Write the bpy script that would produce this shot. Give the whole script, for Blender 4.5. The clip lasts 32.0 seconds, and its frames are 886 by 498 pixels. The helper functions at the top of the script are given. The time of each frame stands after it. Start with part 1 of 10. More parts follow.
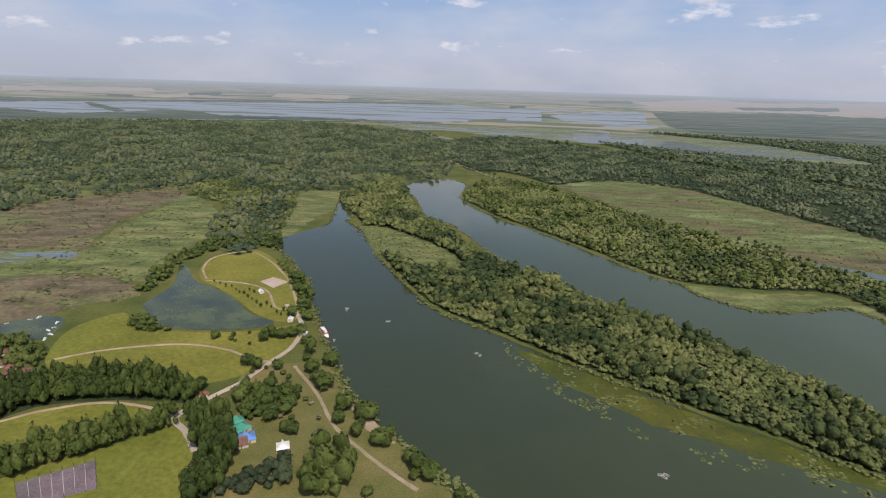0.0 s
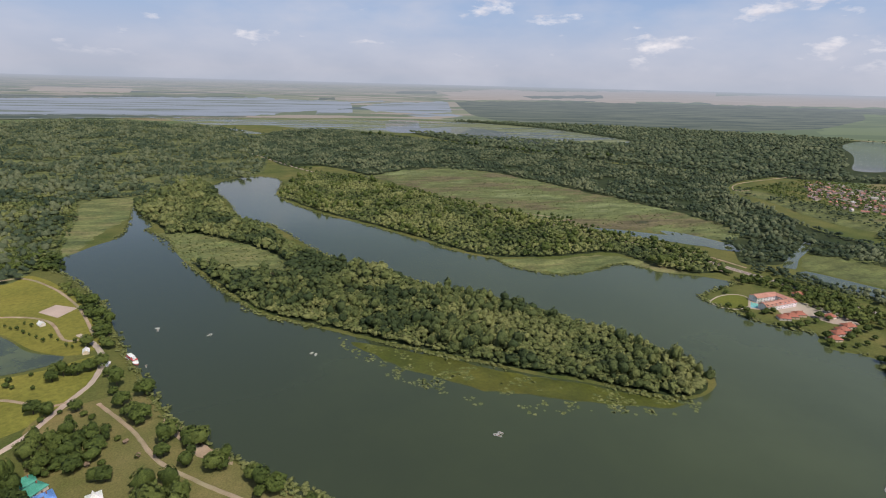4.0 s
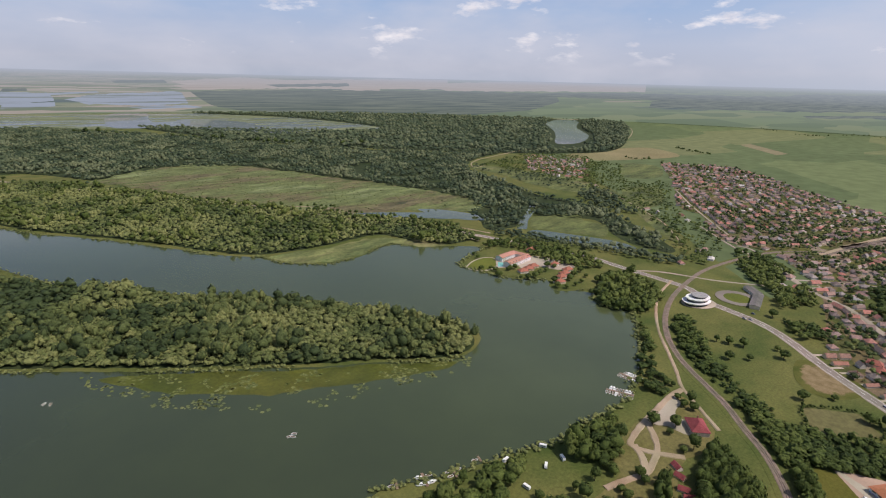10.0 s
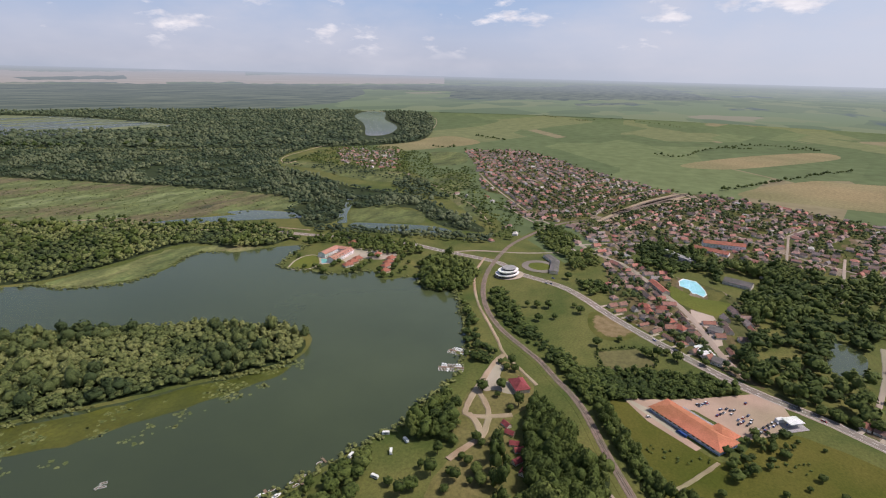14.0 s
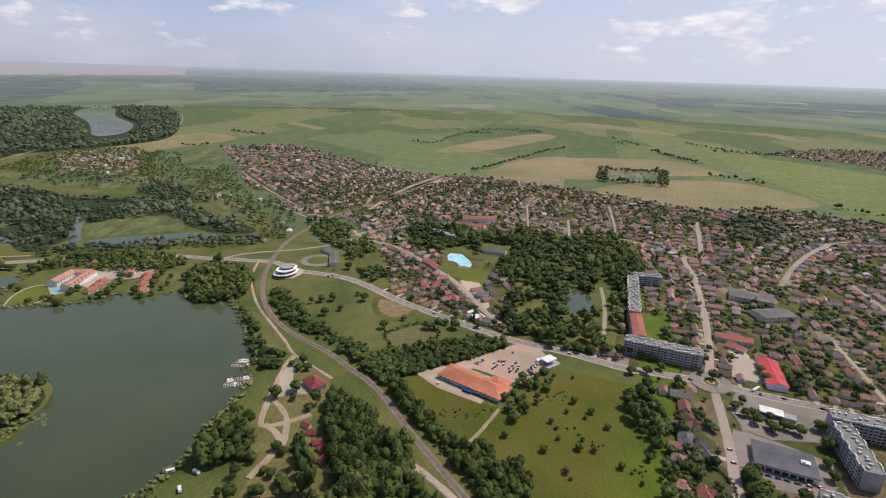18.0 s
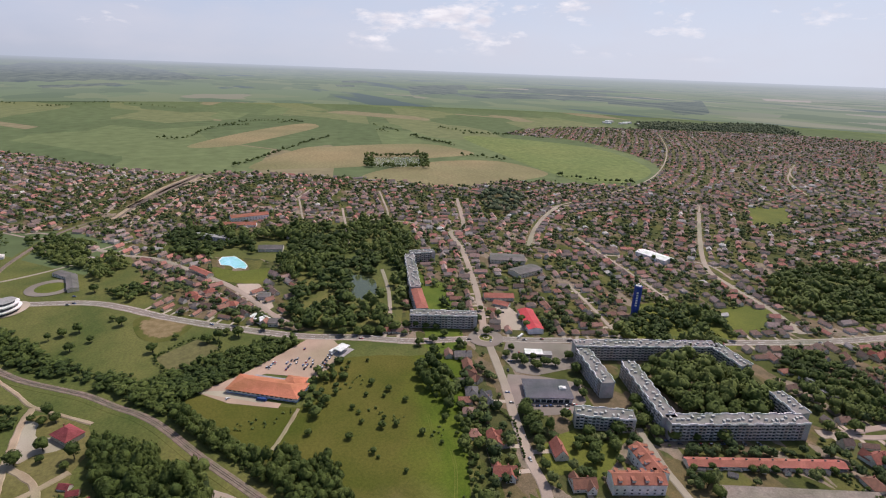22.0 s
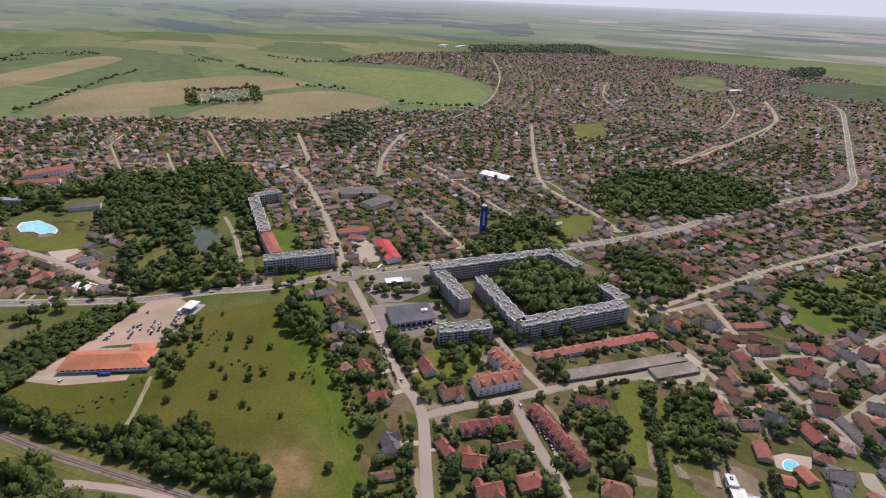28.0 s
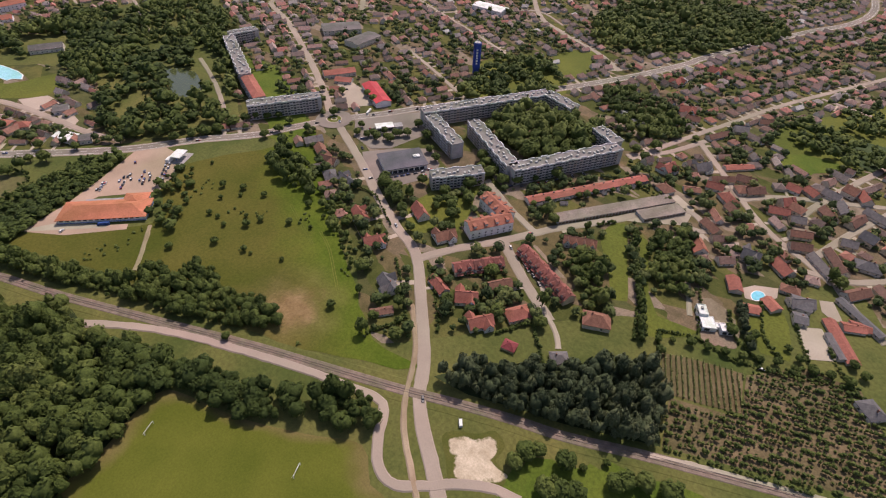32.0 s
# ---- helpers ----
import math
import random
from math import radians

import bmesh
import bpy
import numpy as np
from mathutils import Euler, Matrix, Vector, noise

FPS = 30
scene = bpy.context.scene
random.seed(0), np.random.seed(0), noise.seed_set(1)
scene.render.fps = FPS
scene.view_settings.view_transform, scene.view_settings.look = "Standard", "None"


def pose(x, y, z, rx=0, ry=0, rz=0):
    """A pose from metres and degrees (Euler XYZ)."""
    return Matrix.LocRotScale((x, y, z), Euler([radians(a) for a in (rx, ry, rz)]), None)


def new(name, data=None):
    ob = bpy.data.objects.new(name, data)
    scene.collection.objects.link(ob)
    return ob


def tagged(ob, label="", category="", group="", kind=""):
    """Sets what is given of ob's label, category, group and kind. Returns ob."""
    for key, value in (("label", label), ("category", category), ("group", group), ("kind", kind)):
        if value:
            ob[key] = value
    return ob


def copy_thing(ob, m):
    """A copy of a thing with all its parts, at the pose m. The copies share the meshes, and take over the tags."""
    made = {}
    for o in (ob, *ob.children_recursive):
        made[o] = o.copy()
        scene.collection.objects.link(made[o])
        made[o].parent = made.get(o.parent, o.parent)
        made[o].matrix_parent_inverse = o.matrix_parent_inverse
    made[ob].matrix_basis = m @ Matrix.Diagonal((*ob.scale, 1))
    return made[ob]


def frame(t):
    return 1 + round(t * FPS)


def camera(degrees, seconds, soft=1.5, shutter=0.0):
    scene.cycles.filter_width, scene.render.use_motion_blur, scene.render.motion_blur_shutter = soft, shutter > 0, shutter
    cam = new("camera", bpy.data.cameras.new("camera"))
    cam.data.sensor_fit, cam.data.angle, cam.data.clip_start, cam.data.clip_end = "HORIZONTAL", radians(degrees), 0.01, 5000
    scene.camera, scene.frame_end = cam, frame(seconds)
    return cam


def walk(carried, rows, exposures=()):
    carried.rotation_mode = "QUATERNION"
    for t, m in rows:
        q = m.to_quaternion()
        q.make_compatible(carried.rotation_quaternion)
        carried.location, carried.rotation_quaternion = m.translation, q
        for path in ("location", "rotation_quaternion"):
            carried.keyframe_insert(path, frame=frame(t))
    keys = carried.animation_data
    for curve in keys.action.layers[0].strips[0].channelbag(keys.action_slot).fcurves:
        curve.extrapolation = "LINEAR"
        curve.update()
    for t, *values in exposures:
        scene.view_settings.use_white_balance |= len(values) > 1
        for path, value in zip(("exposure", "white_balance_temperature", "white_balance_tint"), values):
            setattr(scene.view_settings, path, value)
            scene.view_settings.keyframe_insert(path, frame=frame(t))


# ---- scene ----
EYE_HEIGHT = 270.0


def gaze(yaw, pitch, roll):
    """The drone hovers on one spot; only its camera turns."""
    return pose(0, 0, EYE_HEIGHT, 90 + pitch, 0, yaw) @ pose(0, 0, 0, 0, 0, roll)


cam = camera(80.2, 32.0, 1.1)
walk(cam, [
    (0, gaze(1.60, -17.03, 1.78)),
    (0.5, gaze(-1.09, -17.11, 1.73)),
    (1, gaze(-4.15, -17.12, 1.71)),
    (1.5, gaze(-6.66, -17.14, 1.57)),
    (2, gaze(-9.40, -17.21, 1.56)),
    (2.5, gaze(-11.68, -17.25, 1.55)),
    (3, gaze(-14.01, -17.28, 1.50)),
    (3.5, gaze(-16.10, -17.32, 1.48)),
    (5.5, gaze(-25.07, -17.51, 1.52)),
    (6, gaze(-27.74, -17.54, 1.47)),
    (6.5, gaze(-29.92, -17.60, 1.46)),
    (7, gaze(-32.04, -17.64, 1.44)),
    (7.5, gaze(-33.95, -17.69, 1.44)),
    (8, gaze(-36.19, -17.73, 1.45)),
    (8.5, gaze(-38.34, -17.76, 1.44)),
    (9, gaze(-40.57, -17.83, 1.42)),
    (9.5, gaze(-42.36, -17.85, 1.41)),
    (10, gaze(-44.12, -17.92, 1.44)),
    (10.5, gaze(-46.08, -17.96, 1.45)),
    (11, gaze(-48.55, -18.04, 1.50)),
    (11.5, gaze(-50.87, -18.07, 1.52)),
    (12, gaze(-53.36, -18.09, 1.59)),
    (12.5, gaze(-55.94, -18.13, 1.61)),
    (13, gaze(-58.59, -18.17, 1.53)),
    (13.5, gaze(-61.47, -18.18, 1.46)),
    (14, gaze(-64.24, -18.20, 1.49)),
    (14.5, gaze(-67.02, -18.22, 1.53)),
    (16.5, gaze(-79.31, -18.32, 1.66)),
    (17, gaze(-82.53, -18.34, 1.67)),
    (17.5, gaze(-85.93, -18.36, 1.72)),
    (18, gaze(-89.38, -18.36, 1.81)),
    (18.5, gaze(-92.76, -18.40, 1.87)),
    (19, gaze(-96.56, -18.41, 1.91)),
    (19.5, gaze(-100.38, -18.43, 1.94)),
    (20, gaze(-103.87, -18.48, 1.98)),
    (20.5, gaze(-106.59, -18.55, 1.98)),
    (21, gaze(-109.17, -18.62, 1.95)),
    (21.5, gaze(-111.55, -18.68, 2.05)),
    (22, gaze(-114.39, -18.69, 2.13)),
    (22.5, gaze(-118.01, -18.73, 2.15)),
    (23, gaze(-121.65, -18.76, 2.19)),
    (23.5, gaze(-125.21, -18.79, 2.31)),
    (24, gaze(-128.08, -18.83, 2.36)),
    (24.5, gaze(-129.45, -18.90, 2.42)),
    (26.5, gaze(-131.09, -20.28, 2.32)),
    (27, gaze(-131.28, -21.67, 2.32)),
    (27.5, gaze(-131.47, -23.35, 2.31)),
    (28, gaze(-131.72, -25.41, 2.33)),
    (28.5, gaze(-131.97, -27.24, 2.31)),
    (29, gaze(-132.18, -29.33, 2.34)),
    (29.5, gaze(-132.37, -31.19, 2.40)),
    (30, gaze(-132.64, -33.34, 2.45)),
    (30.5, gaze(-132.88, -35.35, 2.50)),
    (31, gaze(-133.13, -37.66, 2.51)),
    (31.5, gaze(-133.33, -39.71, 2.51)),
    (32, gaze(-133.56, -42.04, 2.56)),
], [(0, -0.06, 6520, 15.5), (7, -0.07, 6520, 16), (13, -0.03, 6480, 17.5), (24, 0.0, 6420, 18), (28, 0.02, 6350, 20.5), (32, 0.02, 6850, 24.5)])

# ---- light ----
SUN_YAW, SUN_ELEVATION = -155.0, 58.0
world = bpy.data.worlds.new("sky")
scene.world = world
world.use_nodes = True
wn = world.node_tree.nodes
sky = wn.new("ShaderNodeTexSky")
sky.sky_type = "NISHITA"
sky.sun_disc = False
sky.sun_elevation = radians(SUN_ELEVATION)
sky.sun_rotation = radians(-SUN_YAW)
sky.air_density, sky.dust_density, sky.ozone_density = 1.0, 2.0, 1.0
world.node_tree.links.new(sky.outputs[0], wn["Background"].inputs[0])
wn["Background"].inputs[1].default_value = 0.12
sun_lamp = bpy.data.lights.new("sun", "SUN")
sun_lamp.energy, sun_lamp.angle, sun_lamp.color = 3.6, radians(0.6), (1.0, 0.95, 0.86)
sun = new("sun", sun_lamp)
sun.matrix_world = pose(0, 0, 900, 90 - SUN_ELEVATION, 0, SUN_YAW + 180)

# ---- materials ----


class Shader:
    """A node material built step by step."""

    def __init__(self, name, rough=0.8, metal=0.0, spec=0.3):
        self.mat = bpy.data.materials.new(name)
        self.mat.use_nodes = True
        self.nt = self.mat.node_tree
        self.bsdf = self.nt.nodes["Principled BSDF"]
        self.bsdf.inputs["Roughness"].default_value = rough
        self.bsdf.inputs["Metallic"].default_value = metal
        self.bsdf.inputs["Specular IOR Level"].default_value = spec
        self.pos = self.nt.nodes.new("ShaderNodeTexCoord").outputs["Object"]

    def node(self, kind, **values):
        n = self.nt.nodes.new(kind)
        for key, v in values.items():
            n.inputs[key.replace("_", " ")].default_value = v
        return n

    def link(self, a, b):
        self.nt.links.new(a, b)
        return self

    def noise(self, scale, detail=4.0, rough=0.55, src=None):
        n = self.node("ShaderNodeTexNoise", Scale=scale, Detail=detail, Roughness=rough)
        self.link(src or self.pos, n.inputs["Vector"])
        return n.outputs["Fac"]

    def ramp(self, fac, stops, interp="LINEAR"):
        n = self.nt.nodes.new("ShaderNodeValToRGB")
        n.color_ramp.interpolation = interp
        el = n.color_ramp.elements
        while len(el) < len(stops):
            el.new(0.5)
        for e, (p, c) in zip(el, stops):
            e.position, e.color = p, (*c, 1)
        self.link(fac, n.inputs[0])
        return n.outputs[0]

    def mix(self, fac, a, b, blend="MIX"):
        n = self.nt.nodes.new("ShaderNodeMix")
        n.data_type, n.blend_type = "RGBA", blend
        for val, sock in ((fac, n.inputs[0]), (a, n.inputs[6]), (b, n.inputs[7])):
            if isinstance(val, (int, float)):
                sock.default_value = val
            elif isinstance(val, tuple):
                sock.default_value = (*val, 1)
            else:
                self.link(val, sock)
        return n.outputs[2]

    def math(self, op, a, b=0.0):
        n = self.nt.nodes.new("ShaderNodeMath")
        n.operation = op
        for val, sock in ((a, n.inputs[0]), (b, n.inputs[1])):
            if isinstance(val, (int, float)):
                sock.default_value = val
            else:
                self.link(val, sock)
        return n.outputs[0]

    def color(self, out):
        if isinstance(out, tuple):
            self.bsdf.inputs["Base Color"].default_value = (*out, 1)
        else:
            self.link(out, self.bsdf.inputs["Base Color"])
        return self

    def bump(self, fac, strength=0.4, distance=0.1):
        n = self.node("ShaderNodeBump", Strength=strength, Distance=distance)
        self.link(fac, n.inputs["Height"])
        self.link(n.outputs[0], self.bsdf.inputs["Normal"])
        return self

    def random(self):
        return self.nt.nodes.new("ShaderNodeObjectInfo").outputs["Random"]

    def island(self):
        return self.nt.nodes.new("ShaderNodeNewGeometry").outputs["Random Per Island"]

    def attr(self, name):
        n = self.nt.nodes.new("ShaderNodeAttribute")
        n.attribute_name = name
        return n.outputs["Fac"]


def surface(name, dark, light, scale, fine=8.0, rough=0.9, bump=0.3, spec=0.2, distance=0.1, grit=1.0):
    """A two-scale mottled surface: broad stains and fine grain."""
    s = Shader(name, rough, 0.0, spec)
    broad = s.ramp(s.noise(scale, 5.0), [(0.3, dark), (0.7, light)])
    drift = s.ramp(s.noise(scale * 0.27, 3.0), [(0.32, (0.80, 0.90, 0.78)), (0.5, (1.0, 1.0, 1.0)), (0.68, (1.22, 1.10, 1.15))])
    broad = s.mix(1.0, broad, drift, "MULTIPLY")
    grain = s.ramp(s.noise(scale * fine, 3.0, 0.7), [(0.3, (1 - 0.28 * grit,) * 3), (0.7, (1 + 0.2 * grit,) * 3)])
    s.color(s.mix(1.0, broad, grain, "MULTIPLY"))
    s.bump(s.noise(scale * fine * 2, 2.0), bump, distance)
    return s.mat


M = {}
M["grass"] = surface("rough_grass", (0.054, 0.078, 0.016), (0.136, 0.132, 0.038), 0.018, 22)
M["lawn"] = surface("mown_lawn", (0.076, 0.096, 0.014), (0.128, 0.140, 0.023), 0.02, 24)
M["park_lawn"] = surface("park_lawn", (0.128, 0.132, 0.022), (0.195, 0.188, 0.036), 0.016, 12)


def make_marsh(name, stops, scale=0.011):
    """Sedge, reed, bare mud and wet hollows in long drifts."""
    s = Shader(name, 0.9, 0.0, 0.2)
    turn = s.nt.nodes.new("ShaderNodeMapping")
    turn.inputs["Rotation"].default_value = (0, 0, -0.5)
    turn.inputs["Scale"].default_value = (0.5, 1.3, 1)
    s.link(s.pos, turn.inputs["Vector"])
    tone = s.ramp(s.noise(scale, 7.0, 0.68, turn.outputs[0]), stops)
    tuft = s.ramp(s.noise(0.14, 5.0, 0.7), [(0.32, (0.62, 0.66, 0.62)), (0.5, (1.0, 1.0, 1.0)), (0.7, (1.4, 1.35, 1.25))])
    blotch = s.ramp(s.noise(0.032, 5.0, 0.6, turn.outputs[0]), [(0.38, (0.70, 0.74, 0.70)), (0.5, (1.0, 1.0, 1.0)), (0.62, (1.28, 1.32, 1.25))])
    s.color(s.mix(1.0, s.mix(1.0, tone, tuft, "MULTIPLY"), blotch, "MULTIPLY"))
    s.bump(s.noise(0.5, 4.0), 0.6, 0.5)
    return s.mat


M["marsh"] = make_marsh("brown_marsh", [(0.30, (0.060, 0.066, 0.050)), (0.40, (0.116, 0.098, 0.060)), (0.52, (0.138, 0.108, 0.066)), (0.57, (0.120, 0.118, 0.054)), (0.70, (0.135, 0.155, 0.060))])
M["reed"] = make_marsh("reed_bed", [(0.30, (0.062, 0.080, 0.036)), (0.42, (0.098, 0.122, 0.044)), (0.55, (0.145, 0.155, 0.058)), (0.68, (0.160, 0.142, 0.070))])
M["sand"] = surface("trodden_sand", (0.24, 0.180, 0.112), (0.38, 0.305, 0.21), 0.05, 30, bump=0.15, grit=0.6)
M["asphalt"] = surface("worn_asphalt", (0.165, 0.142, 0.118), (0.24, 0.21, 0.175), 0.03, 50, bump=0.1, grit=0.35)
M["street"] = surface("dusty_street", (0.262, 0.218, 0.172), (0.345, 0.292, 0.232), 0.02, 70, bump=0.1, grit=0.35)
M["paving"] = surface("pale_paving", (0.30, 0.255, 0.195), (0.42, 0.36, 0.285), 0.02, 60, bump=0.1, grit=0.35)
M["ballast"] = surface("railway_ballast", (0.155, 0.12, 0.09), (0.235, 0.185, 0.145), 0.3, 12)
M["bog"] = make_marsh("olive_bog", [(0.34, (0.045, 0.056, 0.030)), (0.40, (0.118, 0.100, 0.056)), (0.47, (0.120, 0.108, 0.052)), (0.51, (0.108, 0.122, 0.046)), (0.58, (0.112, 0.134, 0.050)), (0.62, (0.155, 0.178, 0.078))], 0.0055)
M["fen"] = make_marsh("green_fen", [(0.30, (0.050, 0.064, 0.026)), (0.45, (0.086, 0.102, 0.036)), (0.58, (0.118, 0.130, 0.045)), (0.70, (0.130, 0.120, 0.055))])
# Shade under the crowns is put into this near-black green.
M["canopy_shade"] = surface("wood_floor", (0.02, 0.03, 0.010), (0.04, 0.055, 0.018), 0.05, 8)


def make_ground():
    s = Shader("farmland", 0.95, 0.0, 0.1)
    turn = s.nt.nodes.new("ShaderNodeMapping")
    turn.inputs["Rotation"].default_value = (0, 0, 0.5)
    turn.inputs["Scale"].default_value = (1, 2.2, 1)
    s.link(s.pos, turn.inputs["Vector"])
    cells = s.node("ShaderNodeTexVoronoi", Scale=0.0013)
    cells.distance = "CHEBYCHEV"
    s.link(turn.outputs[0], cells.inputs["Vector"])
    crop = s.ramp(s.math("FRACT", s.math("MULTIPLY", cells.outputs["Color"], 3.7)),
                  [(0.0, (0.105, 0.135, 0.060)), (0.2, (0.130, 0.160, 0.070)), (0.4, (0.095, 0.125, 0.055)),
                   (0.6, (0.150, 0.165, 0.075)), (0.78, (0.115, 0.145, 0.062)), (0.92, (0.21, 0.18, 0.105))], "CONSTANT")
    stripes = s.noise(0.02, 4.0)
    crop = s.mix(1.0, crop, s.ramp(stripes, [(0.3, (0.8, 0.8, 0.8)), (0.7, (1.15, 1.15, 1.15))]), "MULTIPLY")
    s.color(crop)
    return s.mat


M["farm"] = make_ground()


def make_water():
    """Turbid water: clearer and darker in the western arm, greener with silt in the eastern bay."""
    s = Shader("lake_water", 0.12, 0.0, 0.9)
    s.bsdf.inputs["IOR"].default_value = 1.4
    split = s.nt.nodes.new("ShaderNodeSeparateXYZ")
    s.link(s.pos, split.inputs[0])
    silt = s.math("ADD", s.math("DIVIDE", split.outputs[0], 620.0), s.math("ADD", s.math("DIVIDE", split.outputs[1], 2400.0), s.math("MULTIPLY", s.math("SUBTRACT", s.noise(0.006, 4.0, 0.6), 0.5), 0.9)))
    s.color(s.ramp(silt, [(0.15, (0.036, 0.047, 0.021)), (0.55, (0.047, 0.061, 0.024)), (1.0, (0.066, 0.082, 0.034))]))
    s.bump(s.noise(0.35, 3.0), 0.10, 0.10)
    return s.mat


M["water"] = make_water()


def make_weedy():
    """Shallow water with mats of green weed under and on it."""
    s = Shader("weedy_water", 0.16, 0.0, 0.7)
    s.color(s.ramp(s.noise(0.022, 6.0, 0.65), [(0.40, (0.038, 0.050, 0.028)), (0.50, (0.060, 0.076, 0.030)), (0.60, (0.086, 0.104, 0.038))]))
    s.bump(s.noise(0.35, 3.0), 0.10, 0.10)
    return s.mat


M["weedy"] = make_weedy()
M["river"] = Shader("bright_backwater", 0.06, 0.0, 1.0).color((0.115, 0.135, 0.150)).mat


def make_plots():
    """Garden plots: lawns, beds and yards side by side."""
    s = Shader("garden_plots", 0.95, 0.0, 0.1)
    turn = s.nt.nodes.new("ShaderNodeMapping")
    turn.inputs["Rotation"].default_value = (0, 0, 0.62)
    turn.inputs["Scale"].default_value = (1, 2.4, 1)
    s.link(s.pos, turn.inputs["Vector"])
    cells = s.node("ShaderNodeTexVoronoi", Scale=0.026)
    cells.distance = "CHEBYCHEV"
    s.link(turn.outputs[0], cells.inputs["Vector"])
    plot = s.ramp(s.math("FRACT", s.math("MULTIPLY", cells.outputs["Color"], 5.3)),
                  [(0.0, (0.068, 0.078, 0.022)), (0.2, (0.104, 0.104, 0.032)), (0.36, (0.072, 0.076, 0.028)), (0.5, (0.150, 0.114, 0.070)),
                   (0.66, (0.125, 0.100, 0.048)), (0.8, (0.22, 0.175, 0.13)), (0.9, (0.085, 0.090, 0.034))], "CONSTANT")
    worn = s.ramp(s.noise(0.09, 5.0, 0.65), [(0.3, (0.66, 0.72, 0.62)), (0.5, (1.0, 1.0, 1.0)), (0.72, (1.35, 1.22, 1.2))])
    grain = s.ramp(s.noise(0.8, 3.0, 0.7), [(0.3, (0.75, 0.75, 0.75)), (0.7, (1.2, 1.2, 1.2))])
    s.color(s.mix(1.0, s.mix(1.0, plot, worn, "MULTIPLY"), grain, "MULTIPLY"))
    s.bump(s.noise(0.7, 2.0), 0.4, 0.2)
    return s.mat


M["plots"] = make_plots()


def make_wetland():
    """A mosaic of shallow water and reed in long strips."""
    s = Shader("wetland", 0.5, 0.0, 0.4)
    turn = s.nt.nodes.new("ShaderNodeMapping")
    turn.inputs["Rotation"].default_value = (0, 0, 0.6)
    turn.inputs["Scale"].default_value = (0.22, 1.6, 1)
    s.link(s.pos, turn.inputs["Vector"])
    wet = s.ramp(s.noise(0.006, 6.0, 0.66, turn.outputs[0]), [(0.49, (0.0, 0.0, 0.0)), (0.525, (1.0, 1.0, 1.0))])
    reed = s.ramp(s.noise(0.012, 6.0, 0.7, turn.outputs[0]), [(0.32, (0.070, 0.092, 0.045)), (0.5, (0.135, 0.155, 0.070)), (0.68, (0.185, 0.19, 0.095))])
    s.color(s.mix(wet, reed, (0.13, 0.16, 0.175)))
    s.link(s.ramp(wet, [(0.0, (0.9, 0.9, 0.9)), (1.0, (0.08, 0.08, 0.08))]), s.bsdf.inputs["Roughness"])
    return s.mat


M["wetland"] = make_wetland()


def make_leaf(name, a, b, c):
    """Foliage: the tree's own tint, and the clumps' lighter and darker leaves."""
    s = Shader(name, 0.75, 0.0, 0.15)
    tree = s.ramp(s.attr("tint"), [(0.0, a), (0.5, b), (1.0, c)])
    clump = s.ramp(s.noise(0.7, 6.0, 0.78), [(0.34, (0.55, 0.58, 0.56)), (0.5, (0.95, 0.95, 0.93)), (0.66, (1.50, 1.42, 1.34))])
    s.color(s.mix(1.0, tree, clump, "MULTIPLY"))
    s.bump(s.noise(1.7, 5.0, 0.7), 1.0, 0.55)
    return s.mat


M["leaf"] = make_leaf("leaves", (0.038, 0.059, 0.014), (0.068, 0.094, 0.021), (0.114, 0.138, 0.036))
M["willow"] = make_leaf("willow_leaves", (0.040, 0.060, 0.022), (0.100, 0.124, 0.040), (0.180, 0.194, 0.070))
M["silver"] = make_leaf("silver_leaves", (0.034, 0.050, 0.024), (0.062, 0.082, 0.040), (0.108, 0.126, 0.064))
# Extra blue in the forest greens stands in for distance haze.
M["forest"] = make_leaf("forest_leaves_hazed", (0.030, 0.048, 0.026), (0.062, 0.084, 0.043), (0.122, 0.140, 0.074))
M["garden_leaf"] = make_leaf("garden_leaves", (0.034, 0.054, 0.018), (0.062, 0.088, 0.027), (0.118, 0.138, 0.046))
M["bark"] = surface("bark", (0.06, 0.045, 0.03), (0.12, 0.09, 0.065), 1.2, 6)


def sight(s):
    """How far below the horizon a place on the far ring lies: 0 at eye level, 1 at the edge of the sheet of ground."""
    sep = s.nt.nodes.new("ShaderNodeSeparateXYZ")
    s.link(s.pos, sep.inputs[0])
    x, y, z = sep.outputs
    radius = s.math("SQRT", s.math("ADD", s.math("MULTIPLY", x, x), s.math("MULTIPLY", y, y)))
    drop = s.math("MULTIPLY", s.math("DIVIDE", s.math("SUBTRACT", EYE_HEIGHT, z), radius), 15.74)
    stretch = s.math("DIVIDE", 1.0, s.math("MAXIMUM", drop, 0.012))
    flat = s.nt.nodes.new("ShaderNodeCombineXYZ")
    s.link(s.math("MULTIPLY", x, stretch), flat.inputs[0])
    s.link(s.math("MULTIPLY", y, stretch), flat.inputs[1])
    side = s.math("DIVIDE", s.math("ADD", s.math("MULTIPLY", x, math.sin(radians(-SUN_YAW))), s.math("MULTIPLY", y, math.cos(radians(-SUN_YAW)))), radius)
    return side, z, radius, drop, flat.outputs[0]


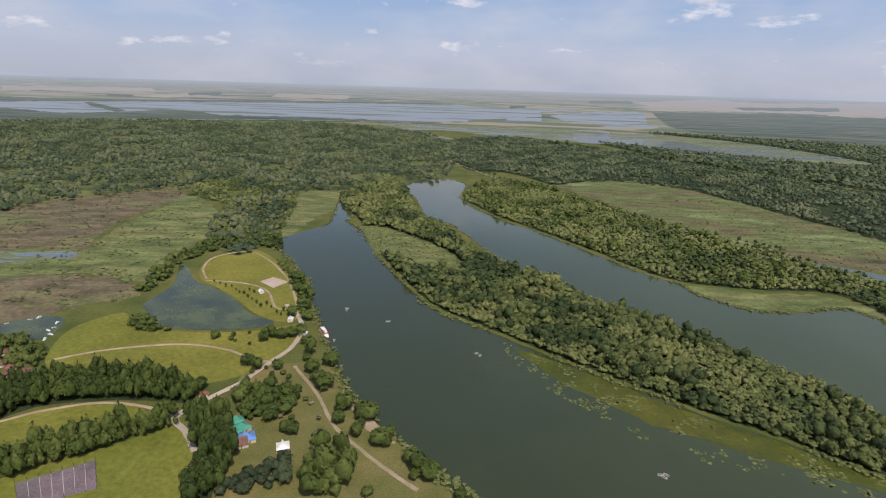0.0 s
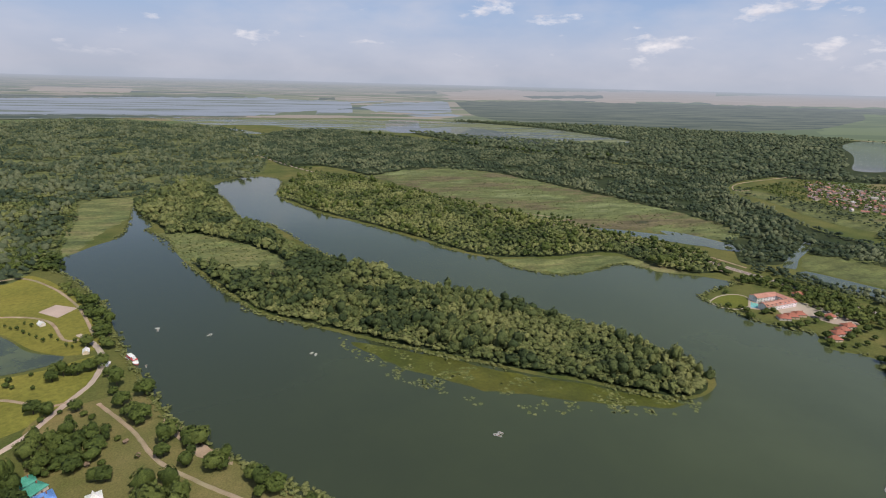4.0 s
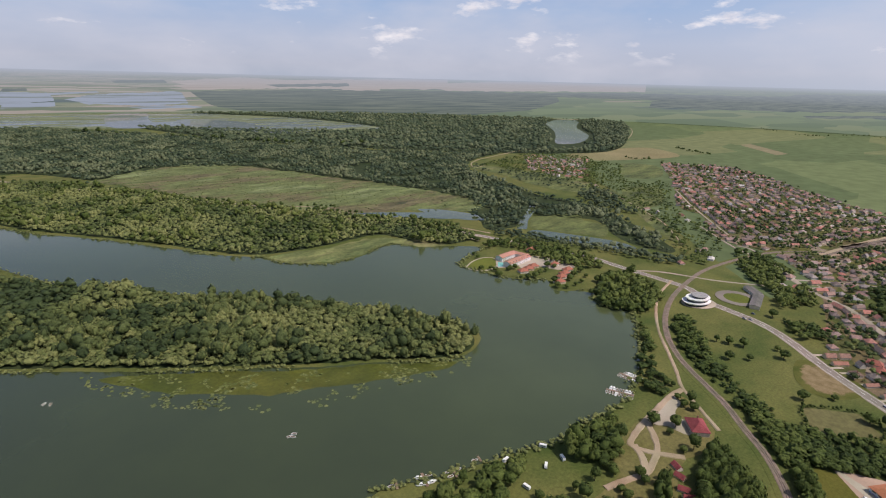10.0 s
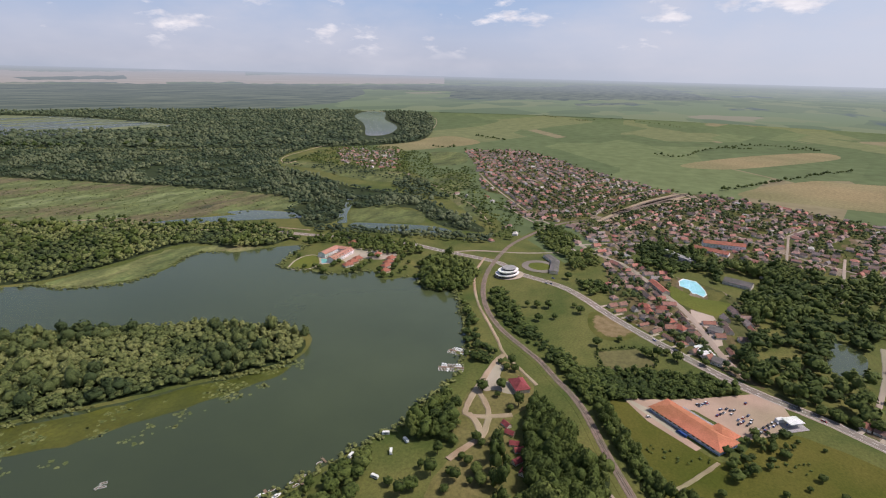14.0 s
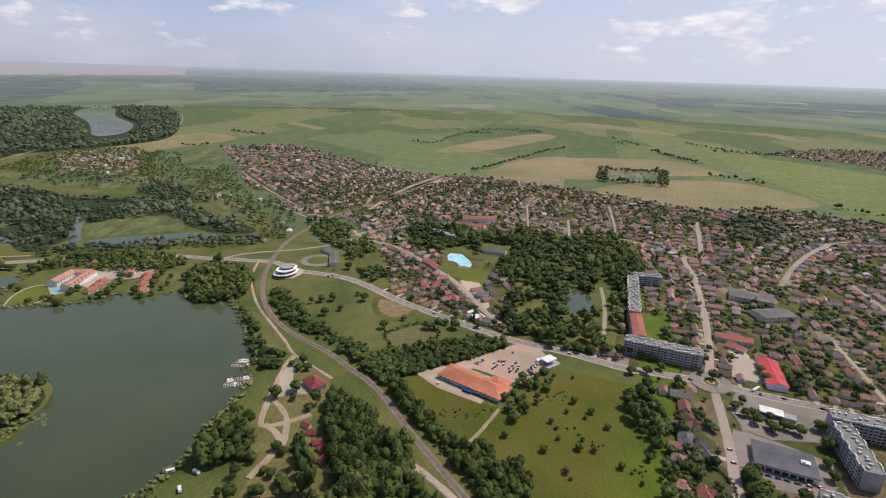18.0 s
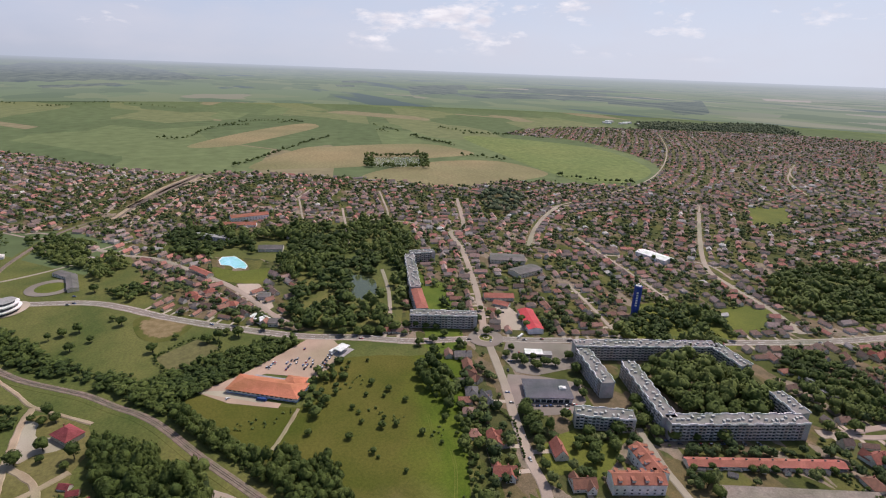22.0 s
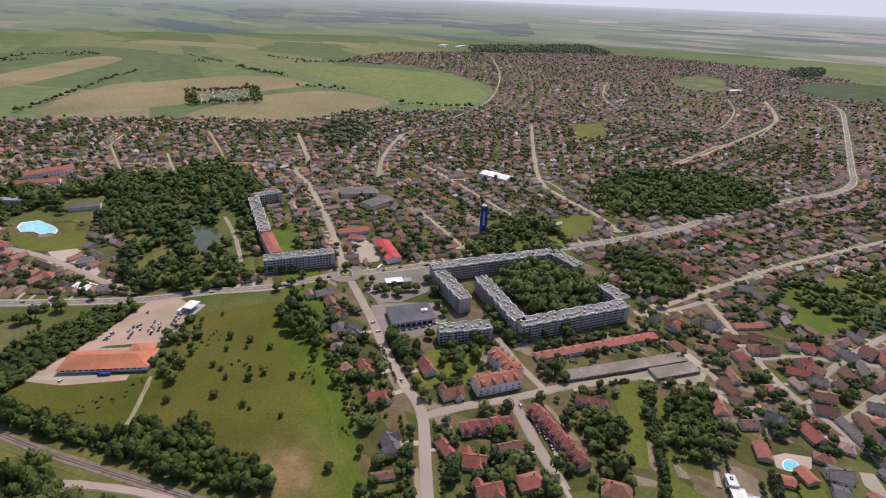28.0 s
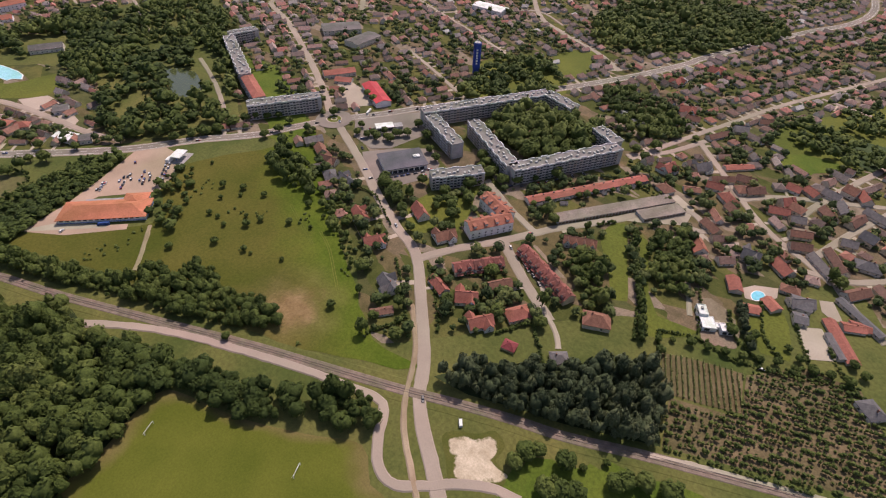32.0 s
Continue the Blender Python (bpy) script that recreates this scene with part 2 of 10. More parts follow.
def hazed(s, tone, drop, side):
    """Distance haze painted into the colour: thicker near the horizon, paler sunward."""
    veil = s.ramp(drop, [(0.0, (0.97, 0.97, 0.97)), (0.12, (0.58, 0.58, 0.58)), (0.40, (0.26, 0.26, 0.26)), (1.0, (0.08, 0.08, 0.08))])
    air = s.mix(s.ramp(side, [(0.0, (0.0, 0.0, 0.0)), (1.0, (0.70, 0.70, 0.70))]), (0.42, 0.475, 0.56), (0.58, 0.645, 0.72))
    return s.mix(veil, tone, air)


# No lamp: the backdrop gives off its painted colour as emission.
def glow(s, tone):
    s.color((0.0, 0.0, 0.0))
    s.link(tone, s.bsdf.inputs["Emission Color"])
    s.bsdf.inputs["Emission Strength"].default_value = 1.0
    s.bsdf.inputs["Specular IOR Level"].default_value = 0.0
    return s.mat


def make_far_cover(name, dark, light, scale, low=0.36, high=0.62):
    """Far woods, water or fields on the plain beyond the sheet of ground, self-lit and haze-tinted."""
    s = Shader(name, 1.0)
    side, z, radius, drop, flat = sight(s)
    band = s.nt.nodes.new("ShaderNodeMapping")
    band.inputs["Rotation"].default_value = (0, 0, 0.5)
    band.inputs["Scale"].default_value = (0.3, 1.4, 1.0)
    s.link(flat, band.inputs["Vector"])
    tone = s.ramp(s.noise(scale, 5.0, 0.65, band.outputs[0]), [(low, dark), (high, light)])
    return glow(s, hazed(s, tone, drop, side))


def make_backdrop():
    """Self-lit sky, painted haze and the plain beyond the sheet of ground, on a far ring."""
    s = Shader("far_distance", 1.0)
    side, z, radius, drop, flat = sight(s)
    turn = s.nt.nodes.new("ShaderNodeMapping")
    turn.inputs["Rotation"].default_value = (0, 0, 0.5)
    turn.inputs["Scale"].default_value = (1.0, 2.0, 1.0)
    s.link(flat, turn.inputs["Vector"])
    cells = s.node("ShaderNodeTexVoronoi", Scale=0.0013)
    cells.distance = "CHEBYCHEV"
    s.link(turn.outputs[0], cells.inputs["Vector"])
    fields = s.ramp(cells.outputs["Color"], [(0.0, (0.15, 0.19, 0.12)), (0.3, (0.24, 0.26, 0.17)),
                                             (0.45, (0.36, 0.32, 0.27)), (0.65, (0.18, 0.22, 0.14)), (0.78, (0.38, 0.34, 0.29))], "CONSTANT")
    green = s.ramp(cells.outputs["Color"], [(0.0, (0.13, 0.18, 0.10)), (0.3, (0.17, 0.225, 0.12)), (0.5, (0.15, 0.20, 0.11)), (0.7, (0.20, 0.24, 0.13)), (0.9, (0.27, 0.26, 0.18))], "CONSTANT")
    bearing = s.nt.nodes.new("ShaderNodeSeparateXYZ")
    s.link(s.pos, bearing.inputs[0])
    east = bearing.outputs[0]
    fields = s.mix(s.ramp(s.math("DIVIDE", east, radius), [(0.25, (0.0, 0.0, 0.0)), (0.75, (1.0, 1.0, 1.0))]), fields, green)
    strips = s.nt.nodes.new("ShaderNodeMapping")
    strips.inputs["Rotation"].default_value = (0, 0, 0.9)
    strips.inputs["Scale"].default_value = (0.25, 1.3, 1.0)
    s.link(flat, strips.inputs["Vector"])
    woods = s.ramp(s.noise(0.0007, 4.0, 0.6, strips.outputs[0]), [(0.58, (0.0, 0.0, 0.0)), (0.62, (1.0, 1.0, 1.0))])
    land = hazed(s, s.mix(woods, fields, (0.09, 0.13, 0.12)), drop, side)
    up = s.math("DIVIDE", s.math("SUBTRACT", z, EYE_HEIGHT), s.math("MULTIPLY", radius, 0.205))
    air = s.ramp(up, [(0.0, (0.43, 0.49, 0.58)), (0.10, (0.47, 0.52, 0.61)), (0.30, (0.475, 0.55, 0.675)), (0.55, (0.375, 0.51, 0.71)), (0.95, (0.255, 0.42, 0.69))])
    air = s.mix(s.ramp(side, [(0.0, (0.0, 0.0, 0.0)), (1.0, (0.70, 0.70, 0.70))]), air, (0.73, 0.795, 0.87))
    puff = s.nt.nodes.new("ShaderNodeMapping")
    puff.inputs["Scale"].default_value = (0.9, 0.9, 2.3)
    s.link(s.pos, puff.inputs["Vector"])
    veil = s.ramp(s.noise(0.0011, 4.0, 0.55, puff.outputs[0]), [(0.42, (0.0, 0.0, 0.0)), (0.72, (0.55, 0.55, 0.55))])
    air = s.mix(veil, air, (0.64, 0.665, 0.73))
    heap = s.math("ADD", s.noise(0.0019, 2.0, 0.5, puff.outputs[0]), s.math("MULTIPLY", s.math("SUBTRACT", s.noise(0.0085, 5.0, 0.6, puff.outputs[0]), 0.5), 0.42))
    heap = s.math("ADD", heap, s.math("MULTIPLY", side, 0.05))
    cloud = s.ramp(heap, [(0.59, (0.0, 0.0, 0.0)), (0.73, (0.95, 0.95, 0.95))])
    band = s.ramp(up, [(0.13, (0.0, 0.0, 0.0)), (0.24, (0.9, 0.9, 0.9)), (1.0, (0.9, 0.9, 0.9))])
    # Cloud light and shade, mottled into the emitted colour.
    shade = s.ramp(s.noise(0.006, 3.0, 0.5, puff.outputs[0]), [(0.35, (0.74, 0.745, 0.79)), (0.62, (0.96, 0.95, 0.95))])
    air = s.mix(s.mix(1.0, cloud, band, "MULTIPLY"), air, shade)
    above = s.math("LESS_THAN", drop, 0.012)
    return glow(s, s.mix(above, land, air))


M["distance"] = make_backdrop()
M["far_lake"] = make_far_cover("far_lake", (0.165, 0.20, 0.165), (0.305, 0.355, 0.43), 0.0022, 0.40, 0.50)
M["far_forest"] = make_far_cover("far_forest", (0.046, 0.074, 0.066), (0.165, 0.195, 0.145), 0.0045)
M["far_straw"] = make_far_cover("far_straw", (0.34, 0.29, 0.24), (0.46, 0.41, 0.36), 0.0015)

# ---- plan, in metres; the drone is over the origin ----
LAKE = [(-296, 1280), (-274, 1128), (-266, 1019), (-291, 967), (-322, 897), (-317, 855), (-281, 812), (-240, 745), (-213, 701), (-193, 654), (-178, 608), (-154.7, 553.1), (-134, 506.3), (-113.3, 460.7), (-97.5, 426.2), (-82.7, 403.7), (-65.9, 380.9), (-48.4, 363.3), (-29, 342.5), (-9.7, 323), (7, 310.7), (22.6, 294.4), (-16.9, 322.6), (30.5, 282.3), (82.4, 247.8), (134, 232.7), (179.4, 237), (204.8, 221.1), (223.2, 217.2), (239.5, 210.4), (263.1, 202.7), (289.8, 192.5), (319.9, 182.2), (343.3, 183.8), (366.4, 179.7), (409.4, 177.7), (446.9, 189.3), (488.2, 205.2), (531.4, 231), (586, 265), (580, 307), (606, 330), (596, 348), (577, 364), (579, 384), (597, 401)] + \
    [(565, 433), (554, 465), (547, 502), (546, 528), (580, 543), (638, 561), (597, 607), (595, 607), (557, 633), (526, 675), (451, 654), (392, 659), (347, 705), (333, 748), (282, 808), (251, 868), (179, 990), (92, 1118), (35, 1233), (3, 1351), (18, 1453), (11, 1572), (-71, 1613), (-151, 1497), (-100, 1259), (-65, 1096), (-12, 1045), (58, 866), (98, 789), (170, 704), (203, 654), (247, 620), (283, 572), (317, 530), (357.7, 477.3), (383.2, 424.2), (395.9, 382.4), (400.4, 352), (381.9, 335.1), (346.7, 328.1), (308.6, 349.6), (274.7, 377.2), (227.8, 407.4), (182.6, 444.3), (134.4, 479.2), (85.7, 521.4)] + \
    [(34.1, 565.9), (-21, 613), (-56, 670), (-97, 754), (-148, 868), (-185, 983), (-227, 1050), (-225, 1083), (-264, 1206)]
LILY = [(48, 538.3), (93.7, 504.2), (155.6, 453), (205.1, 412), (271.7, 372.8), (315.3, 340.8), (355.2, 321.8), (343.6, 309.7), (296.3, 317.8), (246.6, 335.6), (195.1, 346.6), (154.1, 375.3), (114.5, 413.4), (81.7, 449.5), (63.7, 494.8)]
ISLE_WOOD = [(387.2, 345.2), (351.1, 332.9), (312.7, 354.7), (278.3, 382.7), (230.9, 413.3), (185.3, 450.8), (136.5, 486.2), (87.2, 529.1), (35, 574.4), (-20, 624), (-57, 686), (-95, 768), (-144, 876), (-184, 998), (-217, 1090), (-288, 1245), (-284, 1356), (-229, 1592), (-155, 1463), (-96, 1150), (-23, 1020), (20, 895), (65, 820), (129, 754), (180, 681), (167, 695), (201, 647), (244, 613), (280, 567), (314, 525), (354.8, 473.2), (379.3, 419.5), (392.1, 378.3)]
ISLE_REED = [(-214, 1018), (-142, 1014), (-47, 915), (13, 814), (7, 757), (-59, 770), (-124, 832), (-177, 923)]
STRIP_WOOD = [(14, 1334), (42, 1248), (94, 1138), (182, 1006), (256, 884), (287, 824), (343, 759), (449, 738), (550, 732), (578, 643), (610, 610), (672, 610), (689, 666), (638, 798), (574, 904), (500, 1020), (405, 1195), (296, 1430), (175, 1616), (83, 1600)]
STRIP_REED = [(345, 742), (441, 725), (529, 719), (583, 664), (601, 614), (557, 633), (530, 680), (454, 659), (395, 664), (355, 701)]
MARSH_NORTH = [(279, 1577), (499, 1694), (691, 1579), (803, 1245), (876, 1017), (898, 830), (815, 749), (718, 827), (599, 900), (515, 1049), (413, 1219), (329, 1444)]
MARSH_CANAL = [(596, 896), (674, 845), (775, 756), (739, 726), (667, 799), (592, 868)]
WOOD_NORTH = [(556, 2911), (947, 2356), (1252, 2032), (921, 2233), (1198, 1747), (1478, 1424), (1766, 1498), (1920, 1434), (1784, 1361), (1564, 1328), (1384, 1277), (1254, 1189), (1168, 1069), (1142, 951), (1083, 827), (1068, 729), (1074, 635), (1042, 556), (975, 453), (899, 353), (863, 338), (857, 396), (889, 460), (956, 543), (893, 623), (926, 685), (804, 614), (732, 625), (731, 641), (796, 740), (852, 990), (782, 1213), (674, 1542), (418, 1665), (254, 1524), (278, 1571), (162, 1791), (10, 1889), (-50, 2845), (278, 3223)]
WOOD_FAR = [(1354, 3955), (1594, 3864), (2346, 3460), (2979, 2933), (3449, 2361), (3662, 2015), (3317, 1711), (2185, 1149), (1772, 1198), (1501, 1447), (1219, 1777), (939, 2277), (768, 3024), (1112, 2697), (1597, 2338), (1858, 2443), (1773, 3287)]
WOOD_WEST = [(-3136, 2764), (-2779, 3122), (-2438, 3396), (-2014, 3663), (-1572, 3560), (-1027, 3804), (-345, 3393), (-47, 2693), (-27, 1745), (-156, 1547), (-289, 1382), (-409, 1281), (-341, 956), (-347, 808), (-405, 833), (-463, 937), (-542, 1257), (-633, 1478), (-725, 1367), (-825, 1208), (-897, 1116), (-937, 1007), (-1015, 900)]
LAGOON_BEND = [(2997, 2130), (3307, 2289), (3473, 2326), (3516, 2261), (3407, 2141), (2917, 1840), (2545, 1528), (2190, 1361), (2075, 1407), (2337, 1595), (2607, 1795)]
LAGOON_A = [(860, 4016), (1074, 4034), (936, 3435), (873, 3038), (660, 3082)]
LAGOON_B = [(1083, 3408), (1331, 3187), (1325, 2721), (1417, 2459), (1213, 2375), (1018, 2810)]
MARSH_WEST = [(-982, 923), (-953, 1023), (-919, 1142), (-836, 1222), (-735, 1353), (-667, 1250), (-663, 1094), (-658, 948), (-614, 805), (-694, 794), (-809, 748)]
MARSH_WEST_B = [(-703, 623), (-635, 659), (-595, 671), (-533, 690), (-436, 657), (-415, 609), (-459, 585), (-475, 549), (-515, 520), (-570, 492)]
REED_WEST = [(-610, 799), (-642, 941), (-651, 1096), (-660, 1251), (-534, 1114), (-458, 935), (-452, 827), (-421, 717), (-435, 668), (-536, 695), (-598, 675), (-712, 633), (-821, 741), (-689, 789)]
POND = [(-422, 748), (-400, 730), (-379, 698), (-358, 675), (-325, 655), (-283, 620), (-249, 581), (-212, 562), (-211.1, 551.7), (-239, 538.2), (-283, 533), (-322, 532), (-347, 548), (-371, 574), (-389, 593), (-387, 639), (-388, 662), (-402, 700)]
MARINA_WEST = [(-540, 503), (-515, 520), (-492, 543), (-461, 550), (-443, 529), (-437, 494), (-465, 493), (-482, 482), (-506, 466)]
LAWN_A = [(-359, 686), (-382, 727), (-390, 789), (-347, 831), (-312, 814), (-255, 738), (-204, 633), (-184, 573), (-201.3, 562), (-214, 564), (-248, 586), (-285, 626), (-326, 661), (-351, 678)]
LAWN_B = [(-401, 448), (-425, 502), (-424, 536), (-398, 569), (-365, 538), (-319, 527), (-267.1, 527.9), (-213.4, 539.5), (-185.1, 557.5), (-172.7, 533.6), (-171.7, 489.9), (-190.1, 458.8), (-204.4, 438.1), (-240.8, 422.3), (-295.9, 442.6), (-361.7, 430.2)]
LAWN_C = [(-419.5, 327.2), (-368.9, 351.8), (-336.5, 374.1), (-303.5, 385.3), (-267.4, 384.6), (-256.2, 375.6), (-276.5, 359.2), (-298.2, 341.9), (-321.7, 323.9), (-382.6, 291.5)]
LAWN_D = [(-346.9, 256.7), (-315.6, 290), (-289.1, 310.9), (-268.7, 326), (-246.9, 342), (-224.8, 361.2), (-199.1, 336.1), (-185.3, 311.7), (-179.1, 273.7), (-205.2, 247.8), (-313.3, 223.9)]
COURT = [(-298.6, 288.9), (-260, 315.8), (-240.2, 288), (-278.5, 267.7)]
BEACH = [(-101.6, 427.8), (-83.1, 405.4), (-64.9, 380.2), (-42.7, 354.4), (-46.3, 347.9), (-73.4, 374.8), (-91.6, 402.9)]
ROAD_MAIN = [(669, 679), (693, 593), (709, 530), (735, 431), (731, 355), (728, 295), (722, 251), (695, 215), (669, 135), (600, 56), (549.4, -11.6), (510, -71.7), (486, -128.6), (460.7, -175.9), (450.2, -213.7), (442.4, -241.9)]
ROAD_MAIN_B = [(433.3, -264.8), (416.4, -301.7), (402.1, -340.3), (400.1, -334.2), (379.5, -397.5), (341.2, -492.9), (304, -601), (282, -690), (275, -742), (230, -948), (200, -1049), (197, -1150), (234, -1287), (353, -1718), (464, -2078), (598, -2260)]
RAIL = [(1077, 164), (1037, 204), (985, 233), (908, 253), (826, 266), (757, 264), (675, 253), (609, 233), (557.4, 207.3), (521.8, 180.3), (502.1, 159.6), (485.4, 138.7), (465.1, 113.4), (439.6, 89.6), (420.7, 70.4), (397, 52.9), (351.9, 26.8), (312.5, 1.9), (265.1, -28.6), (224.2, -54.9), (190.6, -74.9), (161.8, -92), (137.4, -106.8), (114.7, -121.7), (86.4, -139.1), (58.3, -154.6), (20.5, -180.3), (-16.5, -204), (-52.1, -227), (-87.6, -246.7)]
RAIL_B = [(1055, 160), (1289, 100), (1455, 17), (1138, 147), (1324, 58), (1401, 2)]
STREET_RBT = [(428.8, -251.4), (351.6, -226.9), (308.2, -210.7), (261.6, -195.7), (226.1, -186.6), (184.4, -157.1), (147.8, -128.5), (131.2, -111), (113.6, -98.6), (93.1, -87.9), (75.1, -77.8)]
TOWN = [(1897, 805), (1973, 603), (1688, 316), (1463, 63), (1470, -61), (1309, -358), (1154, -547), (1184, -704), (1138, -827), (1067, -1066), (1353, -1382), (1898, -1489), (2204, -1320), (2402, -1878), (1906, -2958), (1077, -3182), (452, -2723), (78, -1498), (-66.4, -576.2), (-61.5, -370.4), (-1.6, -411.2), (35.3, -294.2), (88.9, -254.2), (156.4, -145.3), (188, -115.1), (273, -160.5), (347.2, -176.2), (434.6, -204.7), (473.2, -168.9), (512.2, -91.6), (556.8, -16), (620, 61), (638, 71), (819, 113), (904, 149), (995, 220), (1007, 284), (1043, 337), (1183, 413), (1237, 488), (1530, 628), (1917, 846)]
PARK_WOOD = [(947, 63), (948, -8), (857, -98), (910, -169), (881, -321), (523.3, -187.6), (493, -157.4), (544.2, -69.4), (680, -93), (749, -68), (767, -56), (793, -1), (825, 67)]
TOWN_WOOD = [(467, -767), (448, -874), (362, -969), (260, -935), (234, -881), (273, -763), (307, -701), (354, -665), (396, -646)]
BLOCKS_ZONE = [(402.2, -335.8), (348, -502), (297.9, -495), (215.2, -455.5), (187.6, -402.2), (234.1, -310.7), (280, -241.8), (306.1, -209.1), (349.6, -224.6), (417.3, -252.1)]
MEADOW = [(452.2, -89.4), (428, -187), (452.4, -230.2), (340.6, -185.3), (290.6, -160.9), (247.7, -141.3), (210.1, -125.8), (181.7, -114.4), (145.2, -123.9), (155.3, -112.1), (195.6, -82), (252.4, -49.5), (328.4, -18.2), (430.5, 39.4), (434.2, 23.2), (386.2, -50.8)]
STREET_A = [(449.3, -255.8), (498.7, -279.4), (582, -312), (716, -358), (808, -380), (832, -417), (1043, -502)]
STREET_B = [(731, -494), (837, -590), (903, -676)]
STREET_C = [(781, -956), (546, -700), (452, -648), (377, -627), (323, -600)]
STREET_D = [(1127, -169), (960, -149)]
STREET_E = [(954, -225), (787, -192)]
STREET_F = [(170.4, -516.6), (125.6, -478.3), (88, -445.1), (58.9, -424.7), (27.5, -412.3), (3, -400.9)]
STREET_G = [(198.2, -432.1), (180.8, -525.8), (169, -582), (146, -688), (88, -884)]
STREET_H = [(441, -983), (459, -1284), (502, -1660), (659, -2008)]
STREET_I = [(220.4, -185.7), (212.1, -211.2), (194.5, -248.8), (181.8, -281.2), (173.8, -299.8), (150.4, -345.4), (134.6, -390.2)]
STREET_J = [(193.1, -248.5), (152.7, -228.1), (117.1, -213.4)]
STREET_K = [(260.8, -298.4), (217.7, -283.6), (184.4, -275.9)]
W_LEFT = [(358.3, 36.8), (325.4, 25.7), (304.5, 27.7), (284.4, 8.5), (252.1, -14.5), (229.6, -0.8), (219.8, 18.4), (211.8, 37), (199.1, 54.3), (189.8, 64.5), (232.9, 95.2), (285.7, 69.5), (317.1, 20.5)]
W_ROW = [(243.9, -11.3), (231.2, -23.2), (204.8, -39.1), (174.8, -56.9), (161.4, -50.7), (185.5, -26), (214.8, -9.6), (234, -1.5)]
W_CLUMP = [(170.2, -65.2), (164.1, -78.3), (139.8, -88.4), (128.8, -78.3), (139.7, -65.6), (160.4, -57.2)]
W_RAIL = [(419.8, 43.3), (374.4, 12.3), (326.3, -18.9), (336.8, -28.3), (332.5, -40.8), (316.9, -38.9), (320.9, -54.7), (306.2, -65.1), (285.2, -59.7), (264.3, -72.3), (229.8, -78.5), (227, -70.9), (250.9, -49.8), (283.4, -25.9), (331.7, 1.8), (377.2, 33.6), (405.4, 49.6)]
W_MARKET = [(444.3, 74.2), (461.2, 40.4), (488, -8.6), (510.2, -25.9), (508.1, -68.7), (489.8, -66.1), (472.7, -32.1), (439, 27.2), (415.8, 55.3), (389.6, 40.6), (354.6, 2.2), (330.2, -8.1), (320, 8), (368.4, 36.2), (406.3, 62.4)]
W_POPLAR = [(134.5, -125.8), (119.2, -153), (86.7, -187.8), (72.4, -214), (48.1, -229.3), (34.1, -215.6), (20.5, -189.4), (19.5, -182.5), (32, -174.5), (45, -167), (60, -158), (84, -145), (113.1, -131)]
W_POPLAR_B = [(389.1, 96.8), (388.8, 87.1), (370.3, 70.1), (343, 46), (318.6, 27.1), (302.5, 20.2), (273.6, 48.4), (270.3, 61.8), (297.7, 74.2), (331.3, 86.6), (362.2, 95.5)]
W_POPLAR_C = [(333.5, 114.4), (337.4, 108.5), (319.4, 97.8), (292.3, 86.5), (267.1, 79.1), (260.9, 84.3), (285.9, 96.3), (313, 107.7)]
W_COURT = [(332.5, -360.6), (316.8, -430.5), (286, -449.5), (250.6, -446.1), (224.9, -433.9), (260.2, -348.2), (298.5, -358.1)]
W_BLOCK = [(304.5, -344.5), (286.7, -341.7), (253.4, -321.5), (246, -302.5), (274.4, -310.1), (298.5, -326.9)]
W_BANK_A = [(192.3, 208.5), (215.9, 205.3), (234, 203), (260.6, 195.5), (273.9, 186.9), (250.6, 178.1), (228.8, 171.8), (204.9, 181.1)]
W_BANK_B = [(295.4, 167.8), (335.1, 177.9), (361.8, 167.7), (336.8, 143.8), (308.7, 135.9)]
W_BANK_C = [(561, 241), (524, 209.9), (470.8, 180.1), (458.5, 156.5), (433.2, 155.1), (429.1, 180.1), (473.9, 197.7)]
W_BANK_D = [(661, 346), (703, 331), (675, 272), (596, 250), (573, 292), (586, 314)]
W_TRACKSIDE = [(604, 224), (625, 214), (581, 186), (562.6, 165.8), (525.1, 149.6), (496.3, 141.7), (499.7, 156.6), (518.9, 175.5), (545.3, 196.2)]
W_HOTEL = [(646, 572), (723, 541), (732, 429), (707, 373), (676, 396), (661, 450), (675, 516)]
W_MID = [(1203, 721), (1242, 674), (1135, 576), (1078, 510), (1058, 535), (1078, 606), (1121, 680)]
W_MID_B = [(743, 635), (762, 570), (817, 410), (839, 312), (803, 307), (780, 391), (751, 487), (726, 555), (713, 609)]
W_BEND = [(1816, 1186), (1914, 1166), (2362, 1381), (2864, 1757), (3391, 2082), (3385, 1881), (2941, 1534), (2413, 1256), (2183, 1165), (1930, 1149)]
W_PARK_A = [(-441, 387.5), (-411, 402.7), (-364.8, 421.2), (-321.5, 431.1), (-266.4, 431.6), (-226.8, 401.1), (-226.5, 390.3), (-265.8, 392.6), (-336.8, 383.4), (-370.4, 355.8), (-389.9, 334)]
W_PARK_B = [(-335.5, 276.6), (-321.4, 298.7), (-314.2, 322.2), (-284.7, 337.9), (-249.7, 356.4), (-229.6, 371.9), (-221.9, 359.1), (-262.6, 325.5), (-296.2, 299.5), (-321.7, 262)]
W_PARK_C = [(-217.7, 370.1), (-193.3, 383.3), (-174, 354.7), (-156.7, 321.7), (-154.8, 294.8), (-169.5, 272.3), (-178.8, 284.5), (-189.6, 325.2)]
W_PARK_D = [(-195.2, 404.4), (-163.8, 416.8), (-137.1, 414.5), (-134.5, 392.3), (-145.4, 370.7), (-172.1, 372.3)]
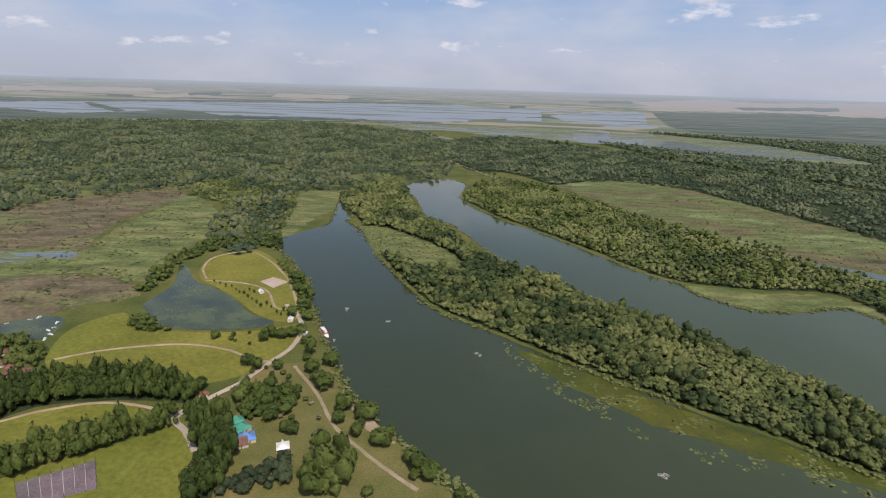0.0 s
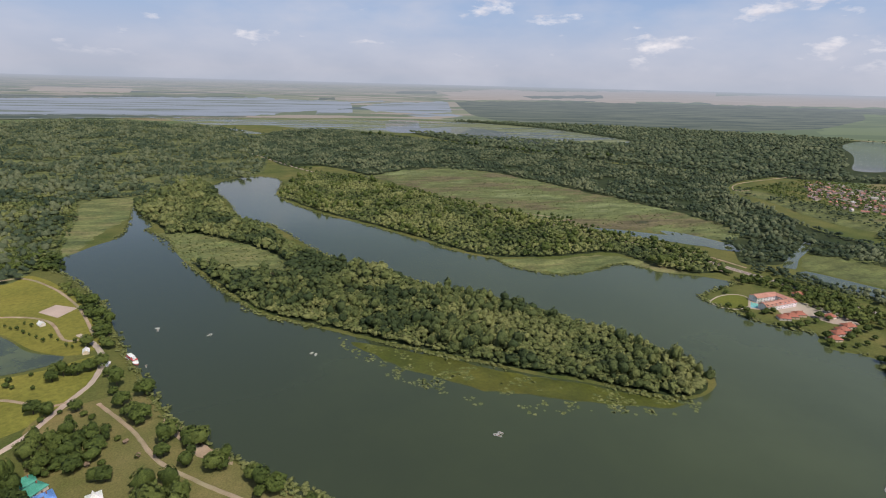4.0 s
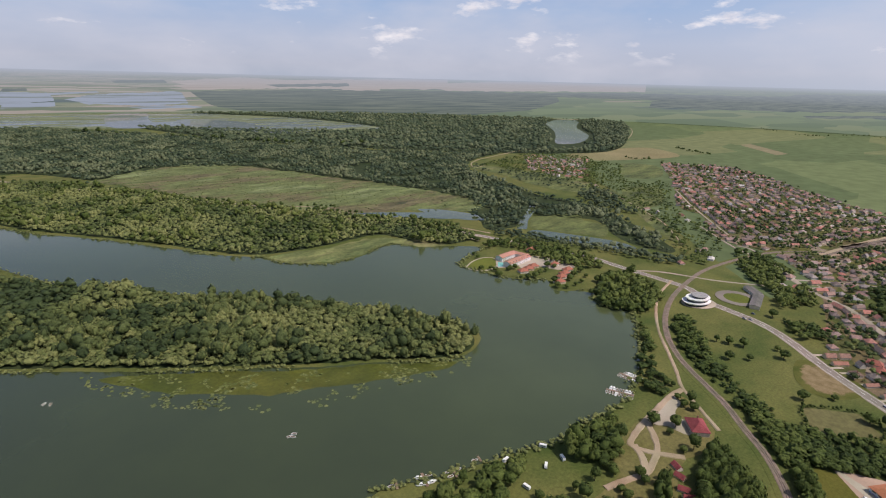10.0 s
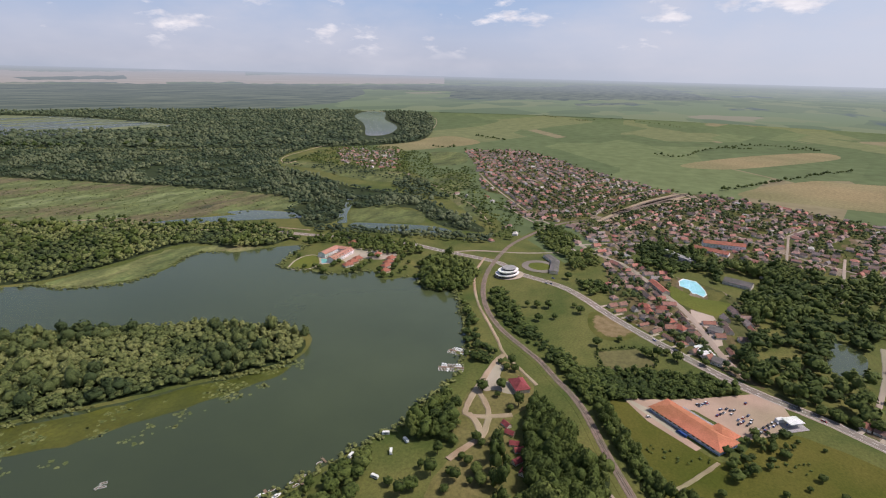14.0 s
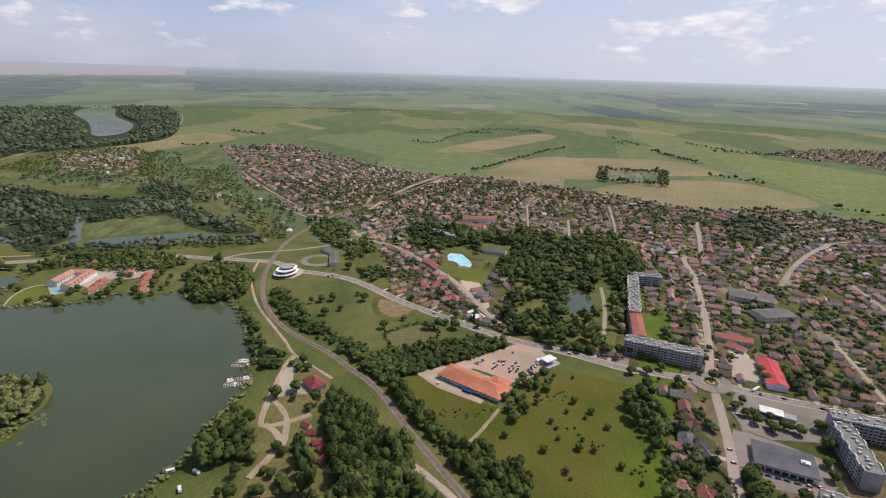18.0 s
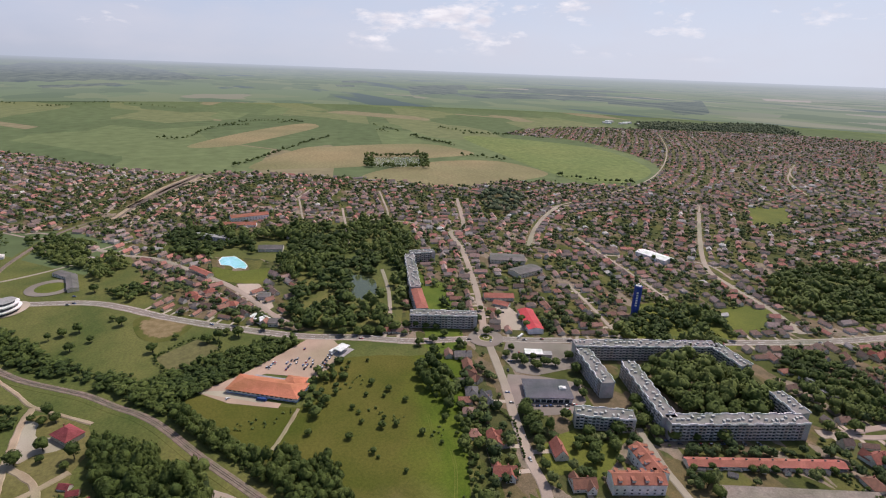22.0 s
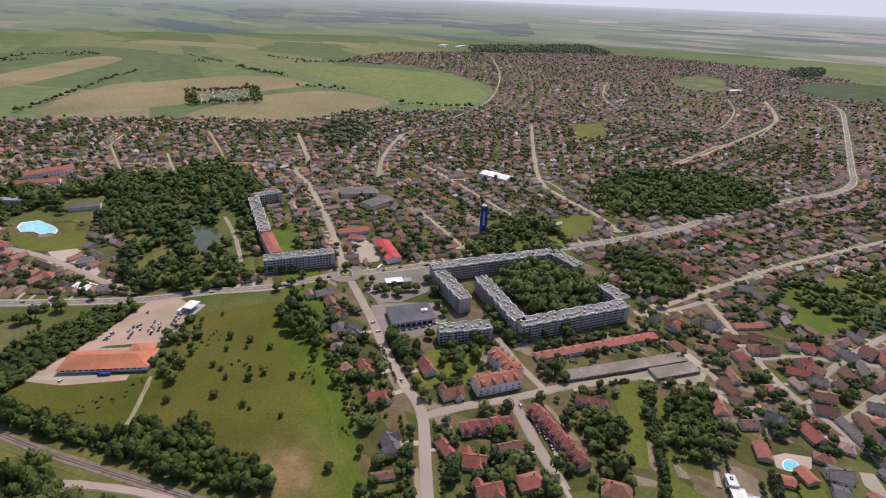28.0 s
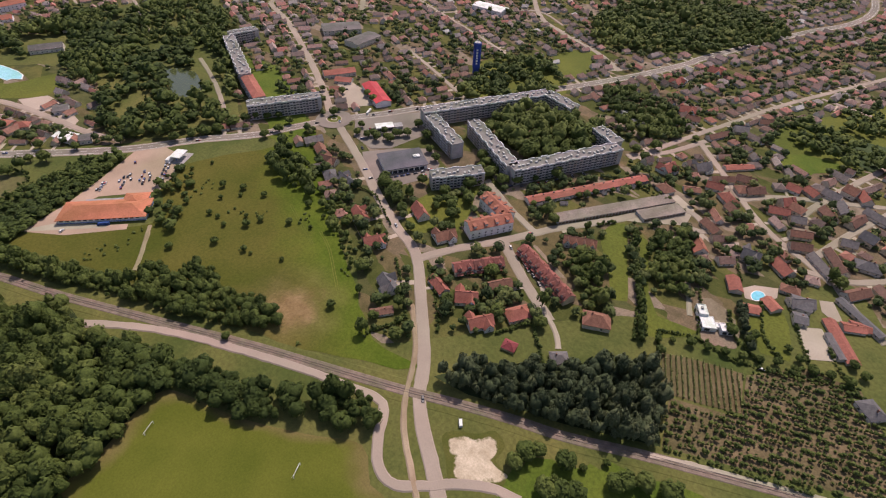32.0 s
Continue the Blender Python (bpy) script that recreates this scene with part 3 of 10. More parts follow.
W_PARK_E = [(-111, 326.9), (-86.1, 347.9), (-72.7, 330.1), (-69.8, 292.1), (-95.5, 287.4)]
W_PARK_F = [(-146.9, 309), (-123.8, 326.4), (-111.4, 300.4), (-132.7, 293.1), (-157.1, 285.6), (-154.1, 296.8)]
W_POND = [(-413, 618), (-403, 684), (-420, 731), (-413, 788), (-358, 860), (-291, 836), (-370, 974), (-418, 906), (-445, 815), (-444, 728)]
W_POND_B = [(-375, 536), (-371, 560), (-334, 533), (-317, 524), (-339, 518)]
W_SHORE = [(-298, 800), (-254, 749), (-223, 703), (-188, 623), (-166.8, 564.2), (-175.6, 555.5), (-199, 621), (-250, 724)]
W_MARINA = [(-502, 463), (-465, 494), (-412, 467), (-399, 428), (-439, 435), (-462, 421)]
W_ROAD = [(624, 205), (558.9, 165.2), (516.7, 125.6), (497.3, 104.7), (456.9, 76.4), (457.4, 87.1), (486.2, 119.3), (499.1, 150.1), (545.6, 191.9), (607, 224)]
W_MEADOW = [(491.6, 109.3), (456.4, 65.7), (454.5, 22.8), (492.6, -10.5), (499.2, -58.2), (478.9, -50.3), (469.5, -4.4), (439.1, 22.2), (431.3, 62.8)]
W_GARDEN = [(156.6, -266.5), (143.3, -287.3), (131.2, -292.1), (114.7, -274.4), (101, -252.8), (104.2, -241.1), (122.7, -256.2), (142.7, -259.2)]
W_GARDEN_B = [(122.6, -348.6), (105.7, -369.1), (79.4, -331.4), (69.8, -302.6), (82.7, -292.1), (99.8, -307.1)]
W_SCHOOL = [(1079, -590), (1049, -665), (907, -577), (909, -511)]
W_FIELD = [(1656, -462), (1637, -671), (1399, -581), (1453, -404)]
W_TOWER = [(451, -479), (420, -551), (329, -505), (343, -451.4), (365.5, -411), (402.5, -385.9), (419, -438)]
W_POOL = [(879, -77), (905, -132), (843, -156), (665, -91), (740, -75)]
PITCH = [(227.8, -3.1), (185.8, -24.7), (152.6, -47.9), (127.3, -67.4), (107, -58.1), (91.6, -58.8), (86.6, -25.6), (169.8, 72.2), (204.2, 60.7), (214.7, 35.6), (227.1, 13.3)]
SAND_PATCH = [(98.5, -104.8), (96.1, -111.0), (89.0, -117.2), (84.9, -124.0), (77.0, -122.1), (75.4, -114.3), (69.9, -113.7), (63.3, -114.4), (66.6, -105.2), (75.7, -97.9), (81.6, -93.4), (89.2, -98.4)]
FRONT_LUSH = [(65.4, -118.9), (58.2, -135.6), (36.3, -156.1), (11.7, -171.6), (-11.8, -181.0), (-17.4, -159.2), (50.8, -81.3), (58.3, -104.9)]
FRONT_TREES = [(65.7, -120.5), (65.5, -129.1), (62.0, -135.2), (47.9, -141.1), (24.2, -151.5), (21.6, -156.4), (45.4, -121.5), (40.0, -126.7), (34.6, -131.9), (14.1, -163.1), (3.2, -168.9)]
FRONT_BUSHES = [(33.7, -158.4), (40.3, -146.7), (46.9, -131.2), (1.1, -176.1)]
LAWN_NEAR = [(271.6, -213.1), (278.5, -247.2), (257.7, -249.3), (258.8, -268.4), (259.8, -294.7), (249.1, -271.4), (235.8, -253.9), (226.3, -229.0), (241.5, -223.3), (239.6, -208.1), (246.0, -200.3)]
LAWN_NEAR_TREES = [(259.1, -247.6), (241.0, -236.9), (253.3, -266.2), (249.7, -200.8), (262.0, -240.0)]
POOL_TERRACE = [(46.1, -345.4), (41.4, -355.0), (28.4, -365.5), (25.0, -354.8), (30.8, -341.7), (40.2, -336.8)]
GARDEN_POOL = [(38.9, -344.2), (38.0, -350.1), (34.2, -352.1), (31.4, -349.2), (32.6, -343.0), (35.8, -340.0)]
TALL_HEDGE = [(131.9, -337.4), (101.5, -294.6), (82.5, -269.0), (67.0, -244.7)]
SILVER_ROW = [(39.2, -324.8), (29.7, -309.3), (17.1, -291.4)]
WHEEL_TRACKS = [(339.1, -145.6), (311.8, -139.0), (284.3, -133.0)], [(293.6, -145.6), (273.5, -140.4), (249.2, -129.2), (231.7, -120.7)]
GREEN_EDGE = [(633.1, -240.5), (585.5, -275.4), (456.4, -231.2), (428.4, -186.5), (525.6, -208.0)]
ROADSIDE_SAND = [(603.2, 85.4), (606.7, 64.5), (590.6, 37.1), (564.2, 43.5), (552.3, 61.4), (567.8, 79.4)]
W_EDGE = [(2617.2, -2521.5), (2507.7, -2951.0), (2392.6, -3402.8), (1919.8, -3018.0), (1967.7, -2869.5), (2134.7, -2518.1), (2275.1, -2241.9)]
W_EDGE_B = [(980.3, -3229.8), (921.9, -3496.6), (803.4, -3132.1), (852.9, -2875.4)]
TOWN_GREEN = [(1118.1, -2228.9), (1101.3, -2490.5), (973.8, -2436.1), (833.7, -2106.6), (869.1, -1992.3), (969.1, -1990.5)]
TOWN_GREEN_B = [(726.6, -2481.3), (717.5, -2816.6), (517.0, -2997.7), (381.5, -2920.6), (312.2, -2480.7), (399.2, -2402.6), (486.5, -2276.6), (596.3, -2284.5)]
GARDEN_FIELD = [(76.6, -616.3), (59.5, -655.4), (41.0, -660.7), (19.9, -623.8), (36.4, -595.7), (58.1, -600.5)]
GARDEN_GREEN = [(105.5, -541.7), (100.3, -569.6), (69.1, -586.9), (56.2, -579.1), (70.2, -546.4), (93.6, -532.7)]
W_WEST = [(-716.6, 1291.8), (-621.2, 1480.6), (-482.1, 1425.0), (-402.9, 1282.0), (-323.9, 917.3), (-334.9, 866.1), (-388.8, 897.6), (-484.3, 987.7), (-536.1, 1162.1)]
REED_HEAD = [(-316.1, 893.1), (-402.9, 1282.0), (-365.2, 1371.5), (-312.5, 1360.6), (-276.7, 1214.0), (-293.3, 1086.9), (-305.6, 1008.1)]
W_CORNER = [(411.4, -162.0), (430.4, -187.6), (401.0, -190.1), (355.8, -178.0), (335.5, -163.4), (350.5, -156.9), (378.5, -154.9)]
W_MARKET_E = [(366.4, -47.4), (405.4, -54.7), (436.4, -74.6), (451.0, -96.7), (422.0, -101.4), (396.9, -81.1), (364.8, -69.0)]
FRONT_GREEN = [(517.8, -152.5), (535.0, -180.2), (509.2, -195.4), (490.4, -262.7), (459.0, -255.8), (456.9, -205.1), (474.1, -187.0)]
AVENUE_TREES = [(539.1, -79.1), (524.6, -90.1), (496.0, -111.6), (491.6, -126.1), (488.5, -138.9), (485.4, -152.3), (487.3, -165.2), (489.1, -180.7), (449.2, -181.0), (450.6, -196.8), (458.8, -213.1), (479.2, -233.5), (476.3, -243.6), (477.8, -263.3), (445.4, -257.2), (488.6, -191.8), (480.7, -200.4), (475.4, -210.8), (559.4, -11.3), (536.6, -36.3)]
MEADOW_CLUMPS = [(360.4, -92.7), (382.2, -105.3), (375.4, -119.5), (346.3, -110.0), (332.7, -77.7), (334.9, -116.8), (317.6, -132.3), (304.1, -92.3), (363.0, -134.5)]
W_RING = [(291.5, -511.9), (290.5, -555.5), (261.1, -569.4), (228.0, -544.7), (192.3, -525.9), (188.3, -505.1), (211.8, -468.5), (229.3, -464.5), (259.9, -493.8)]
BARE_PATCH_B = [(585.3, 85.2), (583.5, 70.6), (583.2, 49.6), (574.1, 37.8), (552.7, 56.1), (551.7, 68.7), (565.2, 76.1)]
MARKET_LOT = [(438.1, 28.9), (454.2, -7.6), (473.2, -37), (500.8, -75.5), (493, -99.7), (471.1, -105.7), (440.7, -88.5), (425, -69.3), (448.2, -29.5), (444, -1.9), (420.6, -0.1), (396.7, -35.9), (390.9, -32.5), (412.9, 5.3)]
MARKET_YARD = [(442.4, 35.2), (431.4, 3.7), (406.5, -22.9), (402.2, -21.6), (421.7, 6)]
STORE_LOT = [(427.5, -272), (395.3, -334.5), (355.4, -312.1), (357.2, -263.7), (369, -249), (398.3, -249.7)]
STORE_LOT_B = [(369.1, -239.2), (353.8, -267.9), (331.8, -295.3), (306.6, -282.4), (294.7, -265.1), (305.8, -224.1), (326.3, -217.9), (354.9, -230.4)]
COURT_LOT = [(528, -319), (463.1, -317.3), (439.3, -303.8), (452.7, -276.4), (492.3, -291.7)]
CAMP_LOT = [(398.4, 148), (429.6, 153.2), (440.8, 149.6), (435.6, 140.6), (418.2, 138.4), (412.8, 126.5), (399.2, 115.1), (395.6, 120.6), (396, 133.9), (389.5, 142)]
VINEYARD = [(53.8, -248), (34, -260.9), (11.4, -272.6), (-0.3, -244.3), (18.6, -232.4), (37.8, -222.1)]
ORCHARD = [(33, -221.7), (-1.7, -241.4), (9.6, -272.8), (-12, -307.2), (-41.8, -315.7), (-64, -289.9), (-76.7, -256.1), (-40, -220.2), (18.1, -187.8)]
GARDEN_STRIP = [(150, -317.6), (144.2, -342.6), (114.5, -301), (93.3, -268.9), (101, -262.3), (120.4, -284.6)]
YARD_GRASS = [(730, -247), (735, -267), (497.6, -239), (498.8, -204.9), (568, -241)]
POOL_LAWN = [(754, 10), (728, -18), (725, -36), (725, -64), (695, -61), (672, -44), (682, -20), (706, 4)]
ROUND_LAWN = [(405, -572), (386, -630), (345, -574), (347, -530), (369, -528)]
GREEN_C = [(778, -1100), (752, -1196), (651, -1066), (672, -979)]
FIELD_GOLD = [(1356, -376), (1511, -628), (1483, -850), (1264, -896), (1183, -749), (1152, -567), (1221, -391)]
FIELD_GOLD_B = [(1529, -99), (1866, -297), (1890, -393), (1922, -580), (1894, -788), (1648, -853), (1582, -658), (1484, -412), (1485, -260)]
FIELD_GREEN = [(2109, -1036), (1947, -1281), (1641, -1404), (1263, -1279), (1099, -1075), (1118, -926), (1250, -907), (1555, -935)]
FIELD_GOLD_C = [(1988, 58), (2399, -173), (2704, -441), (2539, -485), (2144, -227), (1949, -52)]
FIELD_STRAW = [(1782, 1159), (2155, 1134), (2294, 1059), (2136, 867), (1846, 945), (1727, 1026)]
DYKE = [(1773, 1353), (1575, 1310), (1410, 1270), (1332, 1238), (1276, 1191), (1261, 1155), (1305, 1157)]
DYKE_B = [(1242, 665), (1178, 582), (1099, 491), (1043, 431), (929, 347)]
RAIL_PATH = [(735, 281), (669, 269), (615, 248), (563, 220), (522.6, 191.5), (490, 168.4), (464.2, 151.6), (445, 130.4), (421, 102.8)]
RAIL_ROAD = [(319.1, 28), (299, 6.1), (269.8, -19.4), (228.9, -45.9), (195.4, -66), (167.8, -80), (146.1, -90.8), (136.1, -88.5), (124.4, -75.8), (111.4, -66.7), (98.6, -67.9), (86.9, -80.5)]
FOOT_PATH = [(188.6, -152.1), (157.7, -130), (136.4, -105.1), (120.5, -90.6), (95.2, -76.3), (82.4, -69.3)]
TURN_ROAD = [(86.9, -80.5), (74, -96.2), (62.5, -105), (51, -109.4)]
PARK_ROAD = [(-214, 613), (-190, 581), (-174.3, 543.6), (-172.6, 502.5), (-183, 470.9), (-196.3, 431.7), (-212, 406.1), (-220.7, 391.9), (-229.5, 370.1), (-211.1, 352.7), (-193, 329.9)]
PARK_ROAD_B = [(-400.9, 333), (-368.9, 351.8), (-344.2, 370.7), (-304.1, 386.1), (-261.7, 383.5), (-229.5, 370.1)]
PARK_PATH = [(-397, 454), (-354.1, 479.6), (-290, 496.7), (-237.6, 489.5), (-199.7, 469.2), (-183, 470.9)]
PARK_PATH_B = [(-157.1, 462), (-121.9, 414.6), (-96.1, 370.6), (-67.2, 340.8), (-37.9, 315), (-20.5, 302.1)]
OVAL_PATH = [(-353, 689), (-380, 735), (-386, 789), (-344, 822), (-289, 773), (-236, 692), (-198, 606)]
OVAL_PATH_B = [(-351, 685), (-296, 680), (-256, 657), (-225, 603), (-210, 599)]
CAMP_PATH = [(460, 149.9), (438.9, 152.3), (407.6, 150.8), (390.2, 150.5), (364.3, 148), (350.7, 144.3), (350.9, 135.7), (356, 125.3), (367.2, 108.5)]
CAMP_PATH_B = [(387.5, 148.2), (373, 135), (356, 125.3), (329.1, 121.1), (311.1, 127.1), (293, 133.2)]
MARKET_PATH = [(384.1, -47.8), (355.3, -31.4), (340.3, -21.5)]
PARK_WALK = [(670, -210), (591, -194), (502.6, -167)]
SIDE_ROAD = [(715, 349), (756, 311), (785, 239), (817, 188), (855, 141), (887, 117)]
SIDE_ROAD_B = [(958, 227), (855, 141), (811, 81), (744, 34), (666, -14), (567.4, -51.8), (530, -74.1)]
STREET_M = [(698, -472), (775, -533), (853, -609), (915, -684)]
STREET_N = [(1025, -238), (808, -196)]
STREET_O = [(1084, 376), (977, 271), (958, 227)]
STREET_P = [(1413, 566), (1244, 453), (1061, 315)]
STREET_Q = [(2058, -2122), (1545, -1649), (1107, -1131), (911, -664)]
STREET_R = [(1148, -1797), (984, -1583), (648, -1326)]
STREET_S = [(167.3, -523.6), (181.8, -470.5), (203.8, -434.4)]
STREET_T = [(25.1, -417.1), (12.3, -492.2), (-8.7, -577.2)]
STREET_U = [(134.6, -390.2), (113, -399.4), (95.6, -385.7), (110, -379.5), (134.6, -390.2)]
STREET_V = [(97, -450.6), (75.4, -483.9), (41.3, -512.7), (7.3, -541.7)]
STREET_W = [(23.6, -399.9), (-4.6, -414.6), (-33.4, -453.4)]
NEAR_ZONE = [(438.8, -213.5), (420.9, -248.3), (309.7, -208.9), (254.1, -290.2), (166.5, -465.3), (129.1, -444.7), (90.5, -380.8), (78.5, -344.1), (23.6, -399.9), (-0.2, -358.4), (-32.4, -350.9), (-102, -377.3), (-113.8, -310.1), (179.4, -104.5), (334.9, -191.2)]
HOTEL_GARDEN = [(553, 523), (650, 556), (723, 540), (740, 434), (713, 371), (627, 338), (595, 357), (586, 384), (601, 403), (571, 437), (554, 476)]
GARDEN_LAND = [(1663, 988), (1734, 910), (1464, 747), (1464, 670), (1498, 629), (1203, 479), (1148, 401), (982, 299), (844, 273), (852, 317), (968, 387), (1057, 472), (1128, 572), (1228, 675), (1256, 744)]
GARDEN_LAND_B = [(1271, 1150), (1465, 1218), (1669, 1246), (1763, 1048), (1336, 769), (1285, 858), (1302, 994)]
HEDGE_A = [(2385, -722), (2149, -794), (1949, -835), (1741, -878)]
HEDGE_B = [(1560, -62), (1698, -159), (1959, -313), (2164, -453)]
HEDGE_C = [(2611, -778), (2345, -805), (2041, -820), (1871, -863)]
HEDGE_D = [(1602, -787), (1513, -867), (1393, -880), (1235, -896)]
HEDGE_E = [(1902, 751), (1829, 652), (1865, 534)]
HEDGE_F = [(1215, -901), (1120, -968), (1073, -1050)]
HEDGE_G = [(2597, -81), (2655, -218), (2747, -372), (2757, -450)]
HEDGE_H = [(2336, 242), (2164, 92), (2569, -51), (2823, -232), (2810, -439)]
HEDGE_I = [(1891, 968), (1892, 919), (1924, 886)]
HEDGE_J = [(2352, 971), (2278, 806)]
HEDGE_K = [(2168, -1065), (2161, -1295), (1923, -1384), (1699, -1514)]
HEDGE_L = [(4026, 1124), (3721, 787), (4077, 579), (3649, 152)]
HEDGE_M = [(2457, -1065), (2146, -1186), (2179, -1387)]
DRY_LAWN = [(-201.5, 444.7), (-159.8, 470.8), (-125.3, 470.8), (-101.2, 425.9), (-76.6, 392.2), (-47.9, 359.7), (-13.7, 319.7), (3.2, 298.4), (-10.5, 267.9), (-138.1, 258.2), (-169.7, 332.1), (-185, 390.9)]
WETLAND = [(-927, 4076), (-424, 4158), (-884, 4086), (47, 4180), (604, 4136), (1195, 4006), (1354, 3955), (1789, 3317), (1907, 2507), (1623, 2374), (1080, 2620), (752, 2963), (303, 3146), (-117, 3570), (-507, 3383), (-767, 3471), (-52, 2955), (-358, 3524), (-710, 4054)]
POOL_CLEAR = [(808, 9), (838, -14), (807, -43), (732, -60), (652, -48), (634, -20), (661, 2), (713, 12)]
MANSION_CLEAR = [(870, -54), (839, -105), (764, -96), (744, -70), (792, -49)]
LILY_BAND = [(68.2, 521.1), (133, 474.7), (180, 438.1), (225.7, 403.6), (272.3, 373.7), (308.5, 345.1), (342.3, 323.5), (324.2, 319), (284.5, 335.8), (233.2, 362.2), (173.3, 394.4), (122.4, 439.8), (88.7, 481.1)]
YARD_A = [(80.3, -384.5), (71.2, -393.4), (61.3, -372.4), (69.8, -366.2)]
YARD_B = [(5.5, -337.8), (-7.2, -349.5), (-25.9, -329.7), (-11.5, -315.9)]
YARD_C = [(146.2, -235.9), (136.4, -243.1), (127.7, -232.3), (135.8, -226.8)]
GARAGE_YARD = [(181.4, -298.5), (171.7, -304.6), (147.4, -357.4), (137.3, -414), (116.2, -405.3), (110, -379.5), (134.9, -355), (153.1, -341), (170.2, -295.3)]
RAIL_SIDE = [(21.2, -181.4), (-15.6, -205.8), (-51.6, -228.6), (-77.5, -244.1)]
DRIVE_A = [(117.1, -213.4), (108.5, -208.7), (98.6, -199.3)]
DRIVE_B = [(108.6, -358.9), (82.4, -329.9), (57.6, -290.8)]
DRIVE_C = [(142.2, -240.6), (130.7, -220.7), (117.1, -213.4)]
BEND_CLEAR = [(2897, 2090), (3437, 2379), (3473, 2326), (3520, 2254), (3484, 2154), (2940, 1821), (2543, 1487), (1986, 1216), (1854, 1268), (2269, 1580), (2584, 1816)]
CREEK = [(961, 693), (901, 655), (845, 625), (788, 585), (778, 599), (828, 633), (892, 667), (954, 703)]
CANAL = [(797, 574), (834, 491), (853, 428), (841, 388), (824, 388), (792, 466), (768, 553)]
DYKE_CANAL = [(731, 836), (766, 806), (794, 738), (793, 677), (753, 701), (729, 761)]
FEN = [(873, 635), (906, 625), (982, 594), (937, 552), (937, 505), (866, 462), (845, 497), (808, 579), (826, 606)]
DYKE_MEADOW = [(1282, 1184), (1320, 1122), (1350, 901), (1338, 793), (1208, 706), (1165, 759), (1174, 877), (1223, 1019), (1232, 1138)]
DYKE_SLOPE = [(1266, 687), (1266, 661), (1115, 498), (990, 384), (921, 338), (929, 359), (995, 430), (1094, 525), (1180, 623)]
PLOT_A = [(1742, 900), (1796, 799), (1588, 692), (1499, 760)]
PLOT_B = [(1339, 678), (1412, 618), (1235, 523), (1136, 530), (1211, 608)]
DYKE_C = [(338, 1334), (394, 1196), (465, 1095), (597, 958), (559, 958), (644, 817), (691, 701), (715, 611)]
NORTH_ROAD = [(-105, 2234), (88, 1735), (300, 1358), (462, 1102), (561, 888), (633, 750), (658, 659), (666, 595)]
NORTH_BELT = [(475, 2878), (804, 2426), (992, 2105), (1237, 1890), (1393, 1728)]
DYKE_D = [(2450, 1292), (2614, 1337), (2992, 1510), (3305, 1695), (3407, 1802)]
VILLAGE = [(1600, 1235), (1677, 1198), (1656, 1081), (1741, 1035), (1371, 813), (1333, 889), (1363, 1018)]
W_VERGE = [(956, 268), (962, 223), (872, 152), (817, 121), (739, 103), (638, 69), (656, 95), (714, 139), (783, 161), (834, 210), (884, 241)]
W_TRACK_B = [(464.4, 111.9), (489.6, 99.6), (489.6, 83.9), (466.2, 76.1), (469.1, 64.8), (482.6, 44.4), (461.4, 45.5), (437.6, 65.2), (438.8, 79.6), (450.6, 99.6)]
CAMP_PATH_C = [(352, 142.3), (342.4, 129.9), (329.1, 121.1)]
FIELD_SMALL = [(512.2, 65.8), (538.7, 29.1), (513.2, 7.2), (475.9, 48.0)]
W_SIDE = [(331.4, -168.3), (321.3, -187.8), (300.8, -179.0), (275.0, -159.5), (243.0, -144.7), (245.7, -137.7), (274.3, -148.2), (309.2, -157.1)]
SIDE_TREES = [(306.6, -221.1), (294.9, -218.1), (284.1, -214.6), (316.1, -226.2), (271.5, -209.7)]
W_THICKET = [(448.5, 81.4), (479.0, 48.5), (499.9, 10.8), (503.2, -22.8), (502.0, -54.6), (493.2, -61.0), (464.0, -24.9), (433.5, 30.7), (406.2, 58.4)]
GARDEN_STRIP_B = [(129.2, -339.4), (120.6, -339), (87.8, -287.8), (72.3, -273.6), (45.5, -282.4), (61.7, -256.2), (71.8, -251.7), (96.8, -294.6)]
GREEN_D = [(116, -590), (91, -660), (64, -630), (65, -582.4), (93.6, -555.9)]
OPEN_D = [(129, -601), (99, -702), (44, -811), (3, -640), (50, -585.4), (94.7, -544.7)]
HOTEL_LAWN = [(545, 513), (593, 525), (614, 515), (588, 487), (562, 482), (545, 497)]
GARDEN_HEDGE_A = [(31.2, -381.4), (10.7, -345.8), (-11.5, -313.2), (-18.7, -308.3)]
GARDEN_HEDGE_B = [(64.1, -262.1), (45.6, -275), (19.4, -277.7), (-9.7, -294.9), (-38.1, -311.6)]
GARDEN_HEDGE_C = [(41.1, -314.1), (28, -295.4), (7.4, -288.2)]
GARDEN_HEDGE_D = [(138, -336.5), (110.6, -305.7), (87.1, -272.1), (72.3, -243.9)]
GARDEN_HEDGE_E = [(133.1, -178.4), (125.9, -197.8), (118.9, -209.7)]
GARDEN_HEDGE_F = [(121.3, -201), (99.9, -184.4), (89, -179.4)]
GARDEN_HEDGE_G = [(210.6, -186.2), (186.1, -171.3), (158.7, -149.7)]
GARDEN_HEDGE_H = [(64.1, -260.7), (47.6, -232.3)]
GARDEN_HEDGE_I = [(69.4, -327.1), (46.7, -280.9)]
GARDEN_HEDGE_J = [(30.1, -339.2), (15.3, -310.2), (-0.3, -300.3)]
GARDEN_HEDGE_K = [(167.3, -397.3), (119.8, -397.2)]
GARDEN_HEDGE_L = [(230.7, -171.5), (200.7, -154), (167.6, -132.1)]
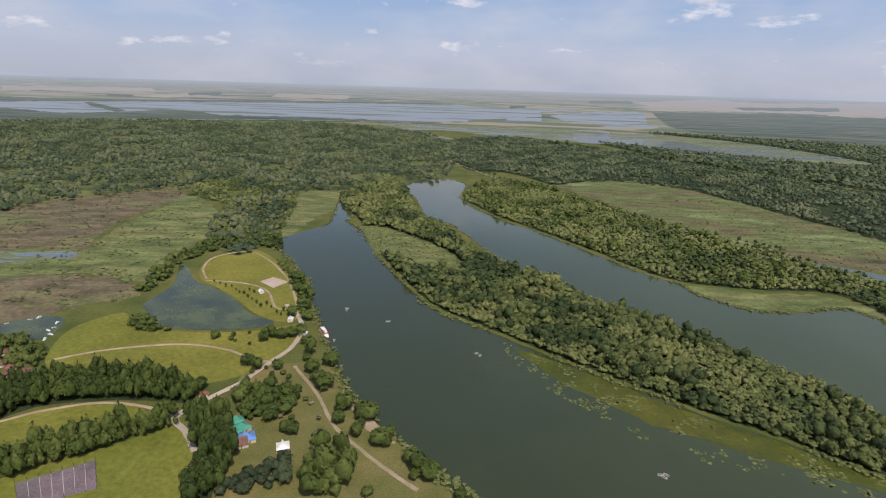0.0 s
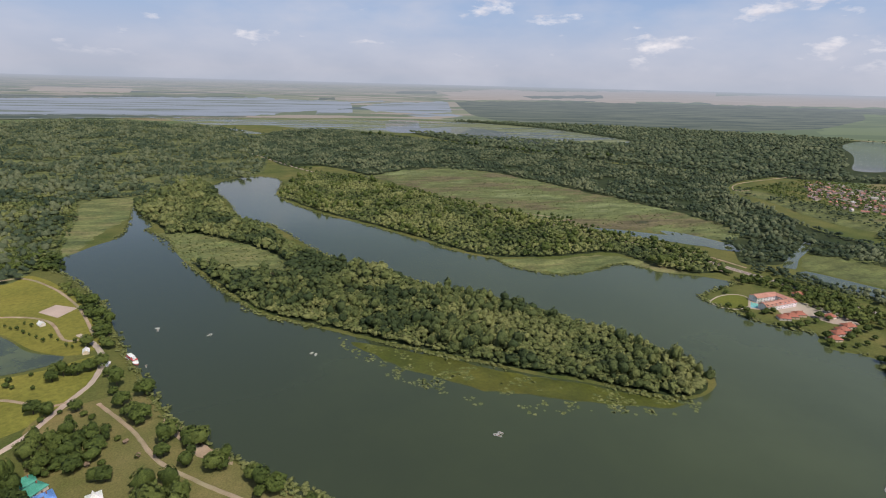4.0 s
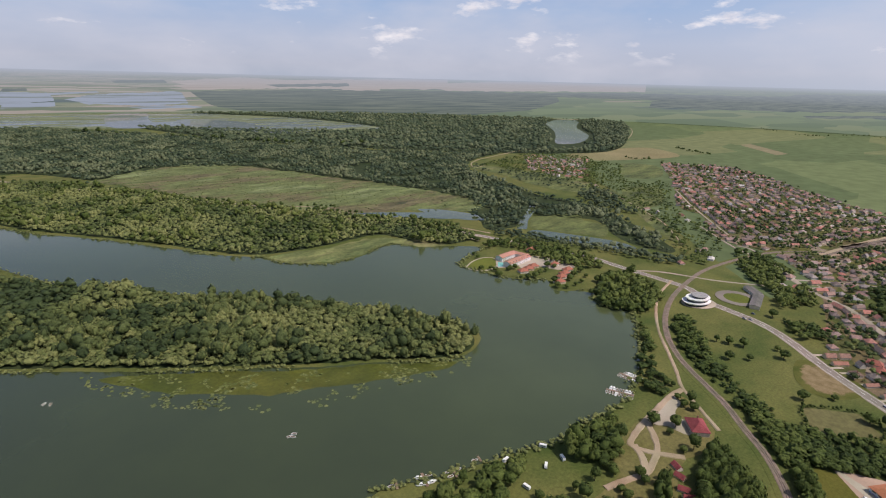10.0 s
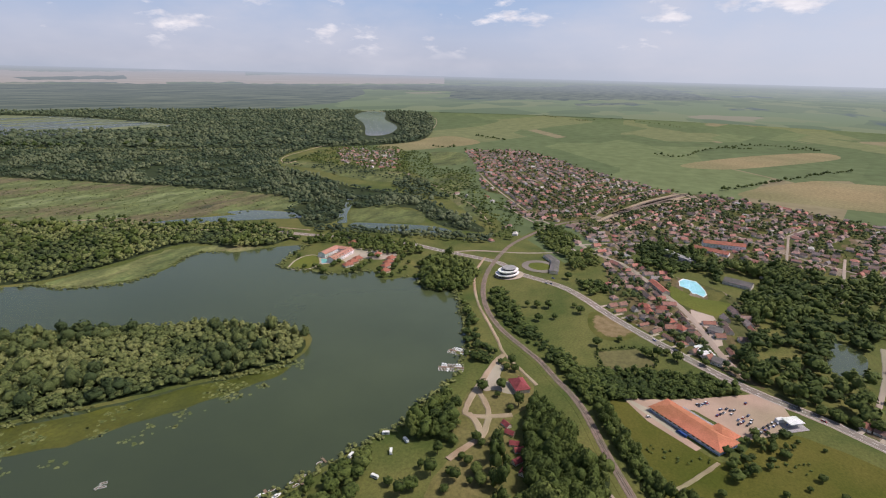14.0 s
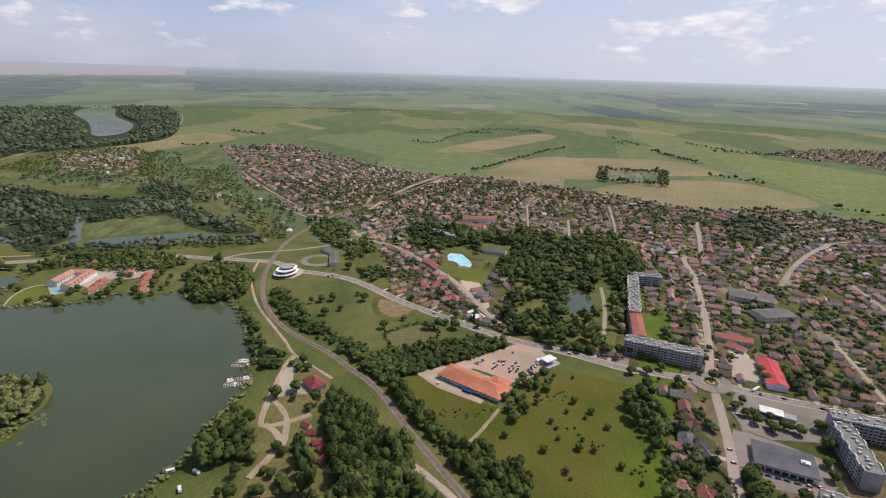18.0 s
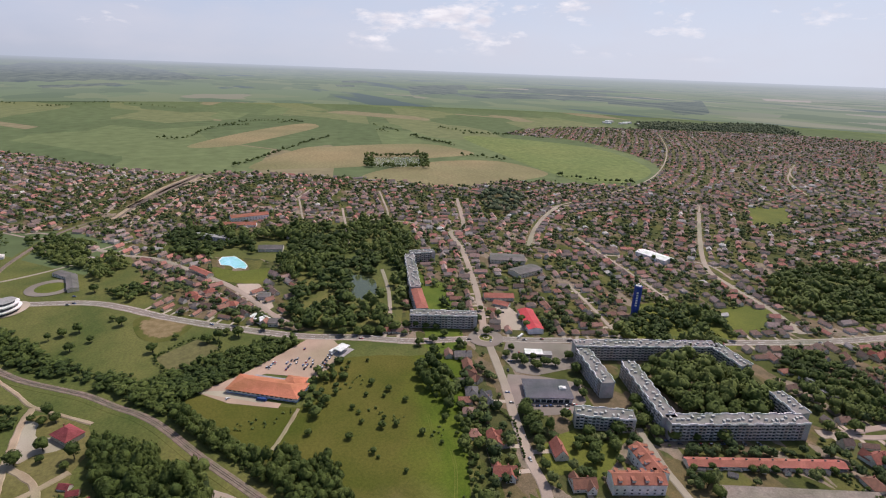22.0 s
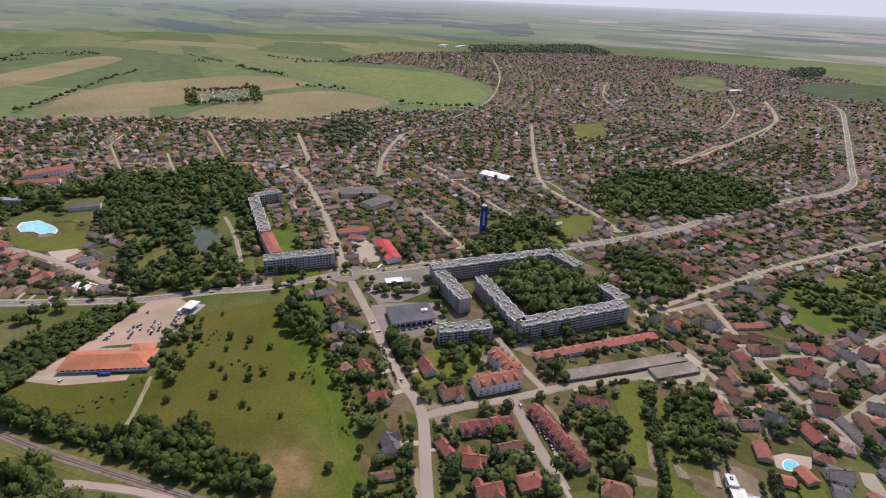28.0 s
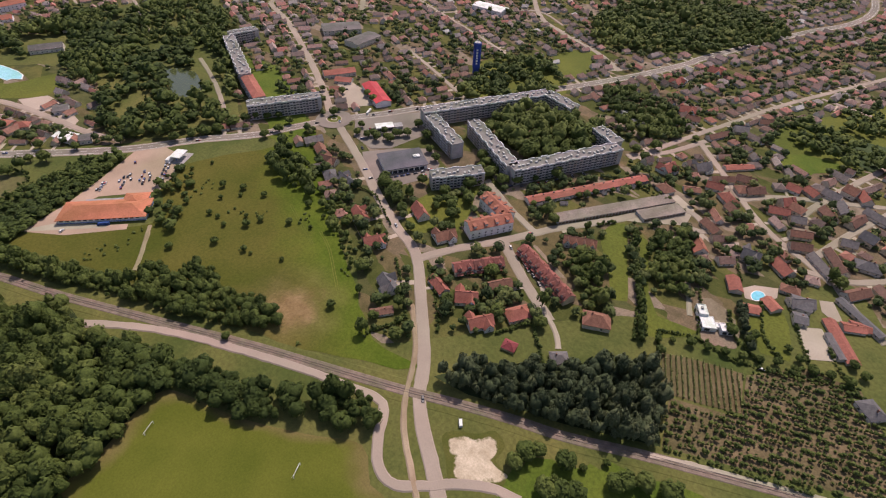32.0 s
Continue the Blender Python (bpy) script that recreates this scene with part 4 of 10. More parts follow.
GARDEN_HEDGE_M = [(328.7, -198.7), (306.4, -206.5), (264.4, -192.3)]
GARDEN_HEDGE_N = [(188, -115.1), (181.9, -133.3), (184, -142)]
GARDEN_HEDGE_O = [(156.9, -322.6), (150, -336.6)]
GARDEN_HEDGE_P = [(70.4, -383.8), (49.9, -350.2)]
GARDEN_HEDGE_R = [(-16.8, -333), (-38.1, -311.6), (-51.9, -309.4)]
GARDEN_HEDGE_S = [(192.9, -193.5), (177.7, -207.2), (171.2, -224)]
GARDEN_HEDGE_T = [(58.3, -518.7), (23.8, -461.4)]
GARDEN_HEDGE_U = [(11.7, -465.1), (-12, -472.3)]
MARSH_POOL = [(-820, 759), (-680, 778), (-625, 794), (-595, 759), (-647, 735), (-761, 699)]
PAVED_SQUARE = [(-277, 689), (-265, 709), (-237, 692), (-250, 666)]
CAMP_LAWN = [(376.8, 154.8), (410, 150.7), (447.2, 153.3), (447.3, 139.9), (418.4, 105.1), (379.3, 101.1), (366.2, 107.2), (331.4, 99.8), (279.4, 77.1), (245.6, 128.9), (286.4, 132.6), (316.8, 133.7), (327.4, 148.7)]
STREET_X = [(446, -928), (455, -1084), (463, -1204), (448, -1378), (506, -1661), (607, -1889), (686, -2042)]
STREET_Y = [(741, -1914), (635, -1707), (563, -1485), (540, -1367)]
POOL_YARD = [(679, -18), (671, -44), (645, -51), (593.4, -53.3), (578.2, -41.6), (627, -39), (655, -20)]
HOTEL_POOL = [(600, 496), (607, 488), (593, 476), (585, 482)]
HOTEL_YARD = [(640, 490), (675, 471), (688, 424), (675, 404), (644, 415), (632, 449), (606, 453)]
HOTEL_PATH = [(546, 512), (574, 524), (600, 525), (610, 511), (588, 487), (562, 482), (546, 495), (546, 512)]
VILLA_CLEAR = [(67.7, -311.6), (52.7, -342.3), (56.9, -355.6), (34, -382.9), (13.3, -342.6), (24.4, -296.1), (45.6, -271.4)]
GREEN_E = [(30.2, -321.4), (15.8, -343.7), (-4, -304.6), (11.4, -297.1)]
YARD_D = [(4.1, -376.3), (-3.3, -382.4), (-15.3, -366.5), (-8.4, -363.3), (-1.3, -366)]
VILLA_YARD = [(63.0, -308.3), (51.8, -316.9), (33.2, -309.6), (23.1, -288.3), (38.1, -276.7), (45.5, -282.2)]
# streets of the town
STREET_AA = [(718, -582), (620, -562), (537, -546), (440, -523)]
STREET_AB = [(535, -432), (465, -415), (387, -393)]
STREET_AC = [(620, -562), (582, -630), (535, -689), (470, -672)]
STREET_AD = [(914, -684), (917, -787), (898, -916), (852, -1020), (781, -957)]
STREET_AE = [(703, -1482), (597, -1412), (498, -1323)]
STREET_AF = [(965, -216), (909, -302), (845, -387)]
STREET_AG = [(1128, 5), (1088, -77), (1009, -148), (965, -216)]
STREET_AH = [(1214, -209), (1133, -166)]
STREET_AI = [(1156, -356), (987, -320), (912, -298)]
STREET_AJ = [(127, -727), (67, -726), (5, -729)]
STREET_AK = [(1193, -1889), (1000, -1571), (815, -1384)]
STREET_AL = [(856, 188), (912, 122), (957, 44), (1003, -64)]
STREET_AM = [(998, 279), (986, 245), (859, 143)]
STREET_AN = [(53, -455), (46, -520), (28, -614)]
STREET_AO = [(4, -405), (-20, -382), (-41, -368)]
# beyond the sheet of ground: bearing and angle below the horizon, in degrees
FAR_LAKE_A = [(-46.28, 2.26), (-41.13, 2.14), (-35.13, 2.08), (-28.18, 1.93), (-21.43, 1.97), (-11.68, 1.81), (0.60, 1.70), (0.60, 3.34), (-15.89, 4.00), (-41.35, 3.48), (-46.50, 3.41)]
FAR_LAKE_B = [(-2.07, 1.79), (8.00, 1.93), (8.35, 2.59), (-2.02, 3.40)]
FAR_LAKE_C = [(9.00, 2.47), (11.41, 2.02), (18.21, 1.71), (18.71, 2.79), (15.13, 3.03), (10.63, 2.84)]
FAR_LAKE_D = [(4.63, 2.80), (8.35, 2.69), (8.29, 3.05), (4.55, 3.22)]
FAR_LAKE_E = [(13.26, 3.10), (18.57, 2.95), (20.07, 3.16), (15.10, 3.32)]
FAR_LAKE_F = [(7.46, 2.00), (11.45, 1.75), (11.65, 1.87), (7.63, 2.14)]
FAR_LAKE = (FAR_LAKE_A, FAR_LAKE_B, FAR_LAKE_C, FAR_LAKE_D, FAR_LAKE_E, FAR_LAKE_F)
FAR_WOOD_A = [(18.96, 1.70), (25.56, 1.49), (43.70, 1.21), (48.27, 1.21), (55.15, 1.17), (55.81, 1.93), (52.91, 2.89), (43.77, 3.84), (43.77, 4.29), (39.56, 4.38), (28.21, 3.83), (23.22, 3.43), (20.61, 2.97)]
FAR_WOOD_B = [(12.68, 0.84), (16.87, 0.69), (17.20, 0.96), (12.88, 1.04)]
FAR_WOOD_C = [(25.88, 0.96), (33.89, 0.65), (34.17, 0.96), (26.97, 1.16)]
FAR_WOOD_D = [(4.84, 1.62), (6.75, 1.55), (6.71, 1.79), (4.80, 1.84)]
FAR_WOOD_E = [(53.97, 1.14), (64.16, 0.90), (71.78, 0.86), (82.70, 0.67), (82.94, 1.72), (74.26, 1.61), (64.24, 1.53), (55.18, 1.51)]
FAR_WOOD_F = [(-36.33, 0.17), (-34.19, -0.01), (-32.67, 0.14), (-36.15, 0.35)]
FAR_WOOD_G = [(-33.73, 1.41), (-31.47, 1.42), (-31.73, 1.63), (-33.31, 1.60)]
FAR_WOOD_H = [(-27.11, 1.17), (-24.02, 1.01), (-24.05, 1.28), (-26.88, 1.40)]
FAR_WOOD_I = [(-44.54, 1.60), (-35.74, 1.89), (-21.41, 1.75), (-2.08, 1.55), (-2.08, 1.67), (-21.43, 1.95), (-35.77, 2.06), (-44.64, 2.16)]
FAR_WOOD_J = [(-35.45, 2.08), (-34.18, 2.27), (-32.23, 2.86), (-33.15, 2.97), (-34.96, 2.43)]
FAR_WOOD_K = [(64.57, 1.58), (74.61, 1.03), (76.56, 0.57), (83.39, 0.46), (87.45, 0.93), (91.13, 1.50), (85.18, 1.77), (81.43, 1.80), (77.35, 2.05), (64.45, 2.24)]
FAR_WOOD_L = [(77.31, 2.36), (83.00, 2.04), (83.66, 2.19), (77.79, 2.56)]
FAR_WOOD_M = [(109.98, 1.66), (115.89, 1.29), (116.52, 1.75), (111.22, 2.13)]
FAR_WOOD_N = [(114.83, 2.40), (119.98, 1.97), (129.07, 1.94), (133.94, 2.24), (138.12, 2.18), (140.11, 2.77), (137.21, 2.93), (132.80, 2.36), (123.92, 2.40), (117.77, 2.56)]
FAR_WOOD_O = [(121.58, 1.37), (130.19, 1.28), (133.77, 1.38), (123.81, 1.66)]
FAR_WOOD_P = [(103.28, 1.30), (106.02, 1.21), (106.03, 1.42), (103.29, 1.51)]
FAR_WOOD_Q = [(110.04, 1.82), (115.44, 1.66), (115.41, 2.20), (110.50, 2.49)]
FAR_WOOD_R = [(115.44, 1.77), (122.58, 1.53), (130.48, 1.59), (130.49, 1.87), (121.12, 1.86)]
FAR_WOOD_S = [(102.66, 1.72), (104.78, 1.71), (104.76, 1.86), (102.86, 1.89)]
FAR_WOOD_T = [(130.51, 2.21), (135.01, 2.20), (137.68, 2.03), (139.13, 1.80), (140.13, 2.94), (137.78, 3.22), (135.94, 2.73), (130.52, 2.55)]
FAR_SHORE = [(-46.37, 2.72), (-41.21, 2.60), (-37.77, 2.98), (-35.26, 3.03), (-32.35, 2.92), (-29.25, 2.71), (-27.27, 2.77), (-24.21, 3.18), (-15.86, 3.33), (-2.02, 3.52), (-2.00, 4.30), (-15.92, 4.59), (-35.47, 4.53), (-46.66, 4.26)]
FAR_WOOD = (FAR_SHORE, FAR_WOOD_A, FAR_WOOD_B, FAR_WOOD_C, FAR_WOOD_D, FAR_WOOD_E, FAR_WOOD_F, FAR_WOOD_G, FAR_WOOD_H, FAR_WOOD_I, FAR_WOOD_J, FAR_WOOD_K, FAR_WOOD_L, FAR_WOOD_M, FAR_WOOD_N, FAR_WOOD_O, FAR_WOOD_P, FAR_WOOD_Q, FAR_WOOD_R, FAR_WOOD_S, FAR_WOOD_T)
FAR_STRAW_A = [(17.54, 1.16), (25.63, 0.58), (44.30, -0.07), (44.30, 1.03), (25.57, 1.35), (18.98, 1.56)]
FAR_STRAW_B = [(-31.94, 1.53), (-25.59, 1.13), (-25.10, 1.42), (-29.13, 1.66)]
FAR_STRAW_C = [(-40.91, 0.86), (-29.99, 0.82), (-29.56, 1.17), (-40.97, 1.23)]
FAR_STRAW_D = [(-18.88, 1.05), (-11.67, 1.06), (-11.97, 1.41), (-19.46, 1.37)]
FAR_STRAW_E = [(43.69, 0.45), (53.58, -0.08), (64.05, 0.08), (64.14, 0.76), (53.66, 1.01), (43.71, 1.21)]
FAR_STRAW_F = [(68.48, 1.34), (70.58, 1.21), (70.98, 1.42), (68.45, 1.53)]
FAR_STRAW_G = [(117.94, 1.52), (123.78, 1.44), (131.43, 1.40), (123.79, 1.55)]
FAR_STRAW_H = [(144.01, 1.37), (147.92, 1.35), (147.95, 1.51), (144.32, 1.54)]
FAR_STRAW_I = [(154.35, 1.77), (159.18, 1.45), (159.45, 1.63), (154.89, 1.90)]
FAR_STRAW_J = [(17.36, 0.81), (23.58, 0.32), (34.87, 0.79), (37.17, 1.09), (37.25, 1.46), (28.51, 1.08), (18.49, 1.13)]
FAR_STRAW = (FAR_STRAW_A, FAR_STRAW_B, FAR_STRAW_C, FAR_STRAW_D, FAR_STRAW_E, FAR_STRAW_F, FAR_STRAW_G, FAR_STRAW_H, FAR_STRAW_I, FAR_STRAW_J)
# roof lines: x, y of both ends, height, width
SLAB_ROOFS = [(373, -320.9, 322.1, -451.3, 16, 12), (319.7, -452.3, 283, -448.4, 16, 12), (358.9, -317.8, 307, -303.1, 16, 12), (324.1, -343.3, 249.8, -316.5, 16, 12), (244.3, -314.8, 206.2, -415.6, 16, 12), (238, -431.4, 213.5, -424.4, 16, 12), (283.7, -255.1, 263.5, -291.1, 13, 12), (676.2, -253.3, 564.2, -219.8, 16, 12), (494.2, -190.2, 468.1, -253.3, 16, 12), (685.4, -260.6, 681.6, -291.5, 16, 11)]
REDSLAB_ROOFS = [(561.1, -220.2, 510.5, -207.9, 13, 13)]
ORANGE_ROOFS = [(217.5, -231.9, 203.8, -266.2, 13, 13), (236.7, -272.4, 206.1, -266.8, 13, 13), (984.6, -25.4, 994.3, -91.1, 12, 14), (958.3, -9.1, 943.1, -66, 8, 14)]
GREY_ROOFS = [(183.9, -300.7, 136.7, -401.3, 3.2, 12), (141, -358.8, 123.8, -395.6, 3.2, 13), (656.9, -377.1, 634.4, -423.6, 8, 30), (587.6, -376.6, 595.2, -420.4, 8, 24)]
REDLOW_ROOFS = [(214.7, -300.5, 168.4, -410.1, 5.5, 9)]
REDROW_ROOFS = [(193.2, -195, 175, -227.9, 8.5, 10), (175.4, -250.6, 118.9, -235.5, 8.5, 10)]
GREYFLAT_ROOFS = [(337.3, -237, 320.9, -275.4, 5.5, 30)]
REDMETAL_ROOFS = [(477, -325.6, 428.9, -310.1, 8, 17)]
RED_ROOFS = [(532.8, -300.2, 519.2, -335, 8, 14), (514.6, -305.3, 500, -318, 6, 12), (752.3, 34.6, 715.6, 13.2, 6, 10)]
STABLE_ROOFS = [(-7.2, -359.5, -32, -332, 4.2, 8), (-18, -366.8, -29.6, -371.9, 4, 7), (36, -325.2, 27.9, -330.7, 4.5, 8), (30.1, -345.4, 19.6, -339.7, 5, 9), (55.8, -348.1, 46.9, -335.7, 5, 9)]
SLATELONG_ROOFS = [(17.1, -356.7, 5.4, -361.3, 6, 13), (10, -342.2, 2.4, -346.4, 5, 10), (-4.8, -386.1, -37.2, -370.3, 4, 6), (-11.4, -345.6, -26.1, -330.1, 3.4, 4)]
# single spots
ROUNDABOUT = [(439.3, -253.5)]
TOWER_FOOT = [(430.3, -450.9)]
GOAL_WEST = [(207.9, 17.4), (211.9, 11.6)]
GOAL_EAST = [(135.2, -30.7), (139.1, -36.7)]
SHORE_TREES = [(-148.1, 474.3), (-117, 419.7), (-130.8, 438), (-92, 373.2), (-74.4, 380.2), (-74.8, 357.5), (-49.3, 346.9), (-23.4, 313.1), (-54.8, 294.2), (9.1, 296.1), (-11.5, 316.9), (-206.7, 512.1), (-193.9, 520.2), (-179.9, 525.8), (-228.6, 413.8), (-203.5, 459.7), (-260.5, 513.2), (-190.9, 453.2), (-171.8, 455.1), (-132.7, 359.8), (-126.2, 356.7)]
MEADOW_TREES = [(376.2, -57.3), (394.2, -81.3), (439.5, -104.8), (437.1, -122.2), (383.1, -125.9), (368.2, -89.2), (336.4, -105.3), (422.5, -78.1), (421.1, -86.3), (283.3, -106.4), (301.6, -141.8), (397.6, -114.8), (327.6, -156), (179.4, -60.4), (347.6, -91.7), (348.2, -49.6), (310.5, -90.1), (221.5, -109.1), (241.7, -44.4)]
NEAR_BROWN = [(393, -208.9), (121.6, -464.9), (101.7, -462.8), (94.2, -469.4), (60.1, -472.2), (36, -535), (18.1, -493.2), (147.7, -410)]
NEAR_RED = [(104, -439.9), (67.5, -472.1), (24.3, -536)]
NEAR_ORANGE = []
NEAR_GREY = [(412.4, -212.8), (350.9, -192.3), (3.3, -473.6), (8.3, -513.5), (-50.2, -302.6)]
# houses by the nearest streets: place, turn, length, width, roof, form
NEAR_SET_A = [(372.5, -204.4, -158, 17, 9, 'brown', 'cross'), (337.2, -199.0, -178, 17, 9, 'grey', 'cross'), (288.4, -180.1, 169, 17, 9, 'russet', 'cross'), (255.3, -170.0, -112, 17, 10, 'red', 'cross'), (211.5, -149.6, 168, 17, 10, 'grey', 'cross'), (195.3, -131.8, -119, 15.2, 6, 'brown', 'low'), (260.0, -219.6, 162, 17, 10, 'red', 'steep'), (225.0, -215.4, -108, 17, 10, 'brown', 'cross'), (188.6, -176.8, 169, 17, 8, 'russet', 'gable'), (167.1, -183.2, -136, 15.5, 11, 'red', 'cross'), (145.4, -174.9, -114, 17, 10, 'red', 'cross'), (160.8, -210.0, -115, 17, 9, 'brown', 'gable'), (134.4, -200.1, -113, 17, 11, 'red', 'hip'), (152.2, -291.1, -145, 25.1, 9, 'brown', 'row')]
NEAR_SET_B = [(90.0, -360.6, 137, 17, 11, 'orange', 'gable'), (94.6, -390.9, 157, 17, 9, 'brown', 'gable'), (57.2, -379.9, -166, 13.1, 12, 'slate', 'cross'), (92.3, -426.5, 147, 17, 9, 'brown', 'gable'), (34.9, -386.4, 151, 16.2, 11, 'russet', 'gable'), (22.0, -367.6, -162, 12.4, 8, 'brown', 'hip'), (11.4, -359.4, -134, 16.5, 10, 'slate', 'gable'), (6.7, -345.1, -145, 7.9, 8, 'slate', 'low'), (51.6, -456.1, -144, 12.0, 9, 'grey', 'gable'), (42.5, -438.6, -143, 17, 8, 'brown', 'gable'), (36.3, -422.4, -145, 15.7, 9, 'brown', 'gable'), (15.8, -412.6, 144, 27.1, 8, 'grey', 'long'), (10.6, -426.6, 133, 27.9, 8, 'brown', 'long'), (12.2, -456.9, -157, 11.9, 9, 'slate', 'gable')]
NEAR_SET_C = [(-7.2, -439.6, -160, 17, 12, 'slate', 'hip'), (36.8, -485.2, 143, 17, 9, 'brown', 'gable'), (31.1, -504.0, 123, 17, 9, 'grey', 'gable'), (67.3, -456.3, -150, 17, 9, 'russet', 'gable'), (163.3, -440.9, -93, 16.0, 11, 'russet', 'cross'), (143.8, -468.1, -115, 17, 11, 'slate', 'cross'), (132.1, -429.0, -143, 14.5, 8, 'brown', 'low'), (120.8, -448.5, -158, 14.3, 9, 'russet', 'gable'), (121.8, -498.6, -125, 28.7, 8, 'russet', 'low'), (107.0, -481.0, -162, 16.9, 9, 'brown', 'gable'), (72.5, -502.2, -176, 12.0, 9, 'red', 'gable'), (59.0, -508.6, 154, 13.1, 9, 'russet', 'gable'), (45.8, -518.1, 172, 14.9, 10, 'slate', 'gable'), (267.3, -585.4, 136, 17, 9, 'brown', 'gable')]
NEAR_SET_D = [(257.2, -623.2, -90, 17, 10, 'russet', 'cross'), (243.2, -690.9, -162, 17, 11, 'russet', 'cross'), (211.9, -564.0, -147, 17, 11, 'red', 'cross'), (236.8, -565.1, 164, 17, 9, 'brown', 'gable'), (197.9, -550.7, -154, 14.5, 9, 'brown', 'gable'), (153.5, -569.5, -143, 14.1, 11, 'grey', 'gable'), (143.2, -607.8, -144, 14.3, 8, 'brown', 'gable'), (163.3, -539.4, -109, 27.0, 8, 'brown', 'long'), (-11.5, -400.9, -117, 20.1, 9, 'brown', 'long'), (-21.0, -364.7, -142, 14.1, 8, 'red', 'low')]
NEAR_SET = NEAR_SET_A + NEAR_SET_B + NEAR_SET_C + NEAR_SET_D
PICNIC_SPOTS = [(-171.1, 436.0), (-122.6, 397.9), (-110.2, 377.4), (-142.5, 376.4), (-171.9, 358.0)]
HIP_HOUSE = [(96, -235.2)]
RED_CABIN = [(120, -176.2)]
ROUND_HOUSE = [(92.8, -192.2)]
VILLA_MAIN = [(56.8, -301.4), (43.2, -285.9)]
MARKET_BASE = [(428.5, 3.5), (392.1, -50.2), (427.6, -65.6), (457.9, -9.3)]
MARKET_CARS = [(456.9, -33.3), (461.2, -35.7), (465.5, -38.1), (449.1, -47.3), (452.4, -49.7), (455.6, -52.1), (456.9, -58.1), (464.3, -60.2), (462.5, -57.3), (444.3, -63.2), (447.2, -65.2), (449.8, -66.8), (446.1, -69.8), (450.9, -72.3), (455.5, -73.2), (435.1, -75.9), (440.2, -79.1), (445.3, -82.4), (450.5, -85.7), (455.2, -89.4), (460.5, -92.7), (481.2, -69.9), (418.9, 5.2), (458.7, -31.3), (461.1, -35.3), (463.6, -39.3), (460, -49.6), (463.5, -54.4), (450.4, -63.1), (455.9, -67), (461.4, -70.9), (438, -74.2), (443.2, -77.5), (448.5, -81.4), (453.9, -84.9), (459.4, -88.4)]
MARKET_TRUCK = [(407.2, -21)]
FUEL_STATION = [(463.9, -103.2)]
STORE_CARS = [(397.5, -264.8), (398.7, -270.6), (317.4, -233), (315.6, -238), (313.2, -243.7), (311.4, -248.8), (308.6, -255), (306.5, -261.9), (388.6, -253.1), (400.7, -279.1), (305.4, -269), (498.5, -307.3), (488, -301.7), (508, -312.1), (342.5, -223.5), (327.7, -219)]
ROAD_CARS = [(127.1, -110.1), (442, -234.9), (420.8, -290.3), (453.3, -190.3), (483, -128.3), (415.7, -308.7), (374.1, -242.8), (430.7, -254.7), (301.8, -597.7), (338.3, -489.3), (568.2, 14.3), (675.7, 158.4), (673.8, 164.3), (697.7, 161.8), (184, -247.1), (164.5, -241.3), (152.6, -237.1), (144.3, -233.7), (159.1, -238.4), (185.3, -271.6), (5.5, -283.9), (261.6, -195.7)]
BLOCK_CARS = [(233.5, -315.5), (229.9, -322.7), (226.8, -330.6), (223.7, -338.6), (221.1, -347.4), (217.4, -354.9), (214.7, -363.9), (239.9, -307.7), (210.4, -375.1), (301.8, -259.2)]
VAN = [(101.9, -116.4)]
BUS_STOP_BUS = [(428.8, -290.2)]
PIER_A = [(442.5, 181.6), (441.5, 203.3)]
PIER_B = [(415.2, 174.5), (405.8, 197.6)]
PIER_C = [(201.9, 217.2), (207.3, 229.9)]
PIER_D = [(223.3, 210), (226.8, 218.9)]
PIER_E = [(248.1, 209.5), (250.3, 215)]
PIER_F = [(184.6, 229.3), (188.4, 236.2)]
LAKE_BOATS = [(157.4, 329.6), (25, 505), (-77.9, 575.7), (-135.1, 602.1), (161.4, 330.2), (-136, 607.3), (-79.7, 574.8), (28.7, 500.4), (-131.1, 519.8), (159, 327.3)]
FERRY_END = [(-154.8, 548.6), (-136.3, 520.6)]
HOTEL_WINGS = [(606.4, 499), (644.8, 500), (593.1, 471.8), (648.2, 475.6)]
COTTAGES = [(595, 441.8), (609.5, 443.1), (624, 445.1), (600.3, 381.6), (619.6, 391.1), (634, 396.4), (651.7, 402.6), (685.5, 497.2), (690.2, 415), (655.2, 429.7)]
CENTRE_AXIS = [(655.1, 232.7), (697.6, 213.5)]
TERMINAL = [(785.6, 195.7), (765.3, 176.2), (715.8, 165.9)]
OVAL_LOT = [(737.5, 192.9)]
POOL = [(777.6, -0), (790.4, -5.1), (787.5, -21.3), (775, -26.6), (757.6, -32.6), (743, -34.9), (732.3, -31.4), (739.2, -23.5), (738, -18.6), (751.7, -13.6), (758.8, -2)]
MANSION = [(807.1, -57.1), (796.8, -91.9)]
PAVILION_LONG = [(262.1, -505.9), (224.4, -496.9)]
LONG_BLDG = [(900.4, 31.9), (864, -14.9)]
WHITE_HALL = [(570.1, -30), (552.5, -40.2)]
GREY_HALL = [(549.2, -43.3), (545.8, -52.9)]
BARN = [(625.7, -39.4), (622.4, -52.8)]
FARM_RED = [(639.4, 27.3), (626.3, 3.9), (611, -8.2), (654.8, 34.3), (658.2, 13.9)]
CAMP_HOUSE = [(408.9, 116.4)]
CAMP_HUTS = [(351.2, 108), (342.7, 102), (331.8, 94.7), (326.4, 89.2), (313.9, 86.4), (305.6, 78.4)]
CARAVANS = [(262.5, 198), (279.9, 174.1), (296.3, 170.6), (252.4, 170.6), (296.3, 188.9)]
